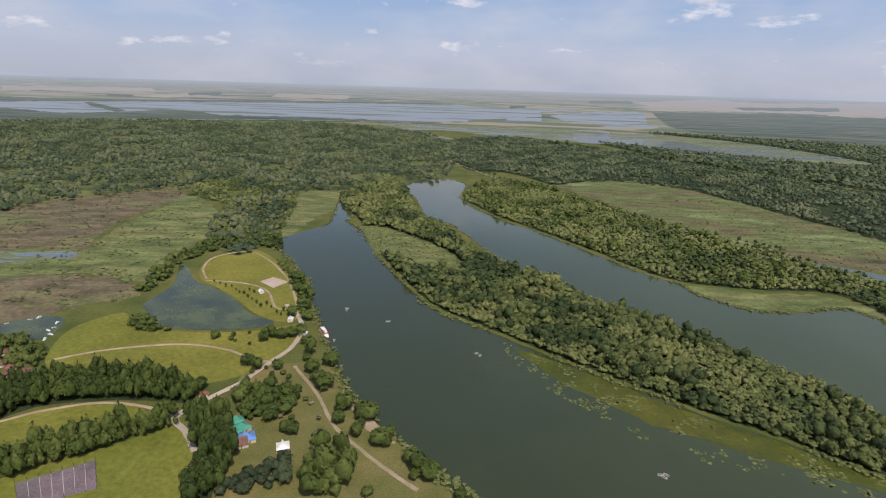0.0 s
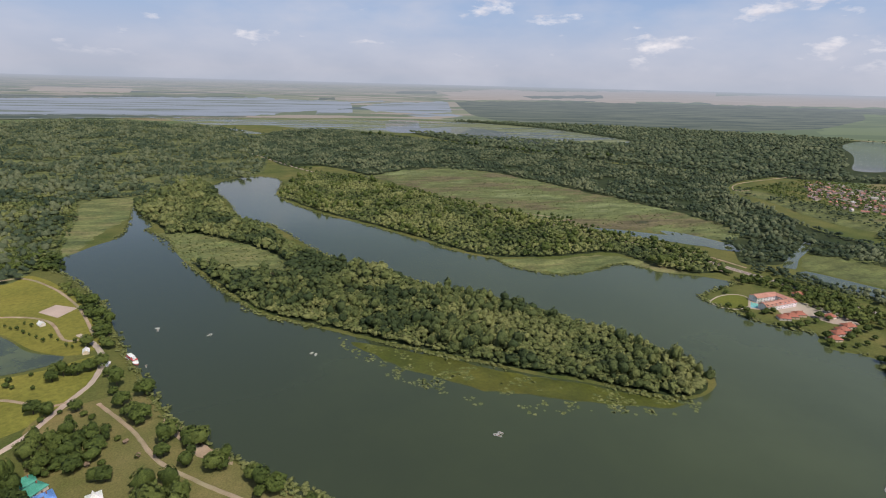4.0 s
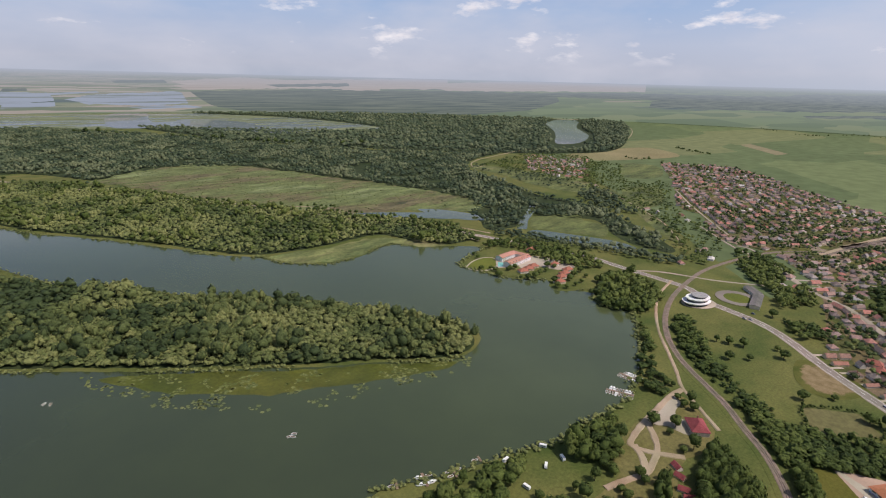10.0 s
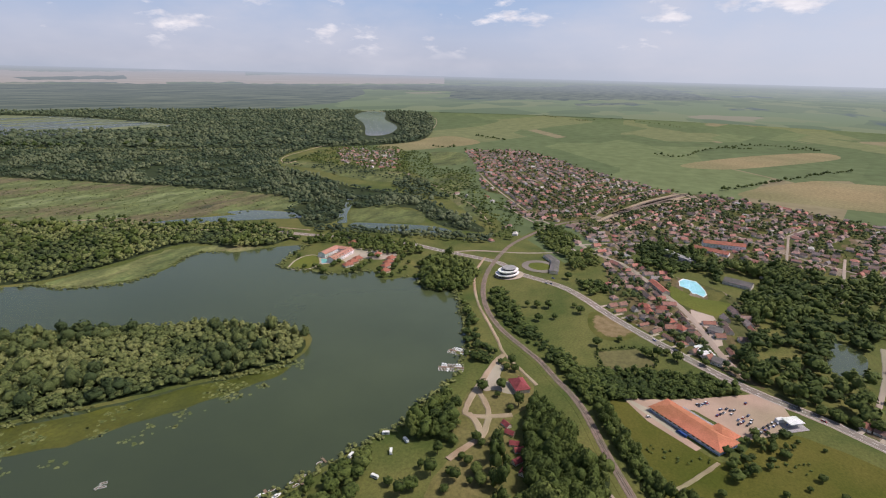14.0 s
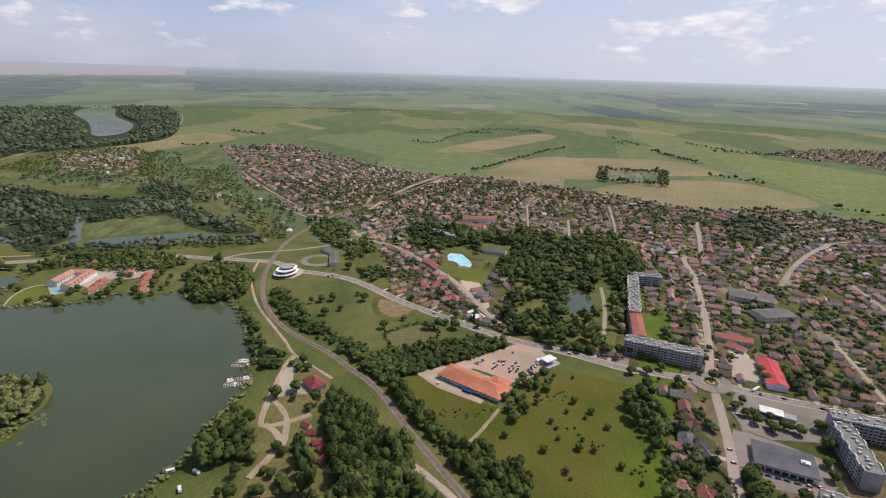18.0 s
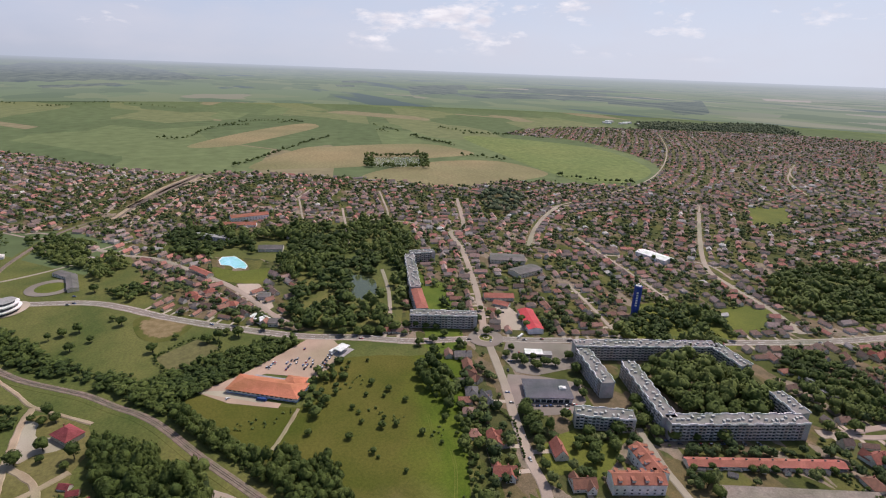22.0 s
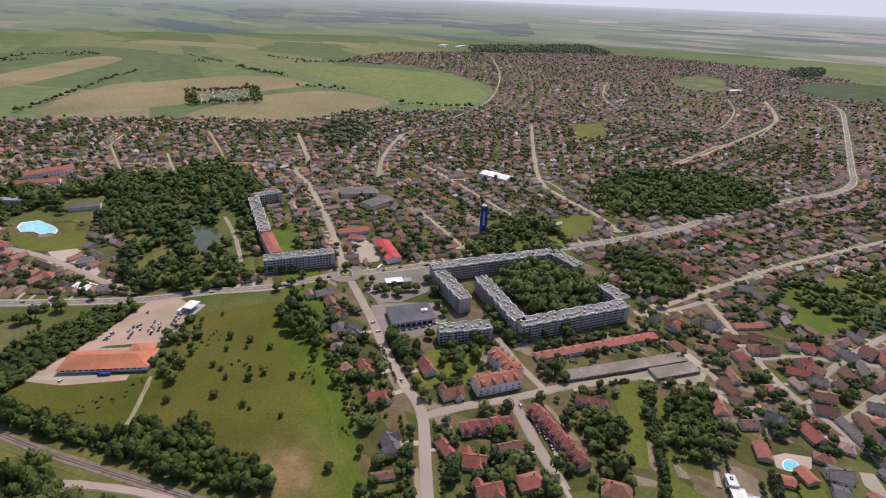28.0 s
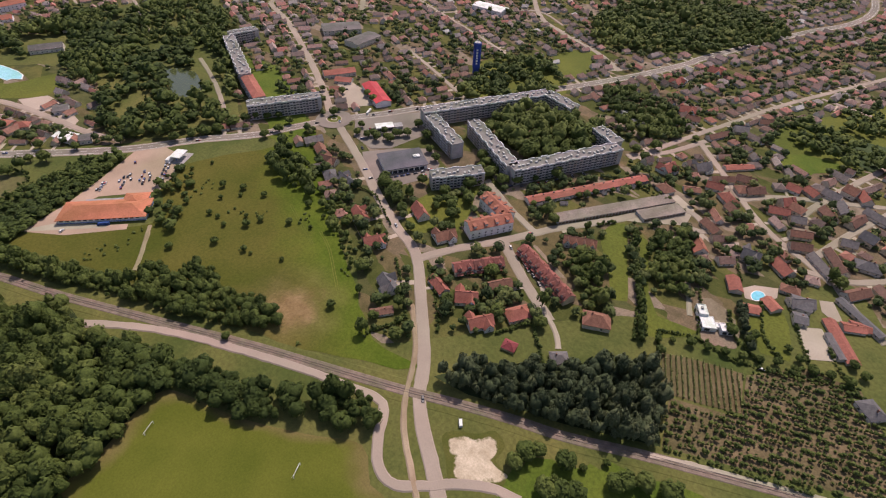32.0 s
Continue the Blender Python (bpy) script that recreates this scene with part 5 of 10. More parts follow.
KIOSK_GREEN = [(-177.2, 366.8), (-168.8, 357.7)]
KIOSK_BLUE = [(-159.6, 346.1)]
KIOSK_RED = [(-163.4, 338.8)]
TENT = [(-128.3, 339)]
PARK_HUT = [(-221.5, 405)]
PAVILIONS = [(-168.5, 530.7), (-194.2, 565.7), (-260.2, 648.8)]
MARINA_BOATS = [(-488.9, 539.1), (-482.8, 544.6), (-448.4, 513.5), (-447.4, 520.9), (-452.6, 532.4), (-438.4, 504.7), (-506.1, 526.1), (-436.5, 493.8)]
CAMP_WEST = [(-450, 460.6), (-422.1, 434.5), (-417.5, 418.8), (-401.4, 408.3), (-403.3, 425.7), (-437.2, 438.4)]
STREET_TREES = [(501.8, -113.7), (496.6, -128.4), (493.5, -135.6), (491.5, -143.3), (488.3, -150.6), (525.8, -84.5), (523.7, -70.7), (516.8, -110), (508.9, -125.7), (498.5, -140.8), (459.4, -310.8), (444.6, -307.7), (482.5, -292.7), (502, -279.4), (383.6, -276.9), (372.2, -282.2), (365.2, -291), (386.1, -264.9), (406.8, -265.9), (371.2, -310.5), (372.9, -327.2), (367.1, -271.3)]
YARD_TREES = [(249.2, -245.3), (240.7, -243.8), (258.1, -234.4), (229.2, -223.9), (245.8, -261.6), (297.5, -223.8), (283.5, -228), (260.3, -289.4), (190.4, -112.3), (172.7, -126.1), (178.8, -133.2), (195.2, -124.9), (220, -131), (236.9, -145.4), (192.2, -143.8), (148.7, -183.7), (143.8, -189.5), (173.3, -170.3), (118.9, -203.9), (129, -218.7), (172.4, -213.5), (158.5, -309.5), (182.9, -296.7), (192.1, -297), (187.5, -438.7), (201.4, -445.6), (191.8, -466.1), (174.8, -514.1), (7.1, -400.8), (0.6, -399.5), (67.3, -377.2), (32.8, -297.1), (20.8, -296.7)]
GARDEN_HUT = [(232.3, 23.5)]
WATER_POND = [(663.2, -164.5), (637.4, -188.6), (585.4, -174.7), (578.7, -156.2), (601.6, -148.8)]
WHITE_HALLS = [(2620.5, -2260.4), (2573.7, -2345.2), (2528.2, -2422.1), (2703.6, -2351.2), (2621.8, -2419.7), (2531.2, -2422.9), (578.7, -628.5), (807.2, -2113.2)]
ALLOTMENT_SHEDS = [(207.2, -307.1), (202.1, -323.4), (196.9, -336.3), (189, -349.9), (181.5, -364.5), (176.5, -378.7), (170.3, -391.8), (193.4, -324), (166.8, -404.6)]
ALLOTMENT_TREES = [(208.2, -301.4), (204.1, -315.1), (191.1, -341.2), (184.1, -356.3), (177, -371.7), (171.4, -385.4), (167.3, -397.3), (164.7, -411.8), (147.1, -401.9), (137.8, -400.3)]
HEDGE_TREES = [(60.5, -254.1), (54.8, -246.9), (54.3, -261.3), (45.2, -266.9), (36, -272.1), (26.8, -277.2), (18, -282.7), (9.6, -289), (1.3, -295.3), (-8, -299.3), (-16.2, -305.5), (-24.9, -310.3), (-34.2, -313.3), (20.4, -304.3), (1, -312.4), (-7.7, -308.9), (-32, -330.1), (-40.1, -326.3)]
HOTEL_TREES = [(555.8, 489.7), (567.7, 481.5), (566, 471.5), (588.6, 461), (596.5, 458.6), (582.8, 460.7), (645.1, 552.2), (659.1, 554.2), (681, 557.3), (693.1, 552.2), (702.7, 544.9), (712.5, 537.5), (590.5, 528.8), (596.7, 543.7), (691.8, 488.9), (701.4, 486.5), (691.7, 468.4), (687.3, 454.2), (702.1, 444), (716.8, 444.5), (696.1, 407.9), (711.8, 410.9), (641.3, 431.9), (647.5, 423.4), (623.3, 421.7), (606.2, 420.1), (590.6, 417.2), (577.4, 419.7), (583.3, 373.4), (590.7, 363.1), (608.5, 361), (625.1, 361.5), (648.7, 369.6), (661.1, 386.9), (638.8, 383.4), (619.4, 377.3), (595.4, 387), (623.4, 332.5), (645.8, 348.7), (598.9, 329.6), (570, 426.2), (553, 453.6)]
LAWN_TREES = [(296.1, 117.8), (298.8, 124.5), (275.3, 118.9), (288.6, 108.6), (318.8, 116.6), (322.4, 122.9), (340.5, 155.4), (348.8, 152.7), (331.3, 146.7), (313, 139.5), (320.5, 150.2), (388.9, 144.5), (398.8, 129.7), (441.6, 146.4), (433.7, 129.2), (433, 137.4), (386, 128.9), (381.5, 107.8), (372.2, 111.9), (294.3, 142.3), (272.5, 137), (279, 125.2), (262.6, 121.1), (276.8, 108.8), (281.1, 102.3), (254.4, 142.9), (275.4, 146.1), (250.4, 158.7), (245.8, 146.6), (441.9, 135), (572.2, 172.2), (585.1, 164.6), (590.6, 153.8), (553.9, 141), (568, 125.6), (594.6, 139.8), (613.6, 112.3), (598.3, 102.1), (526, 68.1), (547.7, 48.5), (527.8, 19.6), (528.9, 8.3), (540.6, 0.2), (531.5, -10.6), (450.7, 72.8), (456.6, 64), (706.4, 142.4), (780.9, 144.4), (835.9, 202.2), (872, 202.8)]
LONE_HOUSES = [(1133.5, 514.4), (1120.4, 482.4), (1140.2, 438.7), (1104.7, 410.9), (820.5, 304.1), (908.9, 311.8), (926.4, 307.3), (879.4, 280), (876.4, 228.7), (867.8, 188.1), (831, 165.3), (842, 150.3), (1286.2, 734.3), (882.2, 168.4)]
SPIT_TREES = [(-337.7, 679.6), (-327.2, 674.2), (-315.1, 664.7), (-305.8, 661.6), (-295.7, 652.3), (-287.2, 643), (-279.9, 639.9), (-270.3, 629.2), (-262.5, 622.4), (-252.7, 612.3), (-242.6, 600.8), (-277.9, 654.3), (-268.2, 645.2), (-238.9, 610.2), (-229.6, 600.5), (-210.2, 578.7), (-217.1, 584.6), (-211.2, 592.1)]
LAWN_SAPLINGS = [(-258.6, 516.2), (-243.4, 520.6), (-228.4, 527.8), (-218.2, 501.7), (-236.1, 507.7), (-260.5, 513.2), (-206.4, 468.5), (-241.9, 511.1), (-182.7, 454), (-172.6, 441.2), (-163, 445.2), (-155.4, 438.7), (-190.9, 453.2), (-193.5, 445.4), (-128.9, 403.1), (-110.5, 377.1), (-137.4, 367), (-132.9, 375.1)]
BIG_TREES = [(-161.2, 507.5), (-148, 486.2), (-170.2, 529.6), (-124.2, 433.6), (-116.6, 424.5), (-136.5, 453.1), (-94, 386.6), (-91, 395.2), (-75.9, 388.1), (-67.4, 380.8), (-72.3, 368.7), (-54.4, 348.6), (-47, 352.6), (-21.9, 319.1), (-13.3, 313.9), (-27.9, 330.9), (-121.2, 465.5), (-182.4, 602.2), (-204.3, 652.6), (-221.9, 693.5), (-186.7, 625.3), (-196.9, 580.2), (-189, 520.7), (-199.9, 519.6), (-207.9, 524.3)]
PAVILION = [(395.1, -274.1), (387.2, -290.6)]
BLOCK_TREES = [(348, -302.2), (327.5, -288.6), (312.9, -283.1), (285.9, -318.2), (262.4, -303), (274.8, -304.7), (246.9, -304.7), (239.2, -314.7), (232.1, -330.8), (223.4, -350.4), (310.5, -219.9), (294, -215), (298.5, -226.1), (398.1, -254.6), (387.9, -258.7), (377.9, -262.7), (371.8, -270.7), (369.7, -284.7), (271.7, -277), (261, -277), (268.5, -254.3), (252.6, -249.5), (292.9, -249.6)]


# ---- building helpers ----


def curve_points(pts, step=12.0, closed=True):
    """A smooth line through the plan's corners."""
    p = [Vector((*q, 0)) for q in pts]
    n, out = len(p), []
    for i in range(n if closed else n - 1):
        if closed:
            a, b, c, d = p[i - 1], p[i], p[(i + 1) % n], p[(i + 2) % n]
        else:
            a, b, c, d = p[max(i - 1, 0)], p[i], p[i + 1], p[min(i + 2, n - 1)]
        k = max(1, min(14, int((c - b).length / step)))
        for j in range(k):
            t = j / k
            out.append(0.5 * ((2 * b) + (c - a) * t + (2 * a - 5 * b + 4 * c - d) * t * t + (3 * b - a - 3 * c + d) * t ** 3))
    if not closed:
        out.append(p[-1])
    return out


def mesh_ob(name, verts, faces, mat, parent=None, label=""):
    me = bpy.data.meshes.new(name)
    me.from_pydata(verts, [], faces)
    me.update()
    me.materials.append(mat)
    ob = new(name, me)
    ob.parent = parent
    if label:
        ob["label"] = label
    return ob


def sheet(name, pts, z, mat, label, step=12.0, rough=0.0, kind="structure"):
    """A patch of ground cover with a smooth, slightly uneven outline."""
    out = curve_points(pts, step) if step else [Vector((*q, 0)) for q in pts]
    if rough:
        out = [v + Vector((noise.noise(v * 0.05), noise.noise(v * 0.05 + Vector((9, 9, 9))), 0)) * rough +
               Vector((noise.noise(v * 0.23), noise.noise(v * 0.23 + Vector((5, 5, 5))), 0)) * rough * 0.5 for v in out]
    tris = fill(out)
    return tagged(mesh_ob(name, [(v.x, v.y, z) for v in out], tris, mat), label, kind=kind)


def fill(out):
    from mathutils.geometry import tessellate_polygon
    return [t if (out[t[1]] - out[t[0]]).cross(out[t[2]] - out[t[0]]).z > 0 else t[::-1] for t in tessellate_polygon([out])]


def ribbon(name, pts, width, z, mat, label, step=4.0, closed=False, worn=0.0):
    """A road or path along a line of the plan, with shoulders sloping to the ground and edges worn by some decimetres."""
    line = curve_points(pts, step, closed)
    verts, faces, n = [], [], len(line)
    for i, p in enumerate(line):
        a, b = (line[i - 1], line[(i + 1) % n]) if closed else (line[max(i - 1, 0)], line[min(i + 1, n - 1)])
        side = Vector((-(b - a).y, (b - a).x, 0)).normalized()
        out = [width / 2 + worn * (noise.noise(p * 0.13 + Vector((0, 0, 7 * k))) + 0.6 * noise.noise(p * 0.5 + Vector((0, 0, 3 * k)))) for k in (1, 2)]
        foot = 0.3 + 0.8 * z
        verts += [(p + side * d).to_tuple()[:2] + (h,) for d, h in ((out[0] + foot, 0.0), (out[0], z), (-out[1], z), (-out[1] - foot, 0.0))]
    for i in range(n if closed else n - 1):
        j = (i + 1) % n
        faces += [(4 * i + k, 4 * i + k + 1, 4 * j + k + 1, 4 * j + k) for k in range(3)]
    return tagged(mesh_ob(name, verts, faces, mat), label, kind="structure")


def inside(poly, xy):
    """Which of the points xy lie in the outline."""
    p = np.array(poly, float)
    x, y = xy[:, 0], xy[:, 1]
    hit = np.zeros(len(xy), bool)
    for (x1, y1), (x2, y2) in zip(p, np.roll(p, -1, 0)):
        cross = (y1 > y) != (y2 > y)
        with np.errstate(divide="ignore", invalid="ignore"):
            hit ^= cross & (x < (x2 - x1) * (y - y1) / (y2 - y1) + x1)
    return hit


def smooth_outline(pts, step=20.0):
    return [(v.x, v.y) for v in curve_points(pts, step)]


def scatter(rng, poly, gap, holes=(), jitter=0.45):
    """Points about gap metres apart inside the outline, clear of the holes."""
    p = np.array(poly, float)
    lo, hi = p.min(0), p.max(0)
    gx, gy = np.meshgrid(np.arange(lo[0], hi[0], gap), np.arange(lo[1], hi[1], gap * 0.87))
    gx[1::2] += gap / 2
    xy = np.stack([gx.ravel(), gy.ravel()], 1)
    xy += rng.uniform(-jitter, jitter, xy.shape) * gap
    keep = inside(poly, xy)
    for h in holes:
        keep &= ~inside(h, xy)
    return xy[keep]


# ---- foliage ----
GOLD = (1 + 5 ** 0.5) / 2
ICO_V = np.array([(-1, GOLD, 0), (1, GOLD, 0), (-1, -GOLD, 0), (1, -GOLD, 0), (0, -1, GOLD), (0, 1, GOLD),
                  (0, -1, -GOLD), (0, 1, -GOLD), (GOLD, 0, -1), (GOLD, 0, 1), (-GOLD, 0, -1), (-GOLD, 0, 1)]) / 1.902
ICO_F = np.array([(0, 11, 5), (0, 5, 1), (0, 1, 7), (0, 7, 10), (0, 10, 11), (1, 5, 9), (5, 11, 4), (11, 10, 2), (10, 7, 6), (7, 1, 8),
                  (3, 9, 4), (3, 4, 2), (3, 2, 6), (3, 6, 8), (3, 8, 9), (4, 9, 5), (2, 4, 11), (6, 2, 10), (8, 6, 7), (9, 8, 1)])


def trunk_shape(top=0.9, base=0.085):
    """A tapered trunk with two limbs, for a crown one metre in radius."""
    vs, fs = [], []
    for a, b, r0, r1 in (((0, 0, -0.05), (0.02, 0.01, top), base, base * 0.45), ((0, 0, top * 0.45), (0.3, 0.12, top), base * 0.5, base * 0.2),
                         ((0, 0, top * 0.5), (-0.26, -0.18, top), base * 0.5, base * 0.2)):
        n = sum(len(v) for v in vs)
        ring = [(np.cos(k * np.pi / 2.5), np.sin(k * np.pi / 2.5), 0) for k in range(5)]
        vs.append(np.array([np.array(a) + np.array(q) * r0 for q in ring] + [np.array(b) + np.array(q) * r1 for q in ring]))
        fs += [(n + k, n + (k + 1) % 5, n + 5 + (k + 1) % 5, n + 5 + k) for k in range(5)]
    return np.concatenate(vs), fs


def merged(name, shapes, xy, radius, height, tint, mat, rng, z=0.0, label="", category="", pick=None, turn=None, smooth=True):
    """Many copies of some shapes joined in one mesh of kind stuff."""
    pick = rng.integers(0, len(shapes), len(xy)) if pick is None else pick
    turn = rng.uniform(0, 2 * np.pi, len(xy)) if turn is None else turn
    all_v, all_f, all_t, base = [], [], [], 0
    for k, (v, f) in enumerate(shapes):
        i = np.where(pick == k)[0]
        if not len(i):
            continue
        c, s = np.cos(turn[i])[:, None], np.sin(turn[i])[:, None]
        x = (v[None, :, 0] * c - v[None, :, 1] * s) * radius[i][:, None] + xy[i, 0][:, None]
        y = (v[None, :, 0] * s + v[None, :, 1] * c) * radius[i][:, None] + xy[i, 1][:, None]
        zz = v[None, :, 2] * height[i][:, None] + z
        all_v.append(np.stack([x, y, zz], 2).reshape(-1, 3))
        all_f.append((f[None] + (np.arange(len(i)) * len(v))[:, None, None]).reshape(-1, 3) + base)
        all_t.append(np.repeat(tint[i], len(v)))
        base += len(i) * len(v)
    V, F, T = np.concatenate(all_v), np.concatenate(all_f), np.concatenate(all_t)
    me = bpy.data.meshes.new(name)
    me.vertices.add(len(V))
    me.vertices.foreach_set("co", V.ravel())
    me.loops.add(F.size)
    me.loops.foreach_set("vertex_index", F.ravel())
    me.polygons.add(len(F))
    me.polygons.foreach_set("loop_start", np.arange(0, F.size, 3))
    me.polygons.foreach_set("use_smooth", np.full(len(F), smooth, bool))
    me.attributes.new("tint", "FLOAT", "POINT").data.foreach_set("value", T.astype(np.float32))
    me.update(calc_edges=True)
    me.materials.append(mat)
    return tagged(new(name, me), label, category, kind="stuff")


def fine_ball(base_v, base_f):
    """A ball with each face cut in four."""
    v, f, mid = [tuple(q) for q in base_v], [], {}

    def half(a, b):
        key = (min(a, b), max(a, b))
        if key not in mid:
            q = np.array(v[a]) + np.array(v[b])
            mid[key] = len(v)
            v.append(tuple(q / np.linalg.norm(q)))
        return mid[key]

    for a, b, c in base_f:
        ab, bc, ca = half(a, b), half(b, c), half(c, a)
        f += [(a, ab, ca), (b, bc, ab), (c, ca, bc), (ab, bc, ca)]
    return np.array(v), np.array(f)


BALL_V, BALL_F = fine_ball(ICO_V, ICO_F)
FINE_V, FINE_F = fine_ball(BALL_V, BALL_F)


def sprays(rng, vs, fs, n, count, tall, card, reach=1.0):
    """Small tilted sprays of leaves standing out of a crown, in bunches."""
    knots = [(rng.uniform(0, 2 * np.pi), rng.uniform(-0.2, 1.0)) for _ in range(7)]
    for i in range(count):
        a, h = knots[i % 7]
        a, h = a + rng.normal(0, 0.5), np.clip(h + rng.normal(0, 0.3), -0.35, 1.0)
        out = np.array([np.cos(a) * np.sqrt(1 - h * h), np.sin(a) * np.sqrt(1 - h * h), h])
        at = out * np.array([0.86, 0.86, 0.78 * tall]) * rng.uniform(0.86, 1.10) * reach + np.array([0, 0, 0.98 * tall])
        up = out + np.array([0, 0, 0.45]) + rng.normal(0, 0.38, 3)
        up /= np.linalg.norm(up)
        p = np.cross(up, rng.normal(0, 1, 3))
        p /= np.linalg.norm(p)
        q = np.cross(up, p)
        k = card * rng.uniform(0.7, 1.35)
        vs.append(np.array([at + p * k * rng.uniform(0.8, 1.3), at + q * k * rng.uniform(0.5, 1.0), at - p * k * rng.uniform(0.8, 1.3), at - q * k * rng.uniform(0.5, 1.0)]))
        fs.append(np.array([(n, n + 1, n + 2), (n, n + 2, n + 3)]))
        n += 4


def leafy_crown(rng, lobes, cards, tall=1.0, card=0.2, fine=1):
    """A crown one metre in radius: one lobed, hollow-sided mass with small sprays of leaves on it; open below."""
    d, f = ((ICO_V, ICO_F), (BALL_V, BALL_F), (FINE_V, FINE_F))[fine]
    heads = rng.normal(0, 1, (lobes, 3))
    heads[:, 2] = np.abs(heads[:, 2]) * 0.9 - 0.15
    heads /= np.linalg.norm(heads, axis=1)[:, None]
    near = (d @ heads.T).max(1)
    r = (0.58 + 0.36 * np.exp(-((1 - near) / 0.11) ** 2) if fine < 2 else 0.72 + 0.22 * np.exp(-((1 - near) / 0.05) ** 2)) + rng.uniform(-0.15, 0.15, len(d)) * (1.0 if fine < 2 else 0.7)
    v = d * r[:, None] * np.array([1.05, 1.05, 0.84 * tall]) + np.array([0, 0, 0.96 * tall])
    f = f[d[f][:, :, 2].mean(1) > -0.42]
    vs, fs = [v], [f]
    sprays(rng, vs, fs, len(v), cards, tall, card)
    return np.concatenate(vs), np.concatenate(fs)


RNG = np.random.default_rng(7)
CROWNS_NEAR = [leafy_crown(RNG, 8, 46, t, 0.17) for t in (0.95, 1.1, 1.0, 1.2, 1.05)]
CROWNS_FINE = [leafy_crown(RNG, 12, 104, t, 0.14) for t in (0.95, 1.1, 1.0, 1.2)]
CROWNS_MID = [leafy_crown(RNG, 6, 14, t, 0.26) for t in (0.95, 1.05, 1.15, 1.0)]
CROWNS_FAR = [leafy_crown(RNG, 4, 3, t, 0.34, 0) for t in (0.95, 1.1, 1.0)]


def wood(name, outline, gap, size, shapes, mat, label, holes=(), tall=1.0, tint=(0.15, 0.85), clear=0.0, crisp=False, glade=0.0):
    """A wood: crowns set close together, taller and shorter, in drifts of lighter and darker kinds."""
    poly = outline if crisp else smooth_outline(outline)
    xy = scatter(RNG, poly, gap, holes)
    if clear:
        keep = np.array([noise.noise(Vector((x / 45, y / 45, 3.3))) for x, y in xy]) > -1 + clear
        xy = xy[keep]
    if glade:
        xy = xy[np.array([noise.noise(Vector((x / 210, y / 130, 8.8))) + 0.4 * noise.noise(Vector((x / 60, y / 60, 2.2))) for x, y in xy]) > -1 + glade]
    drift = np.array([noise.noise(Vector((x / 90, y / 90, 1.7))) + 0.7 * noise.noise(Vector((x / 30, y / 30, 5.1))) for x, y in xy]) * 0.9 + 0.5
    r = size * (0.55 + 0.95 * RNG.uniform(0, 1, len(xy)) ** 1.4)
    h = (0.35 * size + 0.65 * r) * tall * RNG.uniform(0.75, 1.3, len(xy)) * (0.8 + 0.4 * np.clip(drift, 0, 1))
    t = np.clip(tint[0] + (tint[1] - tint[0]) * (drift + RNG.normal(0, 0.2, len(xy))), 0, 1)
    return merged(name, shapes, xy, r, h, t, mat, RNG, label=label, category="woodland")


# ---- ground ----
def make_sheet():
    ring = [(0, 0)]
    verts, faces = [(0, 0, 0)], []
    radii = [400, 1200, 2500, 4246]
    for r in radii:
        verts += [(r * math.cos(a * math.pi / 48), r * math.sin(a * math.pi / 48), 0) for a in range(96)]
    faces += [(0, 1 + a, 1 + (a + 1) % 96) for a in range(96)]
    for k in range(len(radii) - 1):
        b = 1 + 96 * k
        faces += [(b + a, b + 96 + a, b + 96 + (a + 1) % 96, b + (a + 1) % 96) for a in range(96)]
    tagged(mesh_ob("ground", verts, faces, M["farm"]), "flat green and straw-coloured farmland reaching to the horizon", "ground", kind="structure")
    verts = [((4250 + z * 0.64) * math.cos(a * math.pi / 96), (4250 + z * 0.64) * math.sin(a * math.pi / 96), z) for z in (-10, 1000) for a in range(192)]
    faces = [(a, 192 + a, 192 + (a + 1) % 192, (a + 1) % 192) for a in range(192)]
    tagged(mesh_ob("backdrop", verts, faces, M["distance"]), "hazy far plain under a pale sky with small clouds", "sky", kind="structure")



def far_patch(outline, layer, mat, label, ragged=0.10):
    """A stretch of the plain beyond the sheet of ground, on the far ring, column by column."""
    p = np.array(outline)
    cols = np.arange(p[:, 0].min(), p[:, 0].max(), 0.22)
    verts, faces = [], []
    for a in cols:
        cuts = []
        for (a1, d1), (a2, d2) in zip(p, np.roll(p, -1, 0)):
            if (a1 > a) != (a2 > a):
                cuts.append(d1 + (d2 - d1) * (a - a1) / (a2 - a1))
        if len(cuts) < 2:
            continue
        wob = [ragged * noise.noise(Vector((a * 0.9, 3.0 * e + layer, 0))) + 0.5 * ragged * noise.noise(Vector((a * 3.1, 5.0 * e, layer))) for e in (0, 1)]
        top, low = min(cuts), min(max(cuts), 3.60)
        thin = min(1.0, (low - top) / 0.4)
        for d in (max(top + wob[0] * thin, 0.10), max(low + wob[1] * thin, 0.12)):
            k = math.tan(radians(d))
            r = (4250 + 0.64 * EYE_HEIGHT) / (1 + 0.64 * k) - 12 - 3 * layer
            verts.append((r * math.sin(radians(a)), r * math.cos(radians(a)), EYE_HEIGHT - r * k))
    n = len(verts) // 2
    faces = [(2 * i, 2 * i + 1, 2 * i + 3, 2 * i + 2) for i in range(n - 1)]
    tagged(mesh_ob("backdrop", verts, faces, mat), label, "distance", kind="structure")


make_sheet()
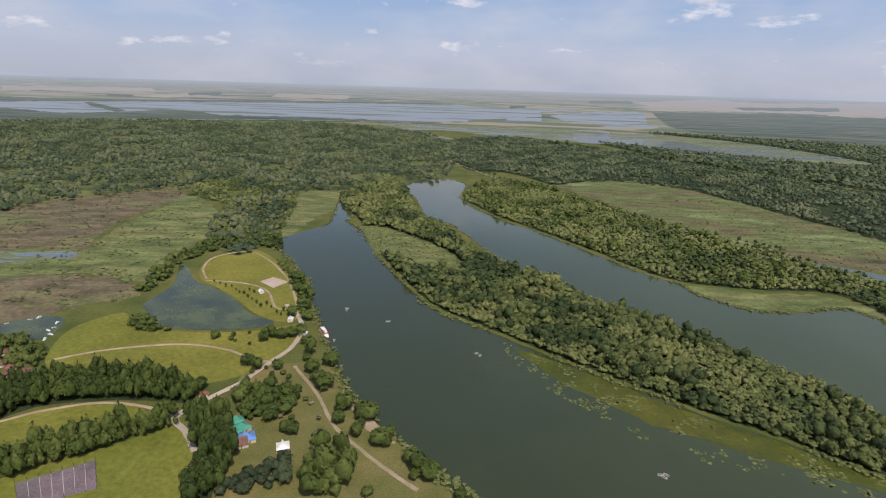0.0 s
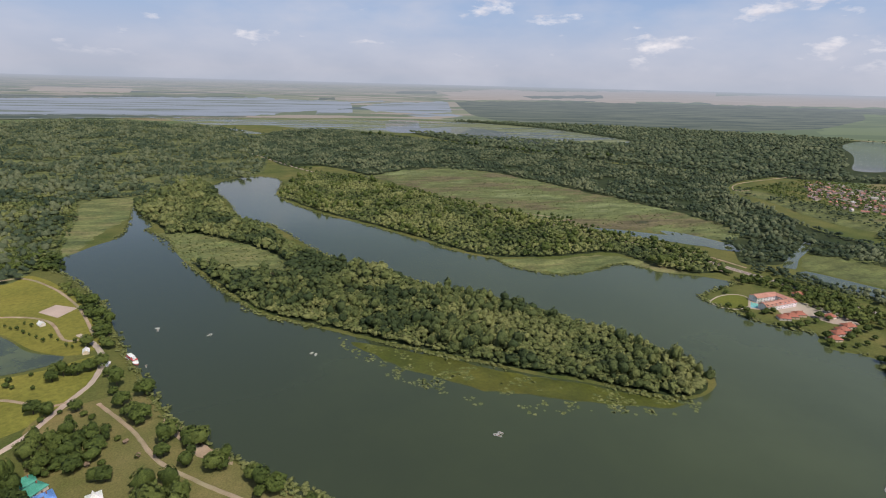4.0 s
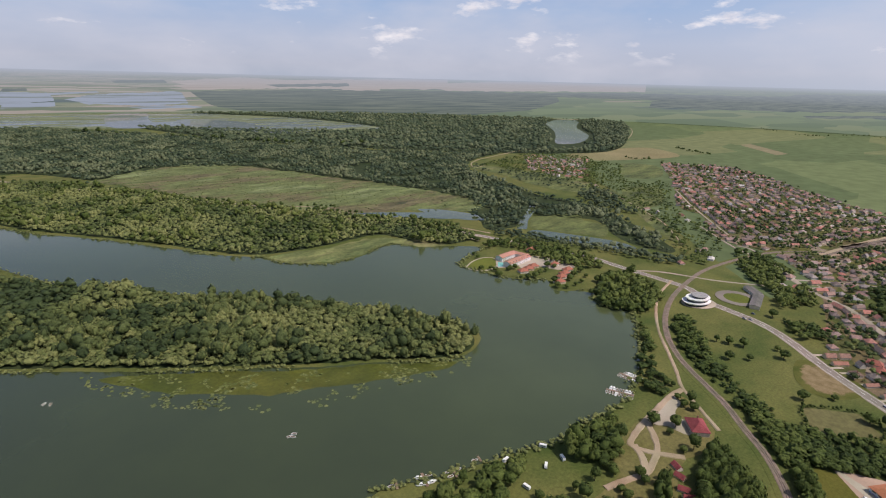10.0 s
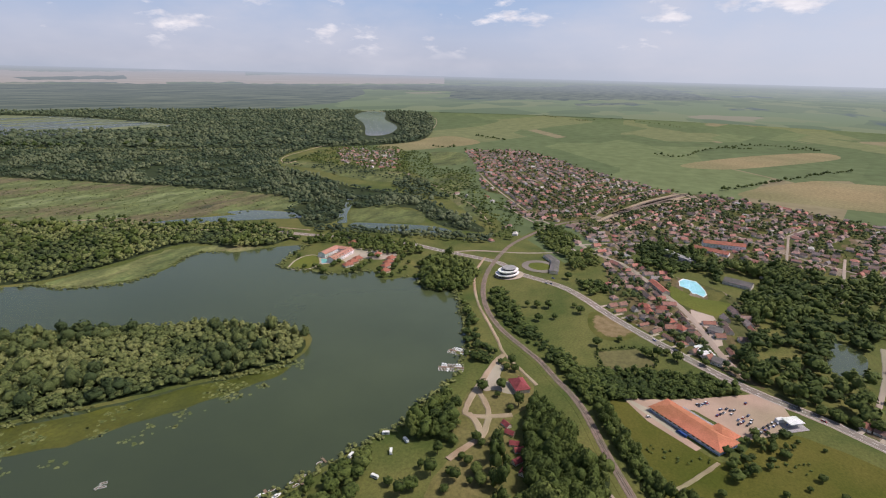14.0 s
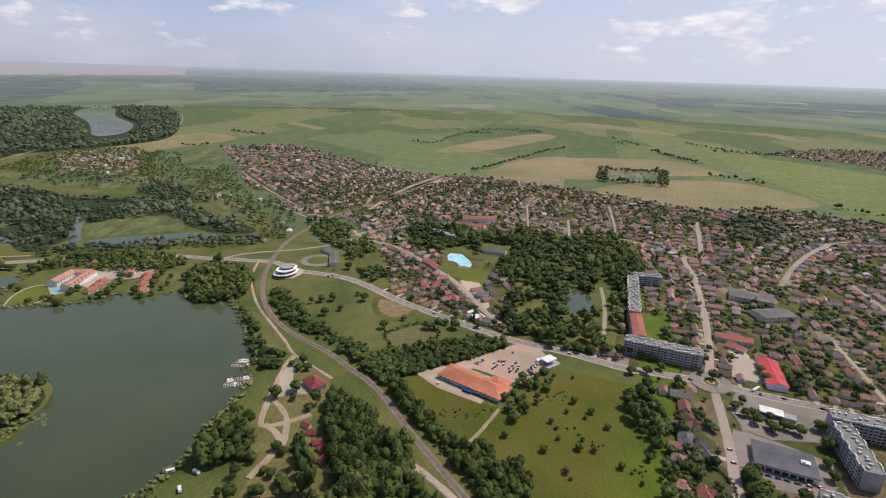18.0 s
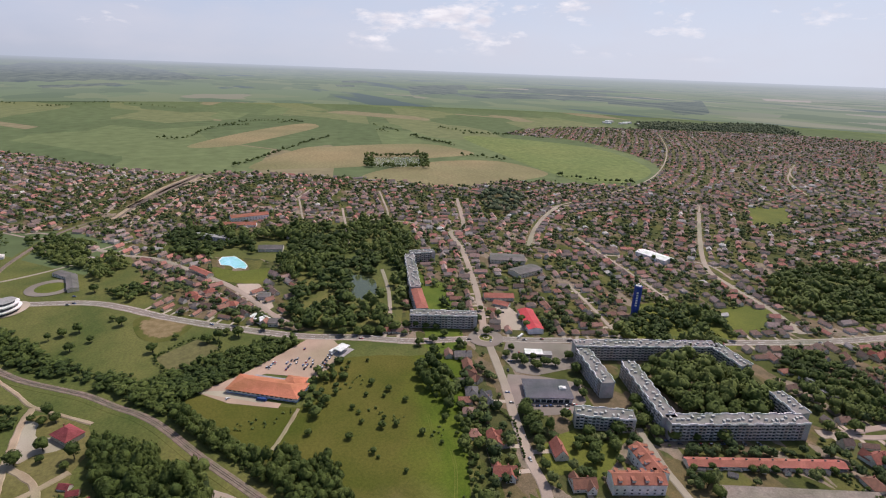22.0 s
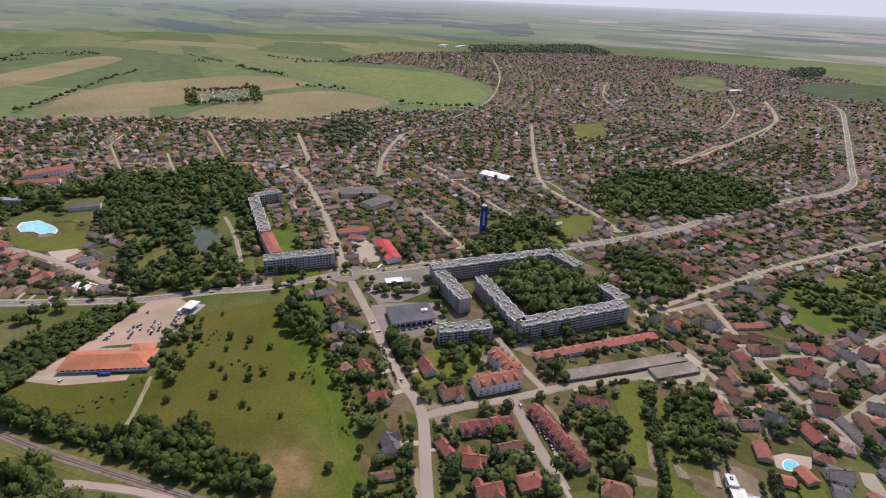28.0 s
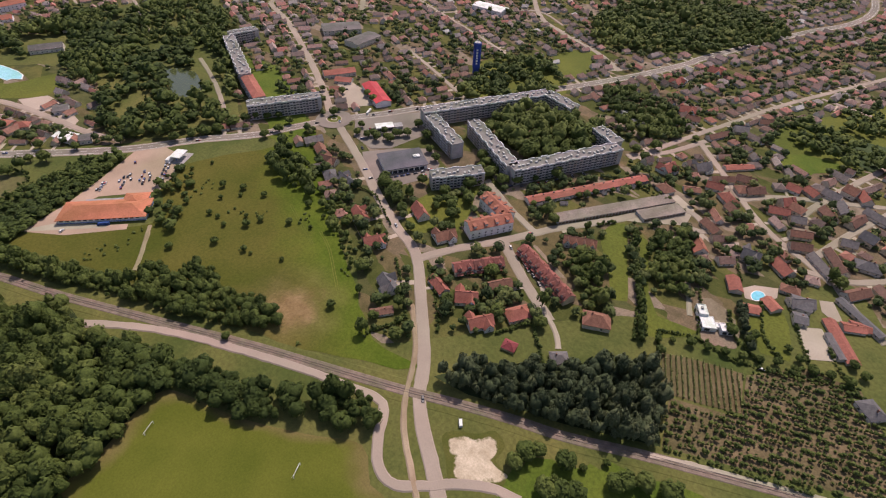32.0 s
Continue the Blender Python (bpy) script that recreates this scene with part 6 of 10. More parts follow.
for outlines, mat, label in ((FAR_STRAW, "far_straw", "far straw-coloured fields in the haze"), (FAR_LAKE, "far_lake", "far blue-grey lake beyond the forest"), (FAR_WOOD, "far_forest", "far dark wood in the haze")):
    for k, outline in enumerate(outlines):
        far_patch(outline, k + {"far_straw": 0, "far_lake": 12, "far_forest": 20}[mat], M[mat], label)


def lay(name, outlines, z, mat, label, rough=0.0, step=12.0, category="ground"):
    for k, outline in enumerate(outlines):
        sheet(name, outline, z + 0.004 * k, mat, label, step, rough)["category"] = category


VALLEY = [(-1300, -600), (0, -700), (150, -250), (500, -150), (760, 150), (1300, 700), (1700, 1350), (1500, 2600), (800, 3600), (-600, 3600), (-2600, 3000), (-2400, 900)]
lay("rough_grass", ([(100, -600), (950, -700), (900, 100), (100, 100)], VALLEY), 0.04, M["grass"], "rough green grassland")
lay("garden_ground", (TOWN,), 0.06, M["plots"], "garden plots with lawns, beds and yards")
WATER_LABEL = "calm olive-green lake water"
M["lily"] = surface("floating_weed", (0.050, 0.060, 0.010), (0.092, 0.100, 0.016), 0.03, 9, rough=0.5)
lay("field", (FIELD_GOLD, FIELD_GOLD_B, FIELD_GOLD_C, FIELD_STRAW), 0.10, surface("ripe_field", (0.175, 0.152, 0.070), (0.235, 0.200, 0.098), 0.006, 20), "straw-coloured ripe grain field")
lay("field", (FIELD_SMALL,), 0.30, surface("mown_field", (0.105, 0.100, 0.036), (0.145, 0.130, 0.054), 0.02, 9), "pale mown field behind a hedge", step=0)
lay("field", (FIELD_GREEN,), 0.14, surface("green_field", (0.115, 0.15, 0.04), (0.145, 0.178, 0.052), 0.006, 8), "bright green crop field")
lay("marsh", (MARSH_NORTH,), 0.21, M["bog"], "olive marsh meadow with sedge", rough=30)
lay("marsh", (MARSH_WEST, MARSH_WEST_B), 0.20, M["marsh"], "brownish marsh meadow with sedge", rough=16, step=8.0)
lay("reed_bed", (REED_WEST, STRIP_REED, ISLE_REED, REED_HEAD), 0.25, M["reed"], "pale green reed bed", rough=9, step=8.0)
lay("marsh", (FEN, DYKE_MEADOW, DYKE_SLOPE, PLOT_A, PLOT_B), 0.22, M["fen"], "green meadow along a dyke", rough=4)
lay("lawn", (LAWN_A, LAWN_B, LAWN_C, LAWN_D), 0.14, M["park_lawn"], "mown bright green park lawn")
lay("park_ground", (OPEN_D, W_TOWER), 0.12, M["lawn"], "lawn between scattered trees", rough=3)
lay("park_ground", (PARK_WOOD, TOWN_WOOD), 0.17, M["grass"], "lawn between park trees", rough=3)
lay("dry_lawn", (CAMP_LAWN,), 0.185, surface("camp_turf", (0.10, 0.098, 0.026), (0.16, 0.138, 0.052), 0.03, 10), "dry lawn of a lakeside camp", rough=3)
lay("paving", (PAVED_SQUARE,), 0.38, M["paving"], "pale paved square in the park", step=0)
lay("marsh", (MARSH_POOL,), 0.27, M["wetland"], "shallow pool in the marsh", rough=5)


def playing_field():
    """Turf that is worn bare towards its tree-lined margin."""
    s = Shader("pitch_turf", 0.95, 0.0, 0.1)
    green = s.ramp(s.noise(0.03, 5.0), [(0.3, (0.082, 0.098, 0.013)), (0.7, (0.118, 0.126, 0.020))])
    bare = s.ramp(s.noise(0.05, 5.0), [(0.3, (0.118, 0.100, 0.030)), (0.7, (0.175, 0.138, 0.055))])
    wear = s.math("ADD", s.attr("wear"), s.math("MULTIPLY", s.math("SUBTRACT", s.noise(0.045, 5.0, 0.6), 0.5), 0.9))
    grain = s.ramp(s.noise(0.9, 4.0, 0.7), [(0.3, (0.84, 0.84, 0.84)), (0.7, (1.14, 1.14, 1.14))])
    s.color(s.mix(1.0, s.mix(s.ramp(wear, [(0.38, (0.0, 0.0, 0.0)), (0.95, (1.0, 1.0, 1.0))]), green, bare), grain, "MULTIPLY"))
    out = curve_points(PITCH, 6.0)
    n, mid = len(out), sum(out, Vector()) / len(out)
    rings = [[mid + (v - mid) * k for v in out] for k in (1.0, 0.86, 0.72)]
    ob = mesh_ob("playing_field", [(v.x, v.y, 0.15) for ring in rings for v in ring] + [(mid.x, mid.y, 0.15)],
                 [(n * r + k, n * r + (k + 1) % n, n * r + n + (k + 1) % n, n * r + n + k) for r in (0, 1) for k in range(n)] + [(2 * n + k, 2 * n + (k + 1) % n, 3 * n) for k in range(n)], s.mat)
    ob.data.attributes.new("wear", "FLOAT", "POINT").data.foreach_set("value", np.repeat([1.0, 0.55, 0.0], n).tolist() + [0.0])
    tagged(ob, "green turf of a playing field worn brown at its edges", "ground", kind="structure")


playing_field()


def worn_patch(outline, z, dark, light, label):
    """Soil showing through grass, more so towards the middle of the patch."""
    s = Shader("worn_ground", 0.95, 0.0, 0.1)
    grass = s.ramp(s.noise(0.05, 5.0), [(0.3, (0.062, 0.076, 0.016)), (0.7, (0.122, 0.114, 0.032))])
    soil = s.ramp(s.noise(0.12, 6.0, 0.6), [(0.3, dark), (0.7, light)])
    wear = s.math("ADD", s.attr("wear"), s.math("MULTIPLY", s.math("SUBTRACT", s.noise(0.13, 6.0, 0.65), 0.5), 1.5))
    grain = s.ramp(s.noise(0.9, 4.0, 0.7), [(0.3, (0.82, 0.82, 0.82)), (0.7, (1.14, 1.14, 1.14))])
    s.color(s.mix(1.0, s.mix(s.ramp(wear, [(0.36, (0.0, 0.0, 0.0)), (0.56, (1.0, 1.0, 1.0))]), grass, soil), grain, "MULTIPLY"))
    s.bump(s.noise(0.7, 3.0), 0.2, 0.1)
    out = curve_points(outline, 2.0)
    n, mid = len(out), sum(out, Vector()) / len(out)
    verts = [(*(mid + (v - mid) * k).to_tuple()[:2], z) for k in (1.25, 0.95, 0.6) for v in out] + [(mid.x, mid.y, z)]
    faces = [(n * r + k, n * r + (k + 1) % n, n * r + n + (k + 1) % n, n * r + n + k) for r in (0, 1) for k in range(n)] + [(2 * n + k, 2 * n + (k + 1) % n, 3 * n) for k in range(n)]
    ob = mesh_ob("bare_ground", verts, faces, s.mat)
    ob.data.attributes.new("wear", "FLOAT", "POINT").data.foreach_set("value", np.repeat([-0.4, 0.45, 0.9], n).tolist() + [1.0])
    tagged(ob, label, "ground", kind="structure")


lay("lawn", (GARDEN_STRIP, GARDEN_STRIP_B, GREEN_D, GREEN_E, YARD_GRASS, POOL_LAWN, ROUND_LAWN, GREEN_C, LAWN_NEAR), 0.15, M["lawn"], "mown yellow-green lawn")
def make_meadow():
    """Rough grass: lush along the gardens' edge, olive in the middle, trodden to bare soil round one spot."""
    s = Shader("dry_meadow", 0.95, 0.0, 0.1)
    olive = s.ramp(s.noise(0.013, 5.0), [(0.3, (0.060, 0.074, 0.011)), (0.7, (0.118, 0.104, 0.024))])
    lush = s.ramp(s.noise(0.03, 5.0), [(0.3, (0.056, 0.094, 0.009)), (0.7, (0.104, 0.130, 0.018))])
    soil = s.ramp(s.noise(0.06, 6.0), [(0.3, (0.165, 0.105, 0.045)), (0.7, (0.27, 0.185, 0.095))])
    ripple = s.math("SUBTRACT", s.noise(0.028, 6.0, 0.65), 0.5)
    split = s.nt.nodes.new("ShaderNodeSeparateXYZ")
    s.link(s.pos, split.inputs[0])
    inward = s.math("ADD", s.math("MULTIPLY", s.math("ADD", split.outputs[0], -300.0), 0.35), s.math("MULTIPLY", s.math("ADD", split.outputs[1], 153.0), 0.94))
    edge = s.math("ADD", s.math("DIVIDE", inward, 60.0), ripple)
    span = s.nt.nodes.new("ShaderNodeVectorMath")
    span.operation = "DISTANCE"
    s.link(s.pos, span.inputs[0])
    span.inputs[1].default_value = (240.0, -89.0, 0.0)
    worn = s.math("ADD", s.math("DIVIDE", span.outputs["Value"], 46.0), s.math("MULTIPLY", ripple, 1.3))
    grass = s.mix(s.ramp(edge, [(0.15, (0.0, 0.0, 0.0)), (0.75, (1.0, 1.0, 1.0))]), lush, olive)
    cover = s.mix(s.ramp(worn, [(0.12, (1.0, 1.0, 1.0)), (0.36, (0.45, 0.45, 0.45)), (0.42, (0.3, 0.3, 0.3)), (1.3, (0.0, 0.0, 0.0))]), grass, soil)
    grain = s.ramp(s.noise(0.45, 4.0, 0.75), [(0.3, (0.74, 0.76, 0.74)), (0.7, (1.22, 1.20, 1.22))])
    s.color(s.mix(1.0, cover, grain, "MULTIPLY"))
    s.bump(s.noise(0.8, 3.0), 0.3, 0.15)
    return s.mat


M["meadow"] = make_meadow()
lay("meadow", (MEADOW,), 0.20, M["meadow"], "dry green meadow with bare patches", rough=4)
lay("bare_ground", (BEACH,), 0.26, M["sand"], "trodden bare sandy ground", rough=5, step=3.0)
worn_patch(SAND_PATCH, 0.26, (0.37, 0.295, 0.20), (0.60, 0.505, 0.38), "pale sand spilled on grass beside a road")
worn_patch(BARE_PATCH_B, 0.262, (0.150, 0.112, 0.052), (0.255, 0.190, 0.105), "bare dry soil worn into a meadow")
worn_patch(ROADSIDE_SAND, 0.268, (0.150, 0.112, 0.052), (0.255, 0.190, 0.105), "bare dry soil beside a road")
for k, line in enumerate(WHEEL_TRACKS):
    for side in (-0.9, 0.9):
        ribbon("wheel_track", [(x, y + side) for x, y in line], 0.35, 0.245 + 0.003 * k, M["lawn"], "faint wheel track pressed into a meadow")
lay("lawn", (GREEN_EDGE, GARDEN_GREEN, FRONT_LUSH), 0.255, surface("lush_grass", (0.058, 0.100, 0.009), (0.108, 0.136, 0.018), 0.03, 18), "lush green grass at the edge of a meadow", rough=7, step=4.0)
lay("field", (GARDEN_FIELD, TOWN_GREEN_B), 0.262, surface("bean_field", (0.034, 0.056, 0.020), (0.060, 0.088, 0.030), 0.02, 12), "dark green planted field")
lay("lawn", (TOWN_GREEN,), 0.268, M["fen"], "open green among the houses", rough=6)
lay("bare_ground", (CAMP_LOT,), 0.31, M["paving"], "pale sandy yard of a lakeside inn", rough=2, step=3.0)
lay("wetland", (WETLAND,), 0.08, M["wetland"], "far wetland of reed strips and shallow water")
lay("dry_lawn", (DRY_LAWN,), 0.18, surface("dry_turf", (0.095, 0.106, 0.028), (0.172, 0.148, 0.056), 0.03, 22), "sun-dried lawn along the lake shore", rough=3)
# Floor sheets coloured dark to stand for the canopy's shade.
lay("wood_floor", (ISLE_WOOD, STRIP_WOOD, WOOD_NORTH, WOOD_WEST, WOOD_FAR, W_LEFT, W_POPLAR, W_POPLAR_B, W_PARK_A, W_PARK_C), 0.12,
    M["canopy_shade"], "floor of a wood with the canopy's shade painted in", rough=3)
lay("water", (LAKE,), 0.30, M["water"], WATER_LABEL, rough=1.5, category="lake")
lay("water", (LAGOON_BEND, LAGOON_A, LAGOON_B), 0.34, M["river"], "pale blue-grey oxbow water in a forest", category="pond")
lay("water", (POND, MARINA_WEST), 0.345, M["weedy"], "shallow pond with mats of green weed", category="pond")
lay("water", (MARSH_CANAL, CREEK, CANAL, DYKE_CANAL), 0.34, M["water"], "still backwater among reeds", category="pond")
lay("floating_weed", (LILY_BAND,), 0.325, M["lily"], "green floating weed off the island", rough=5, category="water plants")
lay("paving", (YARD_A, YARD_B, YARD_C, YARD_D, GARAGE_YARD, MARKET_YARD, COURT_LOT, POOL_YARD, POOL_TERRACE), 0.30, M["paving"], "pale pinkish paved yard", step=0)
lay("paving", (MARKET_LOT,), 0.30, surface("brick_paving", (0.315, 0.228, 0.165), (0.41, 0.305, 0.225), 0.03, 40, bump=0.1, grit=0.4), "pinkish brick-paved car park", step=0)
lay("bare_ground", (VILLA_YARD,), 0.29, surface("yard_soil", (0.17, 0.125, 0.085), (0.26, 0.20, 0.145), 0.08, 12), "bare brown soil round a new house", rough=3, step=2.0)
lay("paving", (STORE_LOT, STORE_LOT_B), 0.30, M["asphalt"], "grey asphalt car park", step=0)
lay("garden_soil", (VINEYARD, ORCHARD), 0.22, surface("garden_soil", (0.090, 0.072, 0.032), (0.180, 0.134, 0.074), 0.05, 14), "brown tilled soil of a fruit garden", step=0)
M["line_paint"] = surface("line_paint", (0.5, 0.5, 0.48), (0.75, 0.75, 0.72), 0.4, 8)
for k, line in enumerate((ROAD_MAIN_B, ROAD_MAIN, STREET_A, STREET_C, STREET_H, STREET_I, STREET_J, STREET_M, SIDE_ROAD_B)):
    ribbon("pavement", line, 12.0 if k < 2 else 7.0, 0.352 + 0.004 * k, M["street"], "pale dusty pavement along a street", worn=0.6)
for line, w in ((ROAD_MAIN, 9.5), (ROAD_MAIN_B, 9.5)):
    road = ribbon("road", line, w, 0.40, M["asphalt"], "grey asphalt main road")
    vs, fs = [], []
    pts = curve_points(line, 4.0, False)
    for off, skip in ((0.0, 2), (-4.3, 1), (4.3, 1)):
        for i in range(0, len(pts) - 1, skip):
            d = (pts[i + 1] - pts[i]).normalized()
            s = Vector((-d.y, d.x, 0))
            n = len(vs)
            vs += [(q + s * (off + e)).to_tuple()[:2] + (0.404,) for q, e in ((pts[i], -0.16), (pts[i + 1], -0.16), (pts[i + 1], 0.16), (pts[i], 0.16))]
            fs.append((n, n + 1, n + 2, n + 3))
    mesh_ob("road_marking", vs, fs, M["line_paint"], road, "white painted road lines")
for k, line in enumerate((STREET_RBT, STREET_A, STREET_B, STREET_C, STREET_D, STREET_E, STREET_F, STREET_G, STREET_H, STREET_I, STREET_J, STREET_K,
                          STREET_M, STREET_N, STREET_O, STREET_P, STREET_Q, STREET_R, STREET_S, STREET_T, STREET_U, STREET_V, STREET_W, STREET_X, STREET_Y, SIDE_ROAD, SIDE_ROAD_B, PARK_WALK, STREET_AA, STREET_AB, STREET_AC, STREET_AD, STREET_AE, STREET_AF, STREET_AG, STREET_AH, STREET_AI, STREET_AJ, STREET_AK, STREET_AL, STREET_AM, STREET_AN, STREET_AO)):
    ribbon("street", line, 7.2 if line is STREET_RBT else 5.2 if min(math.hypot(*q) for q in line) < 480 else 4.0 if min(math.hypot(*q) for q in line) < 750 else 3.0, 0.45 + 0.004 * k, M["street"], "pale worn asphalt street", worn=0.45)
for k, line in enumerate((RAIL_ROAD, TURN_ROAD, PARK_ROAD, RAIL_SIDE, DRIVE_A, DRIVE_B, DRIVE_C)):
    ribbon("lane", line, 4.2 if line is PARK_ROAD else 4.6 if k < 3 else 2.4, 0.60 + 0.004 * k, M["street"] if k < 2 else M["paving"], "pale dusty lane", worn=0.7)
for k, line in enumerate((FOOT_PATH, PARK_ROAD_B, PARK_PATH, PARK_PATH_B, OVAL_PATH, OVAL_PATH_B, MARKET_PATH, RAIL_PATH, DYKE, DYKE_B, DYKE_C, DYKE_D)):
    ribbon("path", line, 2.2, 0.65 + 0.004 * k, M["sand"], "pale trodden path", worn=0.5)

ribbon("road", NORTH_ROAD, 5.0, 0.42, M["street"], "pale road along a tree-lined dyke")
for k, line in enumerate((CAMP_PATH, CAMP_PATH_B, CAMP_PATH_C)):
    ribbon("path", line, 4.2, 0.70 + 0.004 * k, M["sand"], "broad sandy path through the camp", worn=0.8)


def rails(line, label):
    """Ballast with two steel rails on it; the sleepers lie between."""
    bed = ribbon("railway_bed", line, 6.0, 0.50, M["ballast"], label)
    pts = curve_points(line, 8.0, False)
    steel = Shader("worn_steel", 0.65, 0.2, 0.3).color((0.20, 0.16, 0.14)).mat
    for off in (-0.75, 0.75):
        vs, fs = [], []
        for i, p in enumerate(pts):
            d = (pts[min(i + 1, len(pts) - 1)] - pts[max(i - 1, 0)]).normalized()
            q = p + Vector((-d.y, d.x, 0)) * off
            s = Vector((-d.y, d.x, 0)) * 0.09
            vs += [(q + s).to_tuple()[:2] + (0.5,), (q + s).to_tuple()[:2] + (0.8,), (q - s).to_tuple()[:2] + (0.8,), (q - s).to_tuple()[:2] + (0.5,)]
        for i in range(len(pts) - 1):
            a, b = 4 * i, 4 * i + 4
            fs += [(a + k, a + k + 1, b + k + 1, b + k) for k in range(3)]
        mesh_ob("rail", vs, fs, steel, bed, "rusty steel rail")


rails(RAIL, "single railway track on brown ballast")
rails(RAIL_B, "railway track running through the town")

# ---- woods ----
def corridor(line, width):
    """The strip along a line that is kept clear of trees."""
    p = curve_points(line, 15.0, False)
    n = len(p)
    side = [Vector((-(p[min(i + 1, n - 1)] - p[max(i - 1, 0)]).y, (p[min(i + 1, n - 1)] - p[max(i - 1, 0)]).x, 0)).normalized() * width / 2 for i in range(n)]
    return [((q + s).x, (q + s).y) for q, s in zip(p, side)] + [((q - s).x, (q - s).y) for q, s in zip(p[::-1], side[::-1])]


RAIL_CLEAR = corridor(RAIL, 17.0)
RAIL_NARROW = corridor(RAIL, 11.0)
yard_mid = Vector((sum(q[0] for q in W_FIELD), sum(q[1] for q in W_FIELD))) / len(W_FIELD)
FIELD_YARD = [tuple(yard_mid + (Vector(q) - yard_mid) * 0.74) for q in W_FIELD]
sheet("graveyard", FIELD_YARD, 0.28, M["fen"], "grassy graveyard inside a square of trees", 0)["category"] = "ground"
ribbon("verge", RAIL, 15.0, 0.235, M["grass"], "grassy verge along the railway")
ribbon("verge", RAIL_B, 22.0, 0.34, M["sand"], "bare ground along the railway")
CROWNS_WIDE = [leafy_crown(RNG, 3, 2, t, 0.4, 0) for t in (0.9, 1.05, 1.0)]
CROWNS_SMALL = [leafy_crown(RNG, 3, 0, t, 0.3, 0) for t in (0.95, 1.05, 1.1, 1.2)]
ISLE_FAR = [(-700, 690), (700, 690), (700, 2200), (-700, 2200)]
ISLE_NEAR = [(-700, 690), (700, 690), (700, -200), (-700, -200)]
wood("island_wood", ISLE_WOOD, 9.5, 6.4, CROWNS_MID, M["willow"], "willows and poplars on the narrow far end of an island", holes=(ISLE_REED, ISLE_NEAR), tall=1.0, tint=(0.0, 0.95))
wood("island_wood", ISLE_WOOD, 5.6, 3.9, CROWNS_MID, M["willow"], "low yellow-green willows crowding a long island", holes=(ISLE_REED, ISLE_FAR), tall=0.95, tint=(0.4, 1.1), glade=0.45)
wood("island_wood", ISLE_WOOD, 9.5, 5.2, CROWNS_NEAR, M["willow"], "taller grey-green poplars among the island's willows", holes=(ISLE_REED, ISLE_FAR), tall=1.3, tint=(-0.1, 0.6), clear=1.0)
wood("bank_wood", STRIP_WOOD, 7.6, 4.9, CROWNS_FAR, M["willow"], "dense low willow wood on a bank between waters", tall=0.85, tint=(0.3, 1.0))
wood("bank_wood", STRIP_WOOD, 17.0, 6.0, CROWNS_MID, M["leaf"], "taller trees in a willow wood", tall=1.1, tint=(0.1, 0.9), clear=1.0)
wood("west_wood", W_WEST, 8.5, 5.0, CROWNS_FAR, M["willow"], "willow wood at the head of the lake", tall=0.9, tint=(0.0, 0.9), clear=0.62)
wood("north_wood", WOOD_NORTH, 11.0, 6.6, CROWNS_SMALL, M["forest"], "wide dark-green floodplain forest", holes=(MARSH_NORTH, BEND_CLEAR), tall=0.8, tint=(0.0, 1.0), clear=0.74)
wood("far_wood", WOOD_FAR, 23.0, 12.5, CROWNS_SMALL, M["forest"], "distant dark-green forest", holes=(BEND_CLEAR,), tall=0.6)
wood("west_wood", WOOD_WEST, 15.0, 8.8, CROWNS_SMALL, M["forest"], "wide dark-green floodplain forest", tall=0.85, tint=(0.0, 1.0), clear=0.80, glade=0.62)
lay("wood_glade", (WOOD_WEST,), 0.16, M["fen"], "green glades between floodplain woods", rough=3)
wood("park_wood", PARK_WOOD, 10.5, 6.3, CROWNS_MID, M["leaf"], "old park trees in the town", holes=(POOL_LAWN, POOL_CLEAR, MANSION_CLEAR, [(627 + (x - 627) * 1.3, -166 + (y + 166) * 1.3) for x, y in WATER_POND], corridor(PARK_WALK, 17.0)), clear=0.74, tint=(-0.05, 0.8))
wood("town_wood", TOWN_WOOD, 11.0, 6.5, CROWNS_MID, M["leaf"], "dense grove among the houses", tint=(0.25, 0.85))
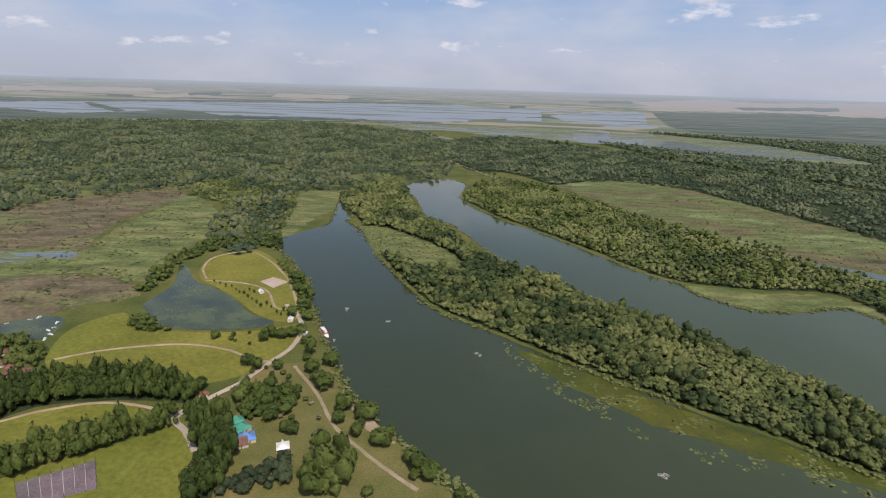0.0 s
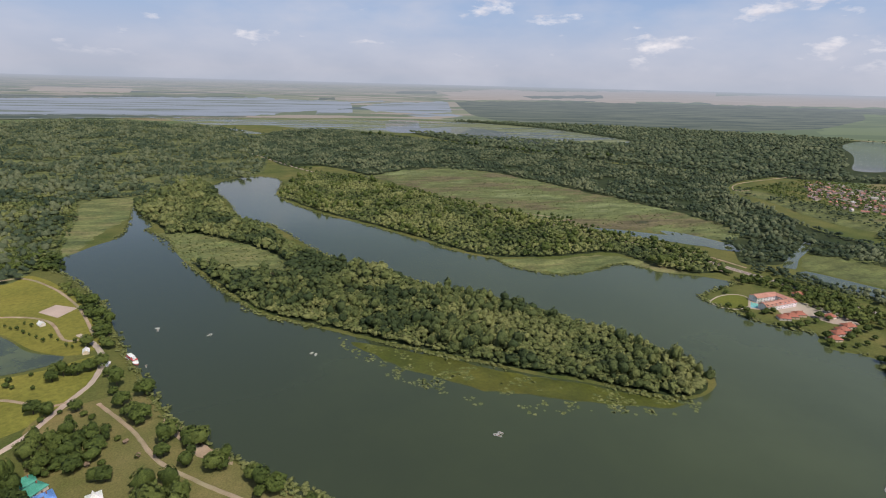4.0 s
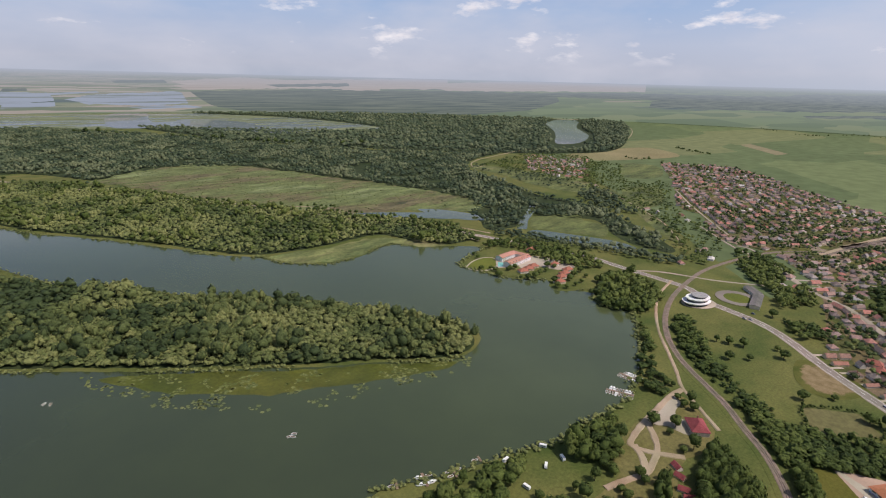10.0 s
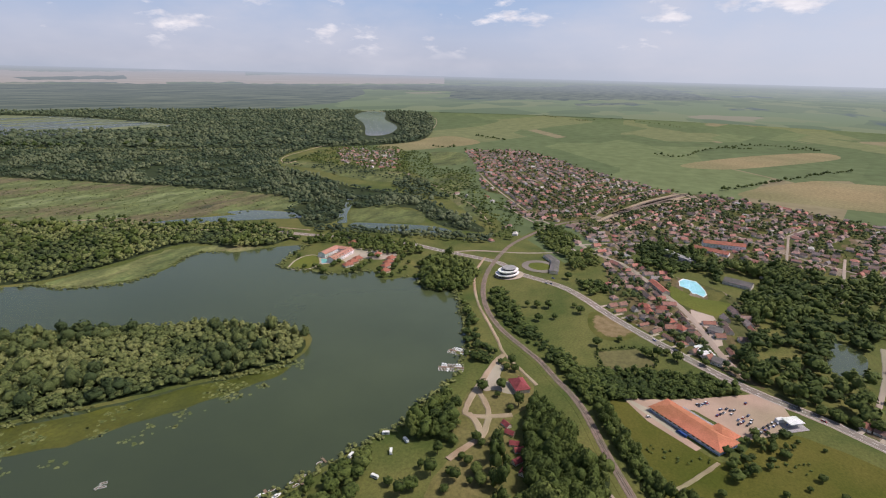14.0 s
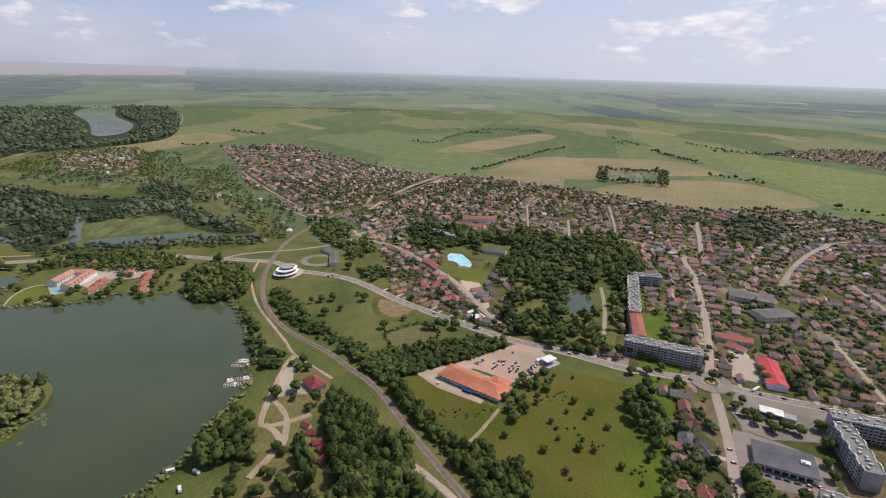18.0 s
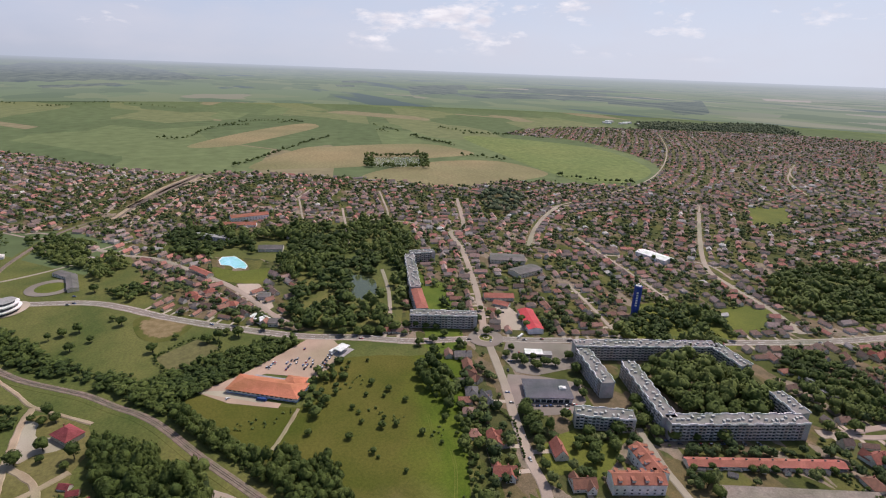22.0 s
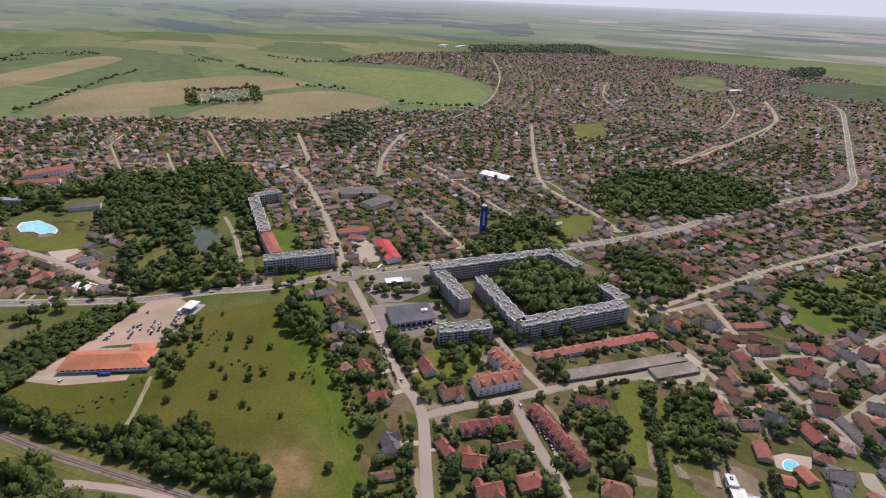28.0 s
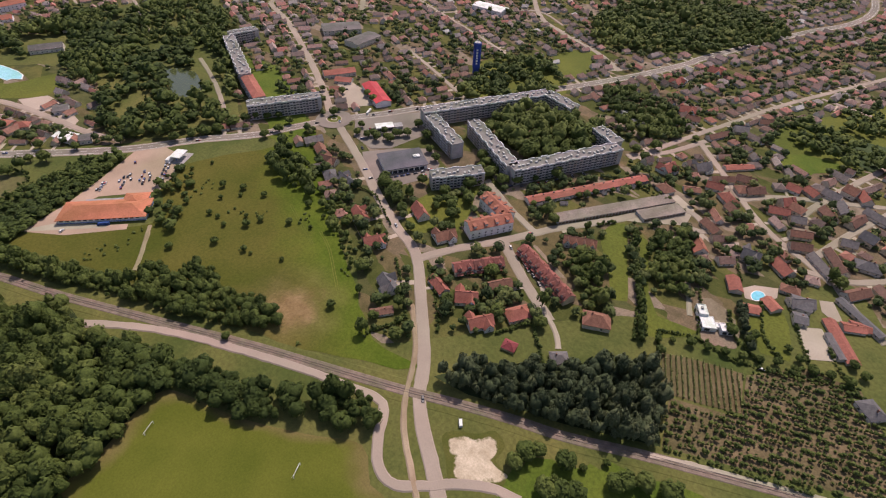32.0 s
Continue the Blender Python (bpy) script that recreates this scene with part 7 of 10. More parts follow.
for outline, gap, size, tall, shapes, label in (
        (W_LEFT, 5.7, 4.7, 1.3, CROWNS_FINE, "dense leafy wood beside a playing field"), (W_ROW, 5.2, 4.2, 1.5, CROWNS_FINE, "row of leafy trees along a playing field"),
        (W_CLUMP, 5.0, 4.2, 1.45, CROWNS_FINE, "clump of leafy trees beside a lane"), (W_RAIL, 4.2, 3.1, 1.25, CROWNS_FINE, "low thicket beside the railway"),
        (W_SIDE, 5.6, 3.0, 1.1, CROWNS_NEAR, "garden trees along the edge of a meadow"), (W_THICKET, 5.0, 3.2, 0.8, CROWNS_MID, "low thicket beside a market"), (W_MARKET, 5.2, 3.2, 0.85, CROWNS_MID, "low thicket beside the railway"), (W_POPLAR, 4.0, 3.3, 2.1, CROWNS_FINE, "silvery plantation of slender trees"),
        (W_POPLAR_B, 4.0, 4.2, 1.5, CROWNS_FINE, "tall dense plantation of leafy trees"), (W_POPLAR_C, 6.0, 3.8, 2.0, CROWNS_NEAR, "tall slender leafy trees"),
        (W_COURT, 8.6, 6.6, 1.0, CROWNS_NEAR, "leafy courtyard trees between apartment blocks"), (W_BLOCK, 7.0, 4.5, 1.0, CROWNS_MID, "leafy trees beside apartment blocks"),
        (W_BANK_A, 7.0, 4.8, 1.05, CROWNS_NEAR, "trees and bushes on the lake bank"), (W_BANK_B, 7.0, 5.0, 1.4, CROWNS_NEAR, "large trees on the lake bank"),
        (W_BANK_C, 7.0, 4.5, 0.9, CROWNS_MID, "bushes on the lake bank"), (W_BANK_D, 7.5, 5.5, 1.0, CROWNS_MID, "round willows on the lake bank"),
        (W_TRACKSIDE, 6.5, 4.2, 0.8, CROWNS_MID, "thicket beside the railway"), (W_HOTEL, 8.0, 4.5, 0.9, CROWNS_MID, "garden trees round a lakeside hotel"),
        (W_MID, 11.0, 7.0, 0.8, CROWNS_FAR, "dark-green riverside wood"), (W_MID_B, 10.0, 6.0, 0.8, CROWNS_FAR, "roadside wood"), (W_BEND, 16.0, 10.0, 0.8, CROWNS_WIDE, "far riverside wood"),
        (W_PARK_A, 4.9, 3.5, 2.3, CROWNS_NEAR, "tall rows of park trees"), (W_PARK_B, 5.4, 3.9, 1.8, CROWNS_NEAR, "tall rows of park trees"),
        (W_PARK_C, 4.9, 3.5, 2.6, CROWNS_NEAR, "tall park poplars"), (W_PARK_D, 5.6, 4.6, 1.2, CROWNS_NEAR, "broad light green park trees"), (W_PARK_E, 8.0, 6.0, 1.4, CROWNS_NEAR, "large park trees by the lake"),
        (W_PARK_F, 7.0, 4.8, 1.0, CROWNS_NEAR, "silvery park willows"), (W_POND, 9.0, 5.2, 0.9, CROWNS_MID, "willows along a pond"), (W_POND_B, 8.0, 4.5, 0.8, CROWNS_MID, "bushes along a pond"),
        (W_SHORE, 9.0, 5.0, 0.9, CROWNS_MID, "willows along the lake shore"), (W_MARINA, 9.0, 5.0, 1.0, CROWNS_MID, "trees round a small marina"),
        (W_ROAD, 9.0, 4.5, 0.8, CROWNS_MID, "bushes on a rough meadow"), (W_MEADOW, 8.0, 4.5, 0.8, CROWNS_MID, "bushes on a rough meadow"),
        (W_GARDEN, 5.6, 4.2, 1.2, CROWNS_NEAR, "overgrown garden trees"), (W_GARDEN_B, 5.4, 3.9, 1.15, CROWNS_NEAR, "overgrown garden trees"),
        (W_SCHOOL, 13.0, 8.0, 0.9, CROWNS_FAR, "dark grove in the town"), (W_TRACK_B, 6.5, 4.4, 0.8, CROWNS_MID, "thicket beside the railway"), (W_VERGE, 7.5, 4.6, 0.9, CROWNS_MID, "garden trees beside the railway"),
        (W_EDGE, 15.0, 8.5, 0.9, CROWNS_SMALL, "dark belt of trees at the edge of town"), (W_EDGE_B, 15.0, 8.5, 1.0, CROWNS_SMALL, "dark clump of trees at the edge of town"),
        (W_CORNER, 7.0, 4.4, 1.3, CROWNS_NEAR, "tall trees at the corner of a meadow"), (W_MARKET_E, 10.5, 4.0, 1.0, CROWNS_NEAR, "leafy trees behind a car park"),
        (W_RING, 7.5, 4.6, 1.0, CROWNS_NEAR, "leafy trees beside the apartment blocks"),
        (W_FIELD, 11.0, 6.0, 1.3, CROWNS_FAR, "square grove among the fields"),
        (OPEN_D, 9.0, 5.0, 0.9, CROWNS_MID, "overgrown trees round an open green"), (W_TOWER, 9.0, 5.5, 1.0, CROWNS_MID, "park trees round the water tower"), (W_POOL, 9.0, 6.0, 1.0, CROWNS_MID, "park trees near the pool")):
    wood("grove", outline, gap, size, shapes, M["silver"] if "silver" in label else M["forest"] if "riverside" in label or "dark" in label or "roadside" in label else M["leaf"], label, holes=(POOL_CLEAR, MANSION_CLEAR, BEND_CLEAR, RAIL_NARROW if outline is W_POPLAR else RAIL_CLEAR, VILLA_CLEAR, FIELD_YARD), tall=tall, tint=(0.25, 0.85) if "courtyard" in label else (0.0, 0.6) if "tall" in label or "along a playing" in label or "lane" in label or "low thicket" in label else (0.15, 0.9), clear=1.02 if outline is OPEN_D else 0.75 if outline is W_TOWER else 0.8 if outline is W_VERGE else 0.0, crisp=outline is W_FIELD)

wood("garden_land", GARDEN_LAND, 13.0, 4.6, CROWNS_FAR, M["leaf"], "orchard trees in the gardens below the town", tall=0.8, clear=0.7)
wood("garden_land", GARDEN_LAND_B, 13.0, 4.6, CROWNS_FAR, M["leaf"], "orchard trees in the gardens below the town", tall=0.8, clear=0.7)
wood("garden_land", DYKE_MEADOW, 17.0, 5.5, CROWNS_FAR, M["forest"], "scattered trees on the meadow along a dyke", tall=0.8, clear=0.95)


def hedge(line, gap, size, light=0.5):
    """A broken line of trees between fields."""
    pts = [v for v in curve_points(line, gap, False) if noise.noise(v * 0.006) > -0.2]
    xy = np.array([(v.x + RNG.normal(0, gap * 0.2), v.y + RNG.normal(0, gap * 0.2)) for v in pts])
    r = size * RNG.uniform(0.6, 1.4, len(xy))
    merged("tree_line", CROWNS_MID, xy, r, r * RNG.uniform(0.8, 1.3, len(xy)), RNG.uniform(0.0, light, len(xy)), M["leaf"], RNG, label="line of trees between the fields", category="trees")


for line in (HEDGE_A, HEDGE_B, HEDGE_C, HEDGE_D, HEDGE_E, HEDGE_F, HEDGE_G, HEDGE_H, HEDGE_I, HEDGE_J, HEDGE_K, HEDGE_L, HEDGE_M):
    hedge(line, 11.0, 5.2)
hedge(DYKE_C, 9.0, 4.6)
for side in (-9.0, 9.0):
    hedge([(x + side, y + side * 0.6) for x, y in NORTH_ROAD], 7.0, 4.4, 0.25)
hedge(NORTH_BELT, 13.0, 9.0, 0.25)

# ---- houses ----


class Geo:
    """Collects boxes, slabs and prisms of one part."""

    def __init__(self):
        self.v, self.f = [], []

    def add(self, verts, faces):
        n = len(self.v)
        self.v += [tuple(q) for q in verts]
        self.f += [tuple(n + k for k in f) for f in faces]
        return self

    def box(self, x0, y0, z0, x1, y1, z1):
        return self.add([(x, y, z) for z in (z0, z1) for x, y in ((x0, y0), (x1, y0), (x1, y1), (x0, y1))],
                        [(3, 2, 1, 0), (4, 5, 6, 7), (0, 1, 5, 4), (1, 2, 6, 5), (2, 3, 7, 6), (3, 0, 4, 7)])

    def slab(self, quad, thick):
        """A thin plate under four corners."""
        top = [Vector(q) for q in quad]
        low = [q - Vector((0, 0, thick)) for q in top]
        return self.add(top + low, [(0, 1, 2, 3), (7, 6, 5, 4), (0, 4, 5, 1), (1, 5, 6, 2), (2, 6, 7, 3), (3, 7, 4, 0)])

    def gable_walls(self, l, w, eave, ridge):
        x, y = l / 2, w / 2
        return self.add([(-x, -y, 0), (x, -y, 0), (x, y, 0), (-x, y, 0), (-x, -y, eave), (x, -y, eave), (x, y, eave), (-x, y, eave), (-x, 0, ridge), (x, 0, ridge)],
                        [(0, 1, 5, 4), (2, 3, 7, 6), (1, 2, 6, 9, 5), (3, 0, 4, 8, 7), (4, 5, 9, 8), (6, 7, 8, 9)])

    def gable_roof(self, l, w, eave, ridge, over=0.5, thick=0.28):
        x, y = l / 2 + over * 0.6, w / 2 + over
        drop = eave - (ridge - eave) * over / (w / 2)
        for s in (-1, 1):
            self.slab([(-x, s * y, drop + 0.2), (x, s * y, drop + 0.2), (x, 0, ridge + 0.2), (-x, 0, ridge + 0.2)][::s], thick)
        return self

    def hip_roof(self, l, w, eave, ridge, over=0.5):
        x, y, h = l / 2 + over, w / 2 + over, max(l - w, 1.0) / 2
        e = eave - 0.1
        return self.add([(-x, -y, e), (x, -y, e), (x, y, e), (-x, y, e), (-h, 0, ridge), (h, 0, ridge), (-x, -y, e - 0.25), (x, -y, e - 0.25), (x, y, e - 0.25), (-x, y, e - 0.25)],
                        [(0, 1, 5, 4), (1, 2, 5), (2, 3, 4, 5), (3, 0, 4), (6, 7, 1, 0), (7, 8, 2, 1), (8, 9, 3, 2), (9, 6, 0, 3), (9, 8, 7, 6)])

    def extrude(self, outline, a, b, along):
        """A flat outline drawn out into one solid; along x from outlines in (y, z), along z from outlines in (x, y)."""
        n = len(outline)
        place = (lambda t, p: (t, p[0], p[1])) if along == "x" else (lambda t, p: (p[0], p[1], t))
        return self.add([place(a, p) for p in outline] + [place(b, p) for p in outline],
                        [tuple(range(n - 1, -1, -1)), tuple(range(n, 2 * n))] + [(k, (k + 1) % n, n + (k + 1) % n, n + k) for k in range(n)])

    def triangles(self):
        v = np.array(self.v, float)
        f = [(q[0], q[k], q[k + 1]) for q in self.f for k in range(1, len(q) - 1)]
        return v, np.array(f)


def part(name, geo, mat, parent, label=""):
    return mesh_ob(name, geo.v, geo.f, mat, parent, label)


def base(name, x, y, angle, label, category, group="", z=0.0):
    """An Empty on the ground that carries a thing's parts; angle in degrees."""
    ob = new(name)
    ob.empty_display_size = 1.0
    ob.matrix_basis = pose(x, y, z, 0, 0, angle)
    return tagged(ob, label, category, group)


def tiles(name, source, stops):
    """Weathered roof tiles: each roof has its own tone, mottled, in courses."""
    s = Shader(name, 0.85, 0.0, 0.25)
    tone = s.ramp(s.random() if source == "object" else s.attr("tint"), stops)
    stain = s.ramp(s.noise(0.45, 4.0, 0.65), [(0.3, (0.68, 0.68, 0.70)), (0.7, (1.2, 1.17, 1.12))])
    fine = s.ramp(s.noise(3.0, 2.0), [(0.3, (0.82, 0.82, 0.82)), (0.7, (1.15, 1.15, 1.15))])
    s.color(s.mix(1.0, s.mix(1.0, tone, stain, "MULTIPLY"), fine, "MULTIPLY"))
    s.bump(s.noise(4.0, 2.0), 0.5, 0.05)
    return s.mat


ROOF_TONES = [(0.0, (0.135, 0.098, 0.085)), (0.25, (0.20, 0.13, 0.105)), (0.45, (0.26, 0.155, 0.12)), (0.60, (0.185, 0.165, 0.15)), (0.76, (0.30, 0.155, 0.115)), (0.92, (0.38, 0.165, 0.118)), (1.0, (0.33, 0.28, 0.25))]
WALL_TONES = [(0.0, (0.62, 0.56, 0.46)), (0.3, (0.70, 0.66, 0.60)), (0.6, (0.50, 0.44, 0.36)), (0.8, (0.66, 0.55, 0.36)), (1.0, (0.72, 0.70, 0.66))]
M["tile"] = tiles("roof_tiles", "object", ROOF_TONES)
# Far roofs' own tones, paled and blued to carry distance haze.
M["tile_far"] = tiles("roof_tiles_hazed", "tint", [(0.0, (0.170, 0.135, 0.125)), (0.2, (0.24, 0.172, 0.150)), (0.42, (0.33, 0.212, 0.178)), (0.54, (0.26, 0.235, 0.228)), (0.64, (0.34, 0.175, 0.142)), (0.84, (0.45, 0.190, 0.150)), (0.95, (0.34, 0.30, 0.28)), (0.98, (0.55, 0.52, 0.49))])
M["plaster"] = tiles("house_plaster", "object", WALL_TONES)
M["plaster_far"] = tiles("house_plaster_far", "tint", WALL_TONES)
M["red_tile"] = surface("red_tiles", (0.29, 0.10, 0.075), (0.40, 0.155, 0.115), 0.12, 10)
M["orange_tile"] = surface("orange_tiles", (0.30, 0.112, 0.075), (0.385, 0.155, 0.108), 0.1, 12)
M["grey_roof"] = surface("grey_roofing", (0.115, 0.105, 0.10), (0.18, 0.165, 0.155), 0.08, 10)
M["pale_roof"] = surface("pale_bitumen", (0.24, 0.235, 0.23), (0.34, 0.33, 0.32), 0.15, 8)
M["market_tile"] = surface("bright_orange_tiles", (0.40, 0.148, 0.080), (0.50, 0.195, 0.112), 0.1, 12)
M["red_metal"] = surface("red_sheet_metal", (0.44, 0.042, 0.05), (0.54, 0.065, 0.07), 0.1, 10, rough=0.5)
M["white"] = surface("white_render", (0.66, 0.65, 0.63), (0.80, 0.79, 0.77), 0.2, 10)
M["concrete"] = surface("panel_concrete", (0.40, 0.39, 0.38), (0.52, 0.51, 0.49), 0.2, 10)
M["brick"] = surface("chimney_brick", (0.22, 0.10, 0.07), (0.32, 0.16, 0.11), 1.0, 6)
M["glass"] = Shader("window_glass", 0.12, 0.0, 0.6).color((0.035, 0.042, 0.05)).mat
M["wood"] = surface("weathered_wood", (0.16, 0.11, 0.07), (0.27, 0.2, 0.14), 0.8, 8)
M["black"] = surface("dark_rubber", (0.015, 0.015, 0.016), (0.03, 0.03, 0.03), 2.0, 6)

HOUSES = [  # length, width, eave, ridge, hipped
    (13, 8.5, 3.2, 6.8, False), (11.5, 10, 3.2, 6.6, True), (18, 7.5, 3.0, 6.2, False), (10.5, 9, 4.6, 8.8, False), (14, 10, 3.4, 7.0, True), (15.5, 8.5, 3.1, 6.6, False), (10, 10, 3.4, 6.8, True), (19, 6.5, 2.9, 5.6, False)]


def house_geo(l, w, eave, ridge, hip):
    wall, roof = Geo(), Geo()
    if hip:
        wall.box(-l / 2, -w / 2, 0, l / 2, w / 2, eave)
        roof.hip_roof(l, w, eave, ridge)
    else:
        wall.gable_walls(l, w, eave, ridge)
        roof.gable_roof(l, w, eave, ridge)
    return wall, roof


def window(parent, x, y, z, w=1.3, h=1.4, face="y", side=1):
    """One window: a pale frame with its pane set in."""
    frame_geo, pane = Geo(), Geo()
    if face == "y":
        frame_geo.box(x - w / 2, y - 0.03, z, x + w / 2, y + 0.05 * side + 0.03, z + h)
        pane.box(x - w / 2 + 0.12, y - 0.02, z + 0.12, x + w / 2 - 0.12, y + 0.08 * side + 0.02, z + h - 0.12)
    else:
        frame_geo.box(x - 0.03, y - w / 2, z, x + 0.05 * side + 0.03, y + w / 2, z + h)
        pane.box(x - 0.02, y - w / 2 + 0.12, z + 0.12, x + 0.08 * side + 0.02, y + w / 2 - 0.12, z + h - 0.12)
    ob = part("window", frame_geo, M["white"], parent)
    part("pane", pane, M["glass"], ob)
    return ob


def make_house(k, tile=None, label="", group="houses along the streets"):
    l, w, eave, ridge, hip = HOUSES[k]
    home = base("house", 0, 0, 0, label or ("plastered one-storey house with a hipped tile roof" if hip else "plastered house with a steep gabled tile roof"), "house", group)
    wall, roof = house_geo(l, w, eave, ridge, hip)
    part("wall", wall, M["plaster"], home)
    part("roof", roof, tile or M["tile"], home)
    part("chimney", Geo().box(l * 0.18, -0.9, ridge - 1.6, l * 0.18 + 0.7, -0.3, ridge + 0.8), M["brick"], home)
    for s in (-1, 1):
        window(home, -l * 0.2, s * w / 2, 0.9, 1.5, 1.3, "y", s)
    window(home, l / 2, 0, 0.9 if eave < 4 else 3.6, 1.4, 1.3, "x", 1)
    part("door", Geo().box(l * 0.1, -w / 2 - 0.06, 0.05, l * 0.1 + 1.0, -w / 2 + 0.05, 2.15), M["wood"], home)
    return home


STREETS = [ROAD_MAIN, ROAD_MAIN_B, STREET_RBT, STREET_A, STREET_B, STREET_C, STREET_D, STREET_E, STREET_F, STREET_G, STREET_H, STREET_I, STREET_J, STREET_K,
           STREET_M, STREET_N, STREET_O, STREET_P, STREET_Q, STREET_R, STREET_S, STREET_T, STREET_U, STREET_V, STREET_W, STREET_X, STREET_Y, SIDE_ROAD, SIDE_ROAD_B, STREET_AA, STREET_AB, STREET_AC, STREET_AD, STREET_AE, STREET_AF, STREET_AG, STREET_AH, STREET_AI, STREET_AJ, STREET_AK, STREET_AL, STREET_AM, STREET_AN, STREET_AO, RAIL, RAIL_B, RAIL_ROAD]
MAIN_SEG = np.array([(v.x, v.y) for line in (ROAD_MAIN, ROAD_MAIN_B, RAIL_B) for v in curve_points(line, 8.0, False)])
SEG = np.array([(a.x, a.y, b.x, b.y) for line in STREETS for p in [curve_points(line, 25.0, False)] for a, b in zip(p, p[1:])])


def nearest_street(xy):
    """Distance to the nearest street, and the street's direction there."""
    a, b = SEG[:, :2], SEG[:, 2:]
    d = b - a
    best, turn = np.full(len(xy), 1e9), np.zeros(len(xy))
    for i in range(len(SEG)):
        t = np.clip(((xy - a[i]) @ d[i]) / max(d[i] @ d[i], 1e-6), 0, 1)
        r = np.linalg.norm(xy - a[i] - t[:, None] * d[i], axis=1)
        m = r < best
        best[m], turn[m] = r[m], math.atan2(d[i][1], d[i][0])
    return best, turn


def off_main(xy, gap):
    """Clear of the main roads."""
    return np.array([np.min((MAIN_SEG[:, 0] - x) ** 2 + (MAIN_SEG[:, 1] - y) ** 2) > gap * gap for x, y in xy], bool)


BIG_ROOFS = [r for group in (SLAB_ROOFS, REDSLAB_ROOFS, ORANGE_ROOFS, GREY_ROOFS, REDLOW_ROOFS, REDROW_ROOFS, GREYFLAT_ROOFS, REDMETAL_ROOFS, RED_ROOFS, STABLE_ROOFS, SLATELONG_ROOFS) for r in group]


def clear_of_big(xy, gap):
    keep = np.ones(len(xy), bool)
    for x1, y1, x2, y2, z, w in BIG_ROOFS:
        a, d = np.array((x1, y1)), np.array((x2 - x1, y2 - y1))
        t = np.clip(((xy - a) @ d) / (d @ d), 0, 1)
        keep &= np.linalg.norm(xy - a - t[:, None] * d, axis=1) > w / 2 + gap
    return keep


OPEN_LAND = [smooth_outline(q) for q in (LAWN_NEAR, PARK_WOOD, TOWN_WOOD, W_POPLAR, W_COURT, VINEYARD, ORCHARD, W_TOWER, W_SCHOOL, W_GARDEN, W_GARDEN_B)] + [
    MARKET_LOT, STORE_LOT, STORE_LOT_B, COURT_LOT, POOL_LAWN, ROUND_LAWN, GREEN_C, GARDEN_STRIP, YARD_GRASS, BLOCKS_ZONE, POOL_CLEAR, MANSION_CLEAR, OPEN_D, GARDEN_STRIP_B, VILLA_CLEAR, TOWN_GREEN, TOWN_GREEN_B, GARDEN_FIELD, GARDEN_GREEN, W_EDGE, FRONT_GREEN, W_RING]
NEAR_HOUSES = [(q, tone) for tone, spots in (("brown", NEAR_BROWN), ("red", NEAR_RED), ("orange", NEAR_ORANGE), ("grey", NEAR_GREY)) for q in spots]
TOWN_OUTLINE = smooth_outline(TOWN, 40)


def spaced(xy, gap, taken=()):
    """The points that keep their distance from all earlier ones."""
    cell, keep = {}, []

    def room(q):
        i, j = int(q[0] // gap), int(q[1] // gap)
        return all((q[0] - a) ** 2 + (q[1] - b) ** 2 > gap * gap for di in (-1, 0, 1) for dj in (-1, 0, 1) for a, b in cell.get((i + di, j + dj), ()))

    for q in taken:
        cell.setdefault((int(q[0] // gap), int(q[1] // gap)), []).append(tuple(q))
    for k, q in enumerate(xy):
        if room(q):
            keep.append(k)
            cell.setdefault((int(q[0] // gap), int(q[1] // gap)), []).append(tuple(q))
    return np.array(keep, int)


def make_plain_house(k):
    """A house seen from afar: walls, roof, chimney."""
    l, w, eave, ridge, hip = HOUSES[k]
    home = base("house", 0, 0, 0, "small house with a weathered %s tile roof in a garden" % ("hipped" if hip else "gabled"), "house", "houses along the streets")
    wall, roof = house_geo(l, w, eave, ridge, hip)
    part("wall", wall, M["plaster"], home)
    part("roof", roof, M["tile"], home)
    part("chimney", Geo().box(l * 0.15, -0.9, ridge - 1.6, l * 0.15 + 0.7, -0.3, ridge + 0.7), M["brick"], home)
    return home


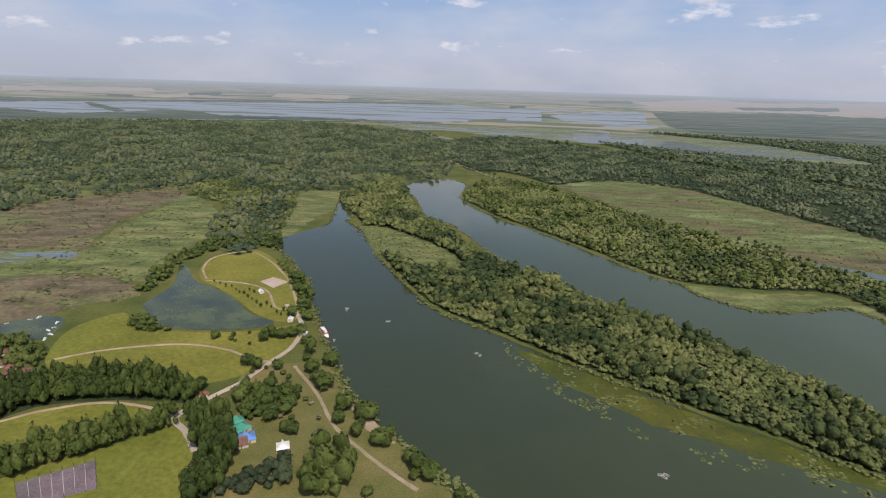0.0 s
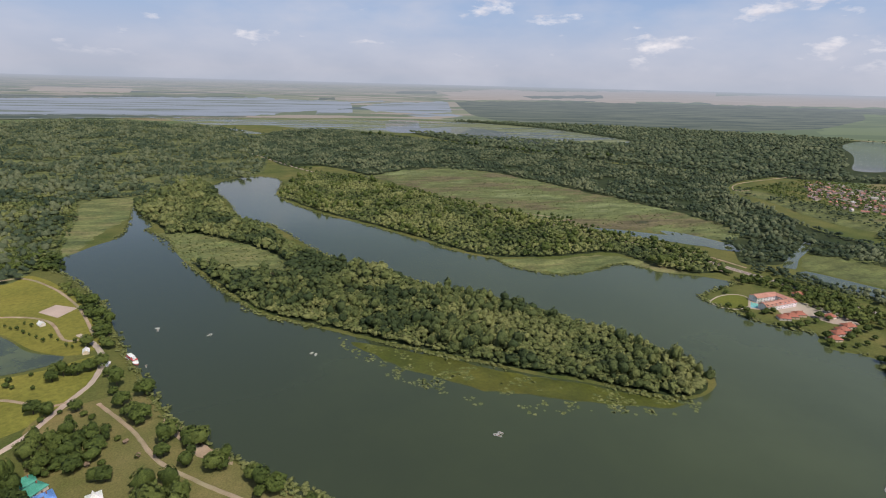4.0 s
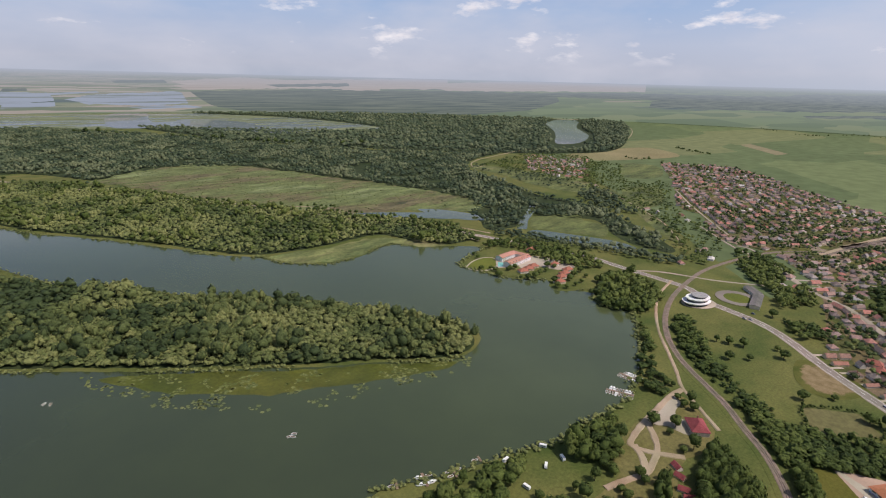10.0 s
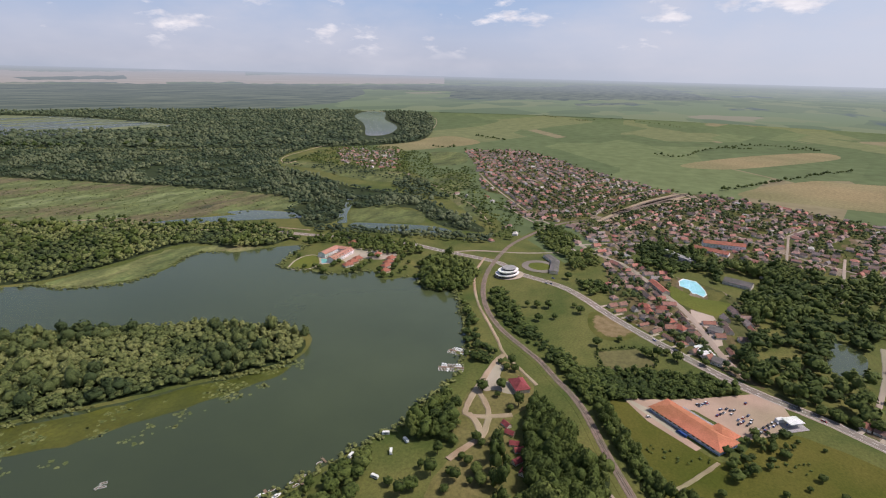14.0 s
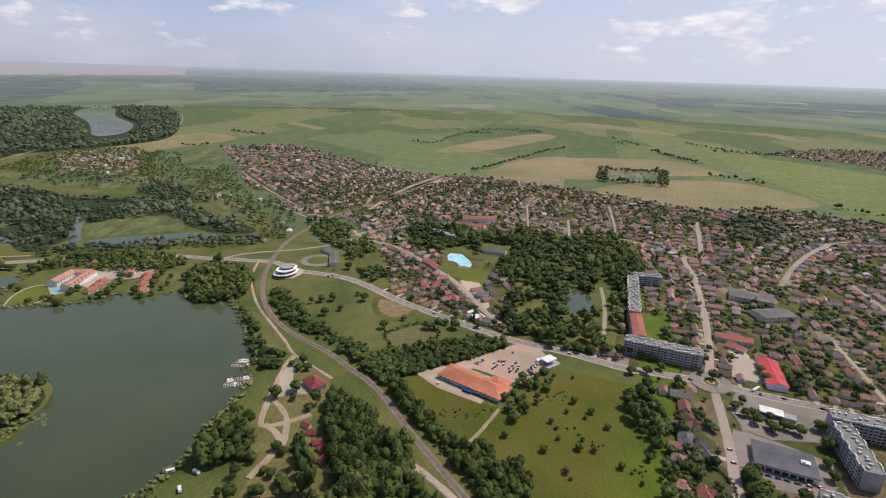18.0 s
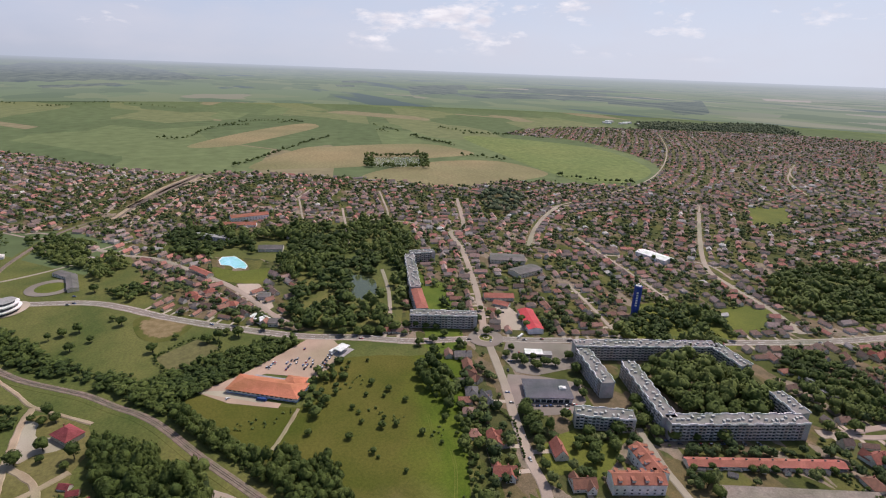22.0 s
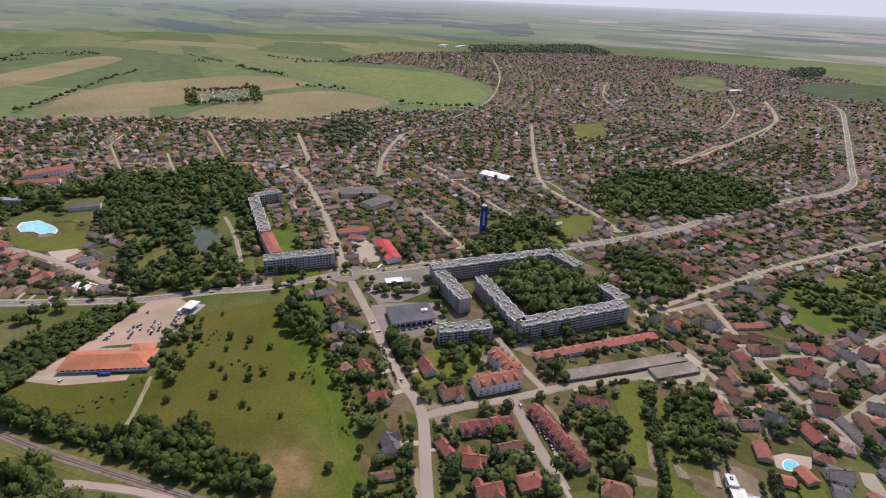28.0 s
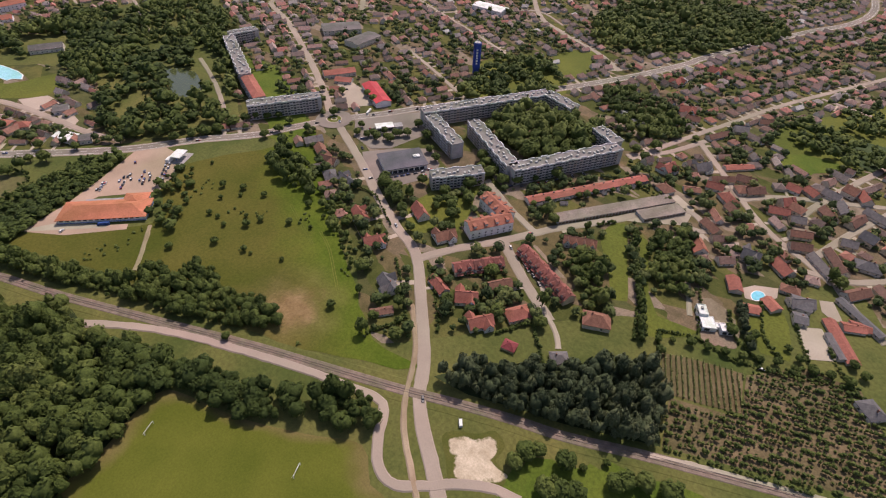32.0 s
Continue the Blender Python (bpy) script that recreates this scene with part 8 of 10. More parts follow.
def place_houses():
    """Houses in rows along the streets, sheds and annexes behind them, and further rows between the streets; the far ones are joined."""
    front = []
    for line in STREETS[:-3]:
        pts, run, off = curve_points(line, 3.0, False), 0.0, 17.5 if line in (ROAD_MAIN, ROAD_MAIN_B) else 12.5
        for a, b in zip(pts, pts[1:]):
            run += (b - a).length
            if run < 13.5:
                continue
            run = RNG.uniform(-2.5, 1.0)
            n = Vector((-(b - a).y, (b - a).x, 0)).normalized()
            for s in (-1, 1):
                q = a + n * s * (off + RNG.uniform(-0.8, 1.5))
                front.append((q.x, q.y))
                if RNG.uniform() < 0.45:
                    q = a + n * s * (off + RNG.uniform(13, 19))
                    front.append((q.x, q.y))
    back = scatter(RNG, TOWN_OUTLINE, 9.0, (), 0.4)
    dist, _ = nearest_street(back)
    band = np.mod(dist - 33.0, 58.0)
    back = back[(dist > 30) & ((band < 7) | ((band > 23) & (band < 31)))]
    xy = np.concatenate([np.array(front), back])
    keep = inside(TOWN_OUTLINE, xy)
    for hole in OPEN_LAND + [NEAR_ZONE]:
        keep &= ~inside(hole, xy)
    xy = xy[keep]
    dist, turn = nearest_street(xy)
    built = np.array([0.93 + 0.35 * noise.noise(Vector((x / 150, y / 150, 6.2))) for x, y in xy])
    keep = (dist > 9.5) & off_main(xy, 15.5) & clear_of_big(xy, 8.0) & (RNG.uniform(0, 1, len(xy)) < built)
    xy, turn = xy[keep], turn[keep]
    pick = spaced(xy, 11.8, [q for q, tone in NEAR_HOUSES] + [h[:2] for h in NEAR_SET])
    xy, turn = xy[pick], turn[pick]
    turn = turn + np.where(RNG.uniform(0, 1, len(xy)) < 0.55, np.pi / 2, 0) + RNG.normal(0, 0.05, len(xy))
    hamlet = scatter(RNG, VILLAGE, 27.0, (), 0.4)
    lone = np.concatenate([hamlet, np.array(LONE_HOUSES)])
    xy, turn = np.concatenate([xy, lone]), np.concatenate([turn, RNG.uniform(0, 6.3, len(lone))])
    order = np.argsort(np.hypot(xy[:, 0], xy[:, 1]))
    xy, turn = xy[order], turn[order]
    kind = RNG.choice(len(HOUSES), len(xy), p=[0.16, 0.14, 0.10, 0.11, 0.10, 0.12, 0.17, 0.10])
    near, middle = 68, 222
    made = {}
    for i in range(middle):
        k = int(kind[i])
        m = pose(xy[i, 0], xy[i, 1], 0, 0, 0, math.degrees(turn[i])) @ Matrix.Scale(RNG.uniform(0.82, 1.0), 4)
        key = (k, i < near)
        if key in made:
            copy_thing(made[key], m)
        else:
            made[key] = make_house(k) if i < near else make_plain_house(k)
            made[key].matrix_basis = m
    far, far_turn, far_kind = xy[middle:], turn[middle:], kind[middle:]
    walls, roofs = zip(*[tuple(g.triangles() for g in house_geo(*h)) for h in HOUSES])
    thin_walls, thin_roofs = zip(*[tuple(g.triangles() for g in plain_house(*h)) for h in HOUSES])
    for lo, hi, wv, rv in ((0, 900, walls, roofs), (900, 9000, thin_walls, thin_roofs)):
        r = np.hypot(far[:, 0], far[:, 1])
        join_houses(far[(r >= lo) & (r < hi)], far_kind[(r >= lo) & (r < hi)], far_turn[(r >= lo) & (r < hi)], wv, rv)
    return xy


def plain_house(l, w, eave, ridge, hip):
    """The same house for the far rows, without the parts that cannot be told from there."""
    x, y, h = l / 2, w / 2, (max(l - w, 1.0) / 2 if hip else l / 2 + 0.3)
    wall = Geo().add([(-x, -y, 0), (x, -y, 0), (x, y, 0), (-x, y, 0), (-x, -y, eave), (x, -y, eave), (x, y, eave), (-x, y, eave)], [(0, 1, 5, 4), (1, 2, 6, 5), (2, 3, 7, 6), (3, 0, 4, 7)])
    a, b = x + 0.4, y + 0.4
    roof = Geo().add([(-a, -b, eave), (a, -b, eave), (a, b, eave), (-a, b, eave), (-h, 0, ridge), (h, 0, ridge)], [(0, 1, 5, 4), (1, 2, 5), (2, 3, 4, 5), (3, 0, 4)])
    return wall, roof


def join_houses(far, far_kind, far_turn, walls, roofs):
    tint = RNG.uniform(0, 1, len(far))
    size = RNG.uniform(0.78, 1.0, len(far))
    merged("house_walls", walls, far, size, size, tint, M["plaster_far"], RNG, label="plastered walls of the town's many houses", category="houses", pick=far_kind, turn=far_turn, smooth=False)
    merged("house_roofs", roofs, far, size, size, tint, M["tile_far"], RNG, label="brown and red tile roofs of the town's many houses", category="houses", pick=far_kind, turn=far_turn, smooth=False)


HOUSE_SPOTS = np.concatenate([place_houses(), np.array([q for q, tone in NEAR_HOUSES]), np.array([h[:2] for h in NEAR_SET])])


def place_town_trees():
    """Garden and street trees between the houses."""
    cell = {}
    for x, y in HOUSE_SPOTS:
        cell.setdefault((int(x // 20), int(y // 20)), []).append((x, y))

    def free(x, y, gap):
        i, j = int(x // 20), int(y // 20)
        return all((x - a) ** 2 + (y - b) ** 2 > gap * gap for di in (-1, 0, 1) for dj in (-1, 0, 1) for a, b in cell.get((i + di, j + dj), ()))

    for name, gap, lo, hi, shapes, size in (("garden_trees", 6.4, 0, 620, CROWNS_NEAR, 3.2), ("garden_trees_far", 8.2, 620, 1400, CROWNS_FAR, 3.6), ("garden_trees_distant", 15.5, 1400, 3600, CROWNS_SMALL, 4.6)):
        xy = scatter(RNG, TOWN_OUTLINE, gap, OPEN_LAND, 0.45)
        r = np.hypot(xy[:, 0], xy[:, 1])
        xy = xy[(r >= lo) & (r < hi)]
        dist, _ = nearest_street(xy)
        xy = xy[dist > 7.5]
        xy = xy[off_main(xy, 12.5)]
        xy = xy[clear_of_big(xy, 3.5)]
        xy = np.array([q for q in xy if free(q[0], q[1], 6.4)])
        dense = np.array([noise.noise(Vector((x / 24, y / 24, 7.7))) for x, y in xy])
        xy = xy[dense + RNG.uniform(-0.35, 0.35, len(xy)) > (0.0 if lo == 0 else -0.09 if lo < 1000 else -0.02)]
        rad = size * RNG.uniform(0.45, 1.65, len(xy))
        merged(name, shapes, xy, rad, rad * RNG.uniform(0.8, 1.2, len(xy)), RNG.uniform(0.0, 1.05, len(xy)) ** 1.3, M["garden_leaf"], RNG, label="leafy garden trees between the houses", category="trees")


place_town_trees()


def driveways():
    """Pale drives from the houses to their street."""
    vs, fs = [], []
    xy = HOUSE_SPOTS[np.hypot(HOUSE_SPOTS[:, 0], HOUSE_SPOTS[:, 1]) < 900]
    a, d = SEG[:, :2], SEG[:, 2:] - SEG[:, :2]
    for k, q in enumerate(xy):
        t = np.clip(((q - a) * d).sum(1) / np.maximum((d * d).sum(1), 1e-6), 0, 1)
        feet = a + t[:, None] * d
        r = np.linalg.norm(feet - q, axis=1)
        i = int(r.argmin())
        if not 9 < r[i] < 26:
            continue
        u = (feet[i] - q) / r[i]
        s = np.array((-u[1], u[0]))
        off = s * RNG.uniform(-6, 6)
        w = s * RNG.uniform(1.2, 2.4)
        n = len(vs)
        e = feet[i] - u * 3.0 + off
        vs += [(*(p), 0.2 + 0.002 * (k % 40)) for p in (q + off - w, q + off + w, e + w, e - w)]
        fs.append((n, n + 3, n + 2, n + 1))
    ob = mesh_ob("driveways", vs, fs, M["paving"])
    tagged(ob, "pale paved drives between houses and streets", "pavement", kind="structure")


driveways()

# ---- houses set one by one along the nearest streets ----
M["brown_tile"] = tiles("brown_roof_tiles", "object", [(0.0, (0.15, 0.085, 0.065)), (0.5, (0.20, 0.105, 0.075)), (1.0, (0.26, 0.125, 0.085))])
M["russet_tile"] = tiles("russet_roof_tiles", "object", [(0.0, (0.25, 0.095, 0.07)), (0.5, (0.32, 0.115, 0.085)), (1.0, (0.37, 0.14, 0.10))])
M["slate_tile"] = tiles("slate_roof_tiles", "object", [(0.0, (0.11, 0.11, 0.115)), (0.5, (0.15, 0.14, 0.14)), (1.0, (0.2, 0.18, 0.17))])
NEAR_ROOF = {"brown": (M["brown_tile"], "brown-tiled"), "red": (M["russet_tile"], "red-tiled"), "orange": (M["orange_tile"], "orange-tiled"), "grey": (M["slate_tile"], "grey-tiled")}


def place_near_houses():
    spots = np.array([q for q, tone in NEAR_HOUSES])
    _, turn = nearest_street(spots)
    made = {}
    for i, ((x, y), tone) in enumerate(NEAR_HOUSES):
        k = (i * 7) % len(HOUSES) if tone != "red" else (3, 0, 4)[i % 3]
        m = pose(x, y, 0, 0, 0, math.degrees(turn[i]) + (90 if i % 3 else 0)) @ Matrix.Scale(1.12, 4)
        if (k, tone) in made:
            copy_thing(made[k, tone], m)
        else:
            tile, word = NEAR_ROOF[tone]
            made[k, tone] = make_house(k, tile, "plastered family house with a %s %s roof" % (word, "hipped" if HOUSES[k][4] else "gabled"), "family houses in gardens")
            made[k, tone].matrix_basis = m


place_near_houses()


SET_ROOF = {"brown": ("brown_tile", "brown-tiled"), "red": ("red_tile", "bright red-tiled"), "russet": ("russet_tile", "dark red-tiled"), "orange": ("orange_tile", "orange-tiled"), "grey": ("slate_tile", "weathered grey"), "slate": ("slate_tile", "dark slate")}
SET_FORM = {"cross": "villa with crossing gabled %s roofs", "steep": "tall house with a steep %s roof", "gable": "family house with a gabled %s roof", "hip": "family house with a hipped %s roof",
            "long": "long narrow house with a %s roof", "low": "low annex with a %s roof", "row": "row of joined houses with %s roofs and white gables"}


def set_house(x, y, angle, l, w, tone, form):
    tile, word = SET_ROOF[tone]
    tile = M[tile]
    h = base("house", x, y, angle, "plastered " + SET_FORM[form] % word, "house", "houses by the nearest streets")
    eave = {"low": 2.5, "long": 2.8, "cross": 3.8, "steep": 3.6, "row": 4.2}.get(form, 3.2)
    ridge = eave + w / 2 * {"low": 0.4, "long": 0.75, "steep": 1.15, "cross": 0.85, "hip": 0.7}.get(form, 0.8)
    wall, roof = house_geo(l, w, eave, ridge, form == "hip")
    part("wall", wall, M["plaster"], h)
    part("roof", roof, tile, h)
    if form in ("cross", "row"):
        spots = [(l * 0.22, -1), (-l * 0.30, 1)] if form == "cross" else [(-l / 2 + l * (k + 0.5) / 4, -1) for k in range(4)]
        for px0, s in spots:
            ww, reach = (min(6.5, l * 0.45), w / 2 + 2.6) if form == "cross" else (4.4, w / 2 + 1.0)
            g, r = Geo().gable_walls(reach, ww, eave - 0.02, ridge - 0.5), Geo().gable_roof(reach + 0.4, ww, eave + 0.05, ridge - 0.35, 0.45)
            for name, geo, mat in (("wing_wall", g, M["white"]), ("wing_roof", r, tile)):
                part(name, geo, mat, h).matrix_basis = pose(px0, s * reach / 2, 0, 0, 0, 90)
            window(h, px0, s * reach, 1.0, 1.6, 1.4, "y", s)
            window(h, px0, s * reach, eave - 0.4, 1.2, 1.1, "y", s)
    if form not in ("low", "hip"):
        for s in (-1, 1):
            window(h, s * l / 2, 0, eave - 0.6, 1.2, 1.2, "x", s)
    n = max(1, int(l // 5))
    for k in range(n):
        for s in (-1, 1):
            window(h, -l / 2 + l * (k + 0.5) / n, s * w / 2, 0.9, 1.3, 1.3, "y", s)
    part("chimney", Geo().box(l * 0.12, 0.4, ridge - 1.8, l * 0.12 + 0.8, 1.1, ridge + 0.9).box(l * 0.12 - 0.1, 0.3, ridge + 0.9, l * 0.12 + 0.9, 1.2, ridge + 1.05), M["brick"], h)
    part("ridge_cap", Geo().box(-l / 2 if form != "hip" else -(l - w) / 2, -0.16, ridge + (0.1 if form != "hip" else -0.1), l / 2 if form != "hip" else max(l - w, 1) / 2, 0.16, ridge + (0.32 if form != "hip" else 0.12)), tile, h)


for row in NEAR_SET:
    set_house(*row)


def along(a, b):
    """Middle, direction in degrees and length of a line."""
    (x1, y1), (x2, y2) = a, b
    return (x1 + x2) / 2, (y1 + y2) / 2, math.degrees(math.atan2(y2 - y1, x2 - x1)), math.hypot(x2 - x1, y2 - y1)


def shared(name, source, parent, m):
    """Another object on the mesh of a part that stands already."""
    ob = new(name, source.data)
    ob.parent = parent
    ob.matrix_basis = m
    return ob


M["panel_blue"] = surface("grey_beige_panels", (0.37, 0.35, 0.335), (0.50, 0.48, 0.46), 0.25, 8)
M["balcony"] = tiles("balcony_panels", "object", [(0.0, (0.42, 0.40, 0.40)), (0.4, (0.55, 0.52, 0.49)), (0.7, (0.44, 0.36, 0.30)), (1.0, (0.60, 0.59, 0.58))])
M["block_roof"] = surface("bitumen_roof", (0.15, 0.14, 0.13), (0.25, 0.235, 0.22), 0.12, 9)
BAY = {}


def facade_bay(parent, storeys, x, side, depth):
    """One stack of flats on a facade: a window and a balcony on each storey."""
    key = storeys
    m = pose(x, side * depth / 2, 0, 0, 0, 0 if side > 0 else 180)
    if key not in BAY:
        comb, door, pane_line = [(-0.2, 0.5)], [(-0.3, 0.6)], [(-0.3, 0.6)]
        for s in range(storeys):
            z = 1.2 + s * 2.9
            comb += [(-0.1, z - 0.5), (1.0, z - 0.5), (1.0, z + 0.55), (-0.1, z + 0.55)]
            door += [(-0.2, z + 0.5), (0.06, z + 0.5), (0.06, z + 1.75), (-0.2, z + 1.75)]
            pane_line += [(-0.2, z), (0.08, z), (0.08, z + 1.45), (-0.2, z + 1.45)]
        end = 1.2 + storeys * 2.9 - 1.2
        ob = part("balcony_column", Geo().extrude(comb + [(-0.2, end)], -2.9, -0.1, "x"), M["balcony"], parent, "balcony column up the facade")
        pane = part("balcony_glazing", Geo().extrude(door + [(-0.3, end)], -2.7, -0.3, "x"), M["glass"], ob)
        pane2 = part("window_glazing", Geo().extrude(pane_line + [(-0.3, end)], 0.6, 2.8, "x"), M["glass"], ob)
        BAY[key] = (ob, pane, pane2)
        ob.matrix_basis = m
    else:
        ob = shared("balcony_column", BAY[key][0], parent, m)
        ob["label"] = "balcony column up the facade"
        shared("balcony_glazing", BAY[key][1], ob, Matrix())
        shared("window_glazing", BAY[key][2], ob, Matrix())


VENT = []


def apartment_block(x1, y1, x2, y2, h, w, red=False):
    x, y, angle, l = along((x1, y1), (x2, y2))
    l += 6
    label = "long grey panel apartment block with a flat pale roof" if not red else "apartment block with a red tiled roof"
    b = base("apartment_block", x, y, angle, label, "apartment block", "panel apartment blocks")
    part("wall", Geo().box(-l / 2, -w / 2, 0, l / 2, w / 2, h - 0.3), M["panel_blue"], b)
    storeys = int(h / 3)
    for k in range(int(l // 6.4)):
        for side in (-1, 1):
            facade_bay(b, storeys, -l / 2 + 3.4 + k * 6.4, side, w)
    if red:
        part("roof", Geo().hip_roof(l, w, h - 0.2, h + 2.6), M["red_tile"], b)
        return
    roof = part("roof", Geo().box(-l / 2 - 0.2, -w / 2 - 0.2, h - 0.3, l / 2 + 0.2, w / 2 + 0.2, h), M["block_roof"], b)
    for n, k in (("parapet", -1), ("parapet", 1)):
        steps = max(2, int(l // 6.4))
        outer = [(-l / 2 + l * (j + e) / steps, k * (w / 2 + 0.25 + 1.2 * (j % 2))) for j in range(steps) for e in (0.0, 1.0)]
        inner = [(p, q - k * 0.5) for p, q in outer]
        part(n, Geo().extrude((outer + inner[::-1])[::-k], h - 0.6, h + 0.75, "z"), M["white"], b)
    rng = random.Random(int(x * 7 + y))
    for k in range(int(l // 4.5)):
        m = pose(-l / 2 + 2.4 + k * 4.5 + rng.uniform(-0.6, 0.6), rng.uniform(-0.3, 0.3) * w, h, 0, 0, rng.choice((0, 90)))
        if VENT:
            shared("vent_box", VENT[0], b, m)
        else:
            VENT.append(part("vent_box", Geo().box(-1.3, -0.6, 0, 1.3, 0.6, 1.3).box(-1.5, -0.8, 1.3, 1.5, 0.8, 1.5), M["concrete"], b, "pale roof vent box"))
            VENT[0].matrix_basis = m


for line in SLAB_ROOFS:
    apartment_block(*line)
for line in REDSLAB_ROOFS:
    apartment_block(*line, red=True)


def gabled_hall(line, wall, tile, label, category, pitch=0.28, rows=1, name="hall", z_roof=None, dormers=0):
    """A long building under one gabled roof, with rows of windows and dormers."""
    x1, y1, x2, y2, ridge, w = line
    x, y, angle, l = along((x1, y1), (x2, y2))
    eave = ridge - w / 2 * pitch
    b = base(name, x, y, angle, label, category)
    part("wall", Geo().gable_walls(l, w, eave, ridge - 0.2), wall, b)
    part("roof", Geo().gable_roof(l, w, eave, ridge, 0.6), tile, b)
    n = max(2, int(l // 5))
    for r in range(rows):
        for k in range(n):
            for s in (-1, 1):
                window(b, -l / 2 + l * (k + 0.5) / n, s * w / 2, 1.0 + 2.9 * r, 1.6, 1.4, "y", s)
    for k in range(dormers):
        xx = -l / 2 + l * (k + 0.5) / dormers
        for s in (-1, 1):
            d = Geo().box(xx - 1.1, min(s * 1.2, s * (w / 2 - 0.8)), eave, xx + 1.1, max(s * 1.2, s * (w / 2 - 0.8)), ridge - 1.0)
            ob = part("dormer", d, wall, b)
            part("dormer_roof", Geo().box(xx - 1.4, min(s * 0.8, s * (w / 2 - 0.3)), ridge - 1.0, xx + 1.4, max(s * 0.8, s * (w / 2 - 0.3)), ridge - 0.7), tile, ob)
    return b


for line in ORANGE_ROOFS:
    gabled_hall(line, M["white"], M["orange_tile"], "white three-storey building with an orange tile roof", "apartment house", 0.55, 2, "apartment_house", dormers=4 if line[4] == 13 else 0)
for line in RED_ROOFS:
    gabled_hall(line, M["plaster"], M["red_tile"], "low long building with a red tile roof", "building", 0.45, 1, "long_building")
for line in REDMETAL_ROOFS:
    gabled_hall(line, M["white"], M["red_metal"], "sports hall with a bright red metal roof", "hall", 0.25, 1, "sports_hall")
for line in REDLOW_ROOFS:
    b = gabled_hall(line, M["plaster"], M["red_tile"], "long low terrace under one red tile roof", "terrace", 0.4, 1, "terrace")
    _, _, _, l = along(line[:2], line[2:4])
    for k in range(12):
        part("chimney", Geo().box(-l / 2 + l * (k + 0.5) / 12, 0.5, line[4] - 0.8, -l / 2 + l * (k + 0.5) / 12 + 1.3, 1.2, line[4] + 0.9), M["grey_roof"], b)


M["terrace_tile"] = tiles("wine_brown_roof_tiles", "object", [(0.0, (0.17, 0.070, 0.058)), (0.5, (0.23, 0.085, 0.068)), (1.0, (0.29, 0.105, 0.085))])


def terrace_row(line):
    """A row of narrow two-storey houses stepping along a street."""
    x, y, angle, l = along(line[:2], line[2:4])
    n, w, ridge = int(l // 6.4), line[5], line[4]
    first = None
    for k in range(n):
        at = pose(x, y, 0, 0, 0, angle) @ pose(-l / 2 + l * (k + 0.5) / n, 0.7 * (k % 2), 0)
        if first is None:
            first = base("terraced_house", 0, 0, 0, "narrow terraced house with a dark red tile roof", "house", "terraced houses in a row")
            part("wall", Geo().gable_walls(l / n - 0.1, w, 5.2, ridge - 0.2), M["plaster"], first)
            part("roof", Geo().gable_roof(l / n, w, 5.2, ridge, 0.5), M["terrace_tile"], first)
            part("porch_roof", Geo().slab([(-2.4, -w / 2 - 2.2, 2.6), (2.4, -w / 2 - 2.2, 2.6), (2.4, -w / 2, 3.4), (-2.4, -w / 2, 3.4)], 0.2), M["russet_tile"], first)
            dormer = part("dormer", Geo().extrude([(-w / 2 + 0.5, 5.2), (-0.6, 5.2), (-0.6, 7.3), (-w / 2 + 0.5, 7.0)], -1.3, 1.3, "x"), M["plaster"], first)
            part("dormer_roof", Geo().slab([(-1.7, -w / 2 + 0.1, 6.9), (0.0, -w / 2 + 0.1, 8.2), (0.0, 0.0, 8.3), (-1.7, 0.0, 7.0)], 0.2).slab([(0.0, -w / 2 + 0.1, 8.2), (1.7, -w / 2 + 0.1, 6.9), (1.7, 0.0, 7.0), (0.0, 0.0, 8.3)], 0.2), M["terrace_tile"], dormer)
            for s in (-1, 1):
                window(first, 0, s * w / 2, 3.4, 1.6, 1.4, "y", s)
            part("chimney", Geo().box(1.8, 0.6, 7.0, 2.4, 1.2, 9.6), M["brick"], first)
            first.matrix_basis = at
        else:
            copy_thing(first, at)


for line in REDROW_ROOFS:
    terrace_row(line)


M["garage_roof"] = surface("brown_felt_roof", (0.17, 0.14, 0.115), (0.27, 0.23, 0.19), 0.09, 9)


def garage_row(line):
    x1, y1, x2, y2, h, w = line
    x, y, angle, l = along((x1, y1), (x2, y2))
    b = base("garage_row", x, y, angle, "long low row of garages under a grey flat roof", "garages", "garage rows")
    part("wall", Geo().box(-l / 2, -w / 2 + 0.3, 0, l / 2, w / 2 - 0.3, h - 0.3), M["concrete"], b)
    part("roof", Geo().box(-l / 2 - 0.3, -w / 2, h - 0.3, l / 2 + 0.3, w / 2, h), M["garage_roof"], b)
    n, door = int(l // 3.1), None
    for k in range(n):
        for s in (-1, 1):
            m = pose(-l / 2 + 1.6 + k * 3.1, s * (w / 2 - 0.3), 0)
            if door is None:
                door = part("garage_door", Geo().box(-1.2, -0.08, 0.05, 1.2, 0.08, 2.3), M["wood"], b)
                door.matrix_basis = m
            else:
                shared("garage_door", door, b, m)


for line in GREY_ROOFS:
    if line[4] < 4:
        garage_row(line)
    else:
        gabled_hall(line, M["plaster"], M["grey_roof"], "large school building with a grey roof", "school", 0.12, 2, "school_building")


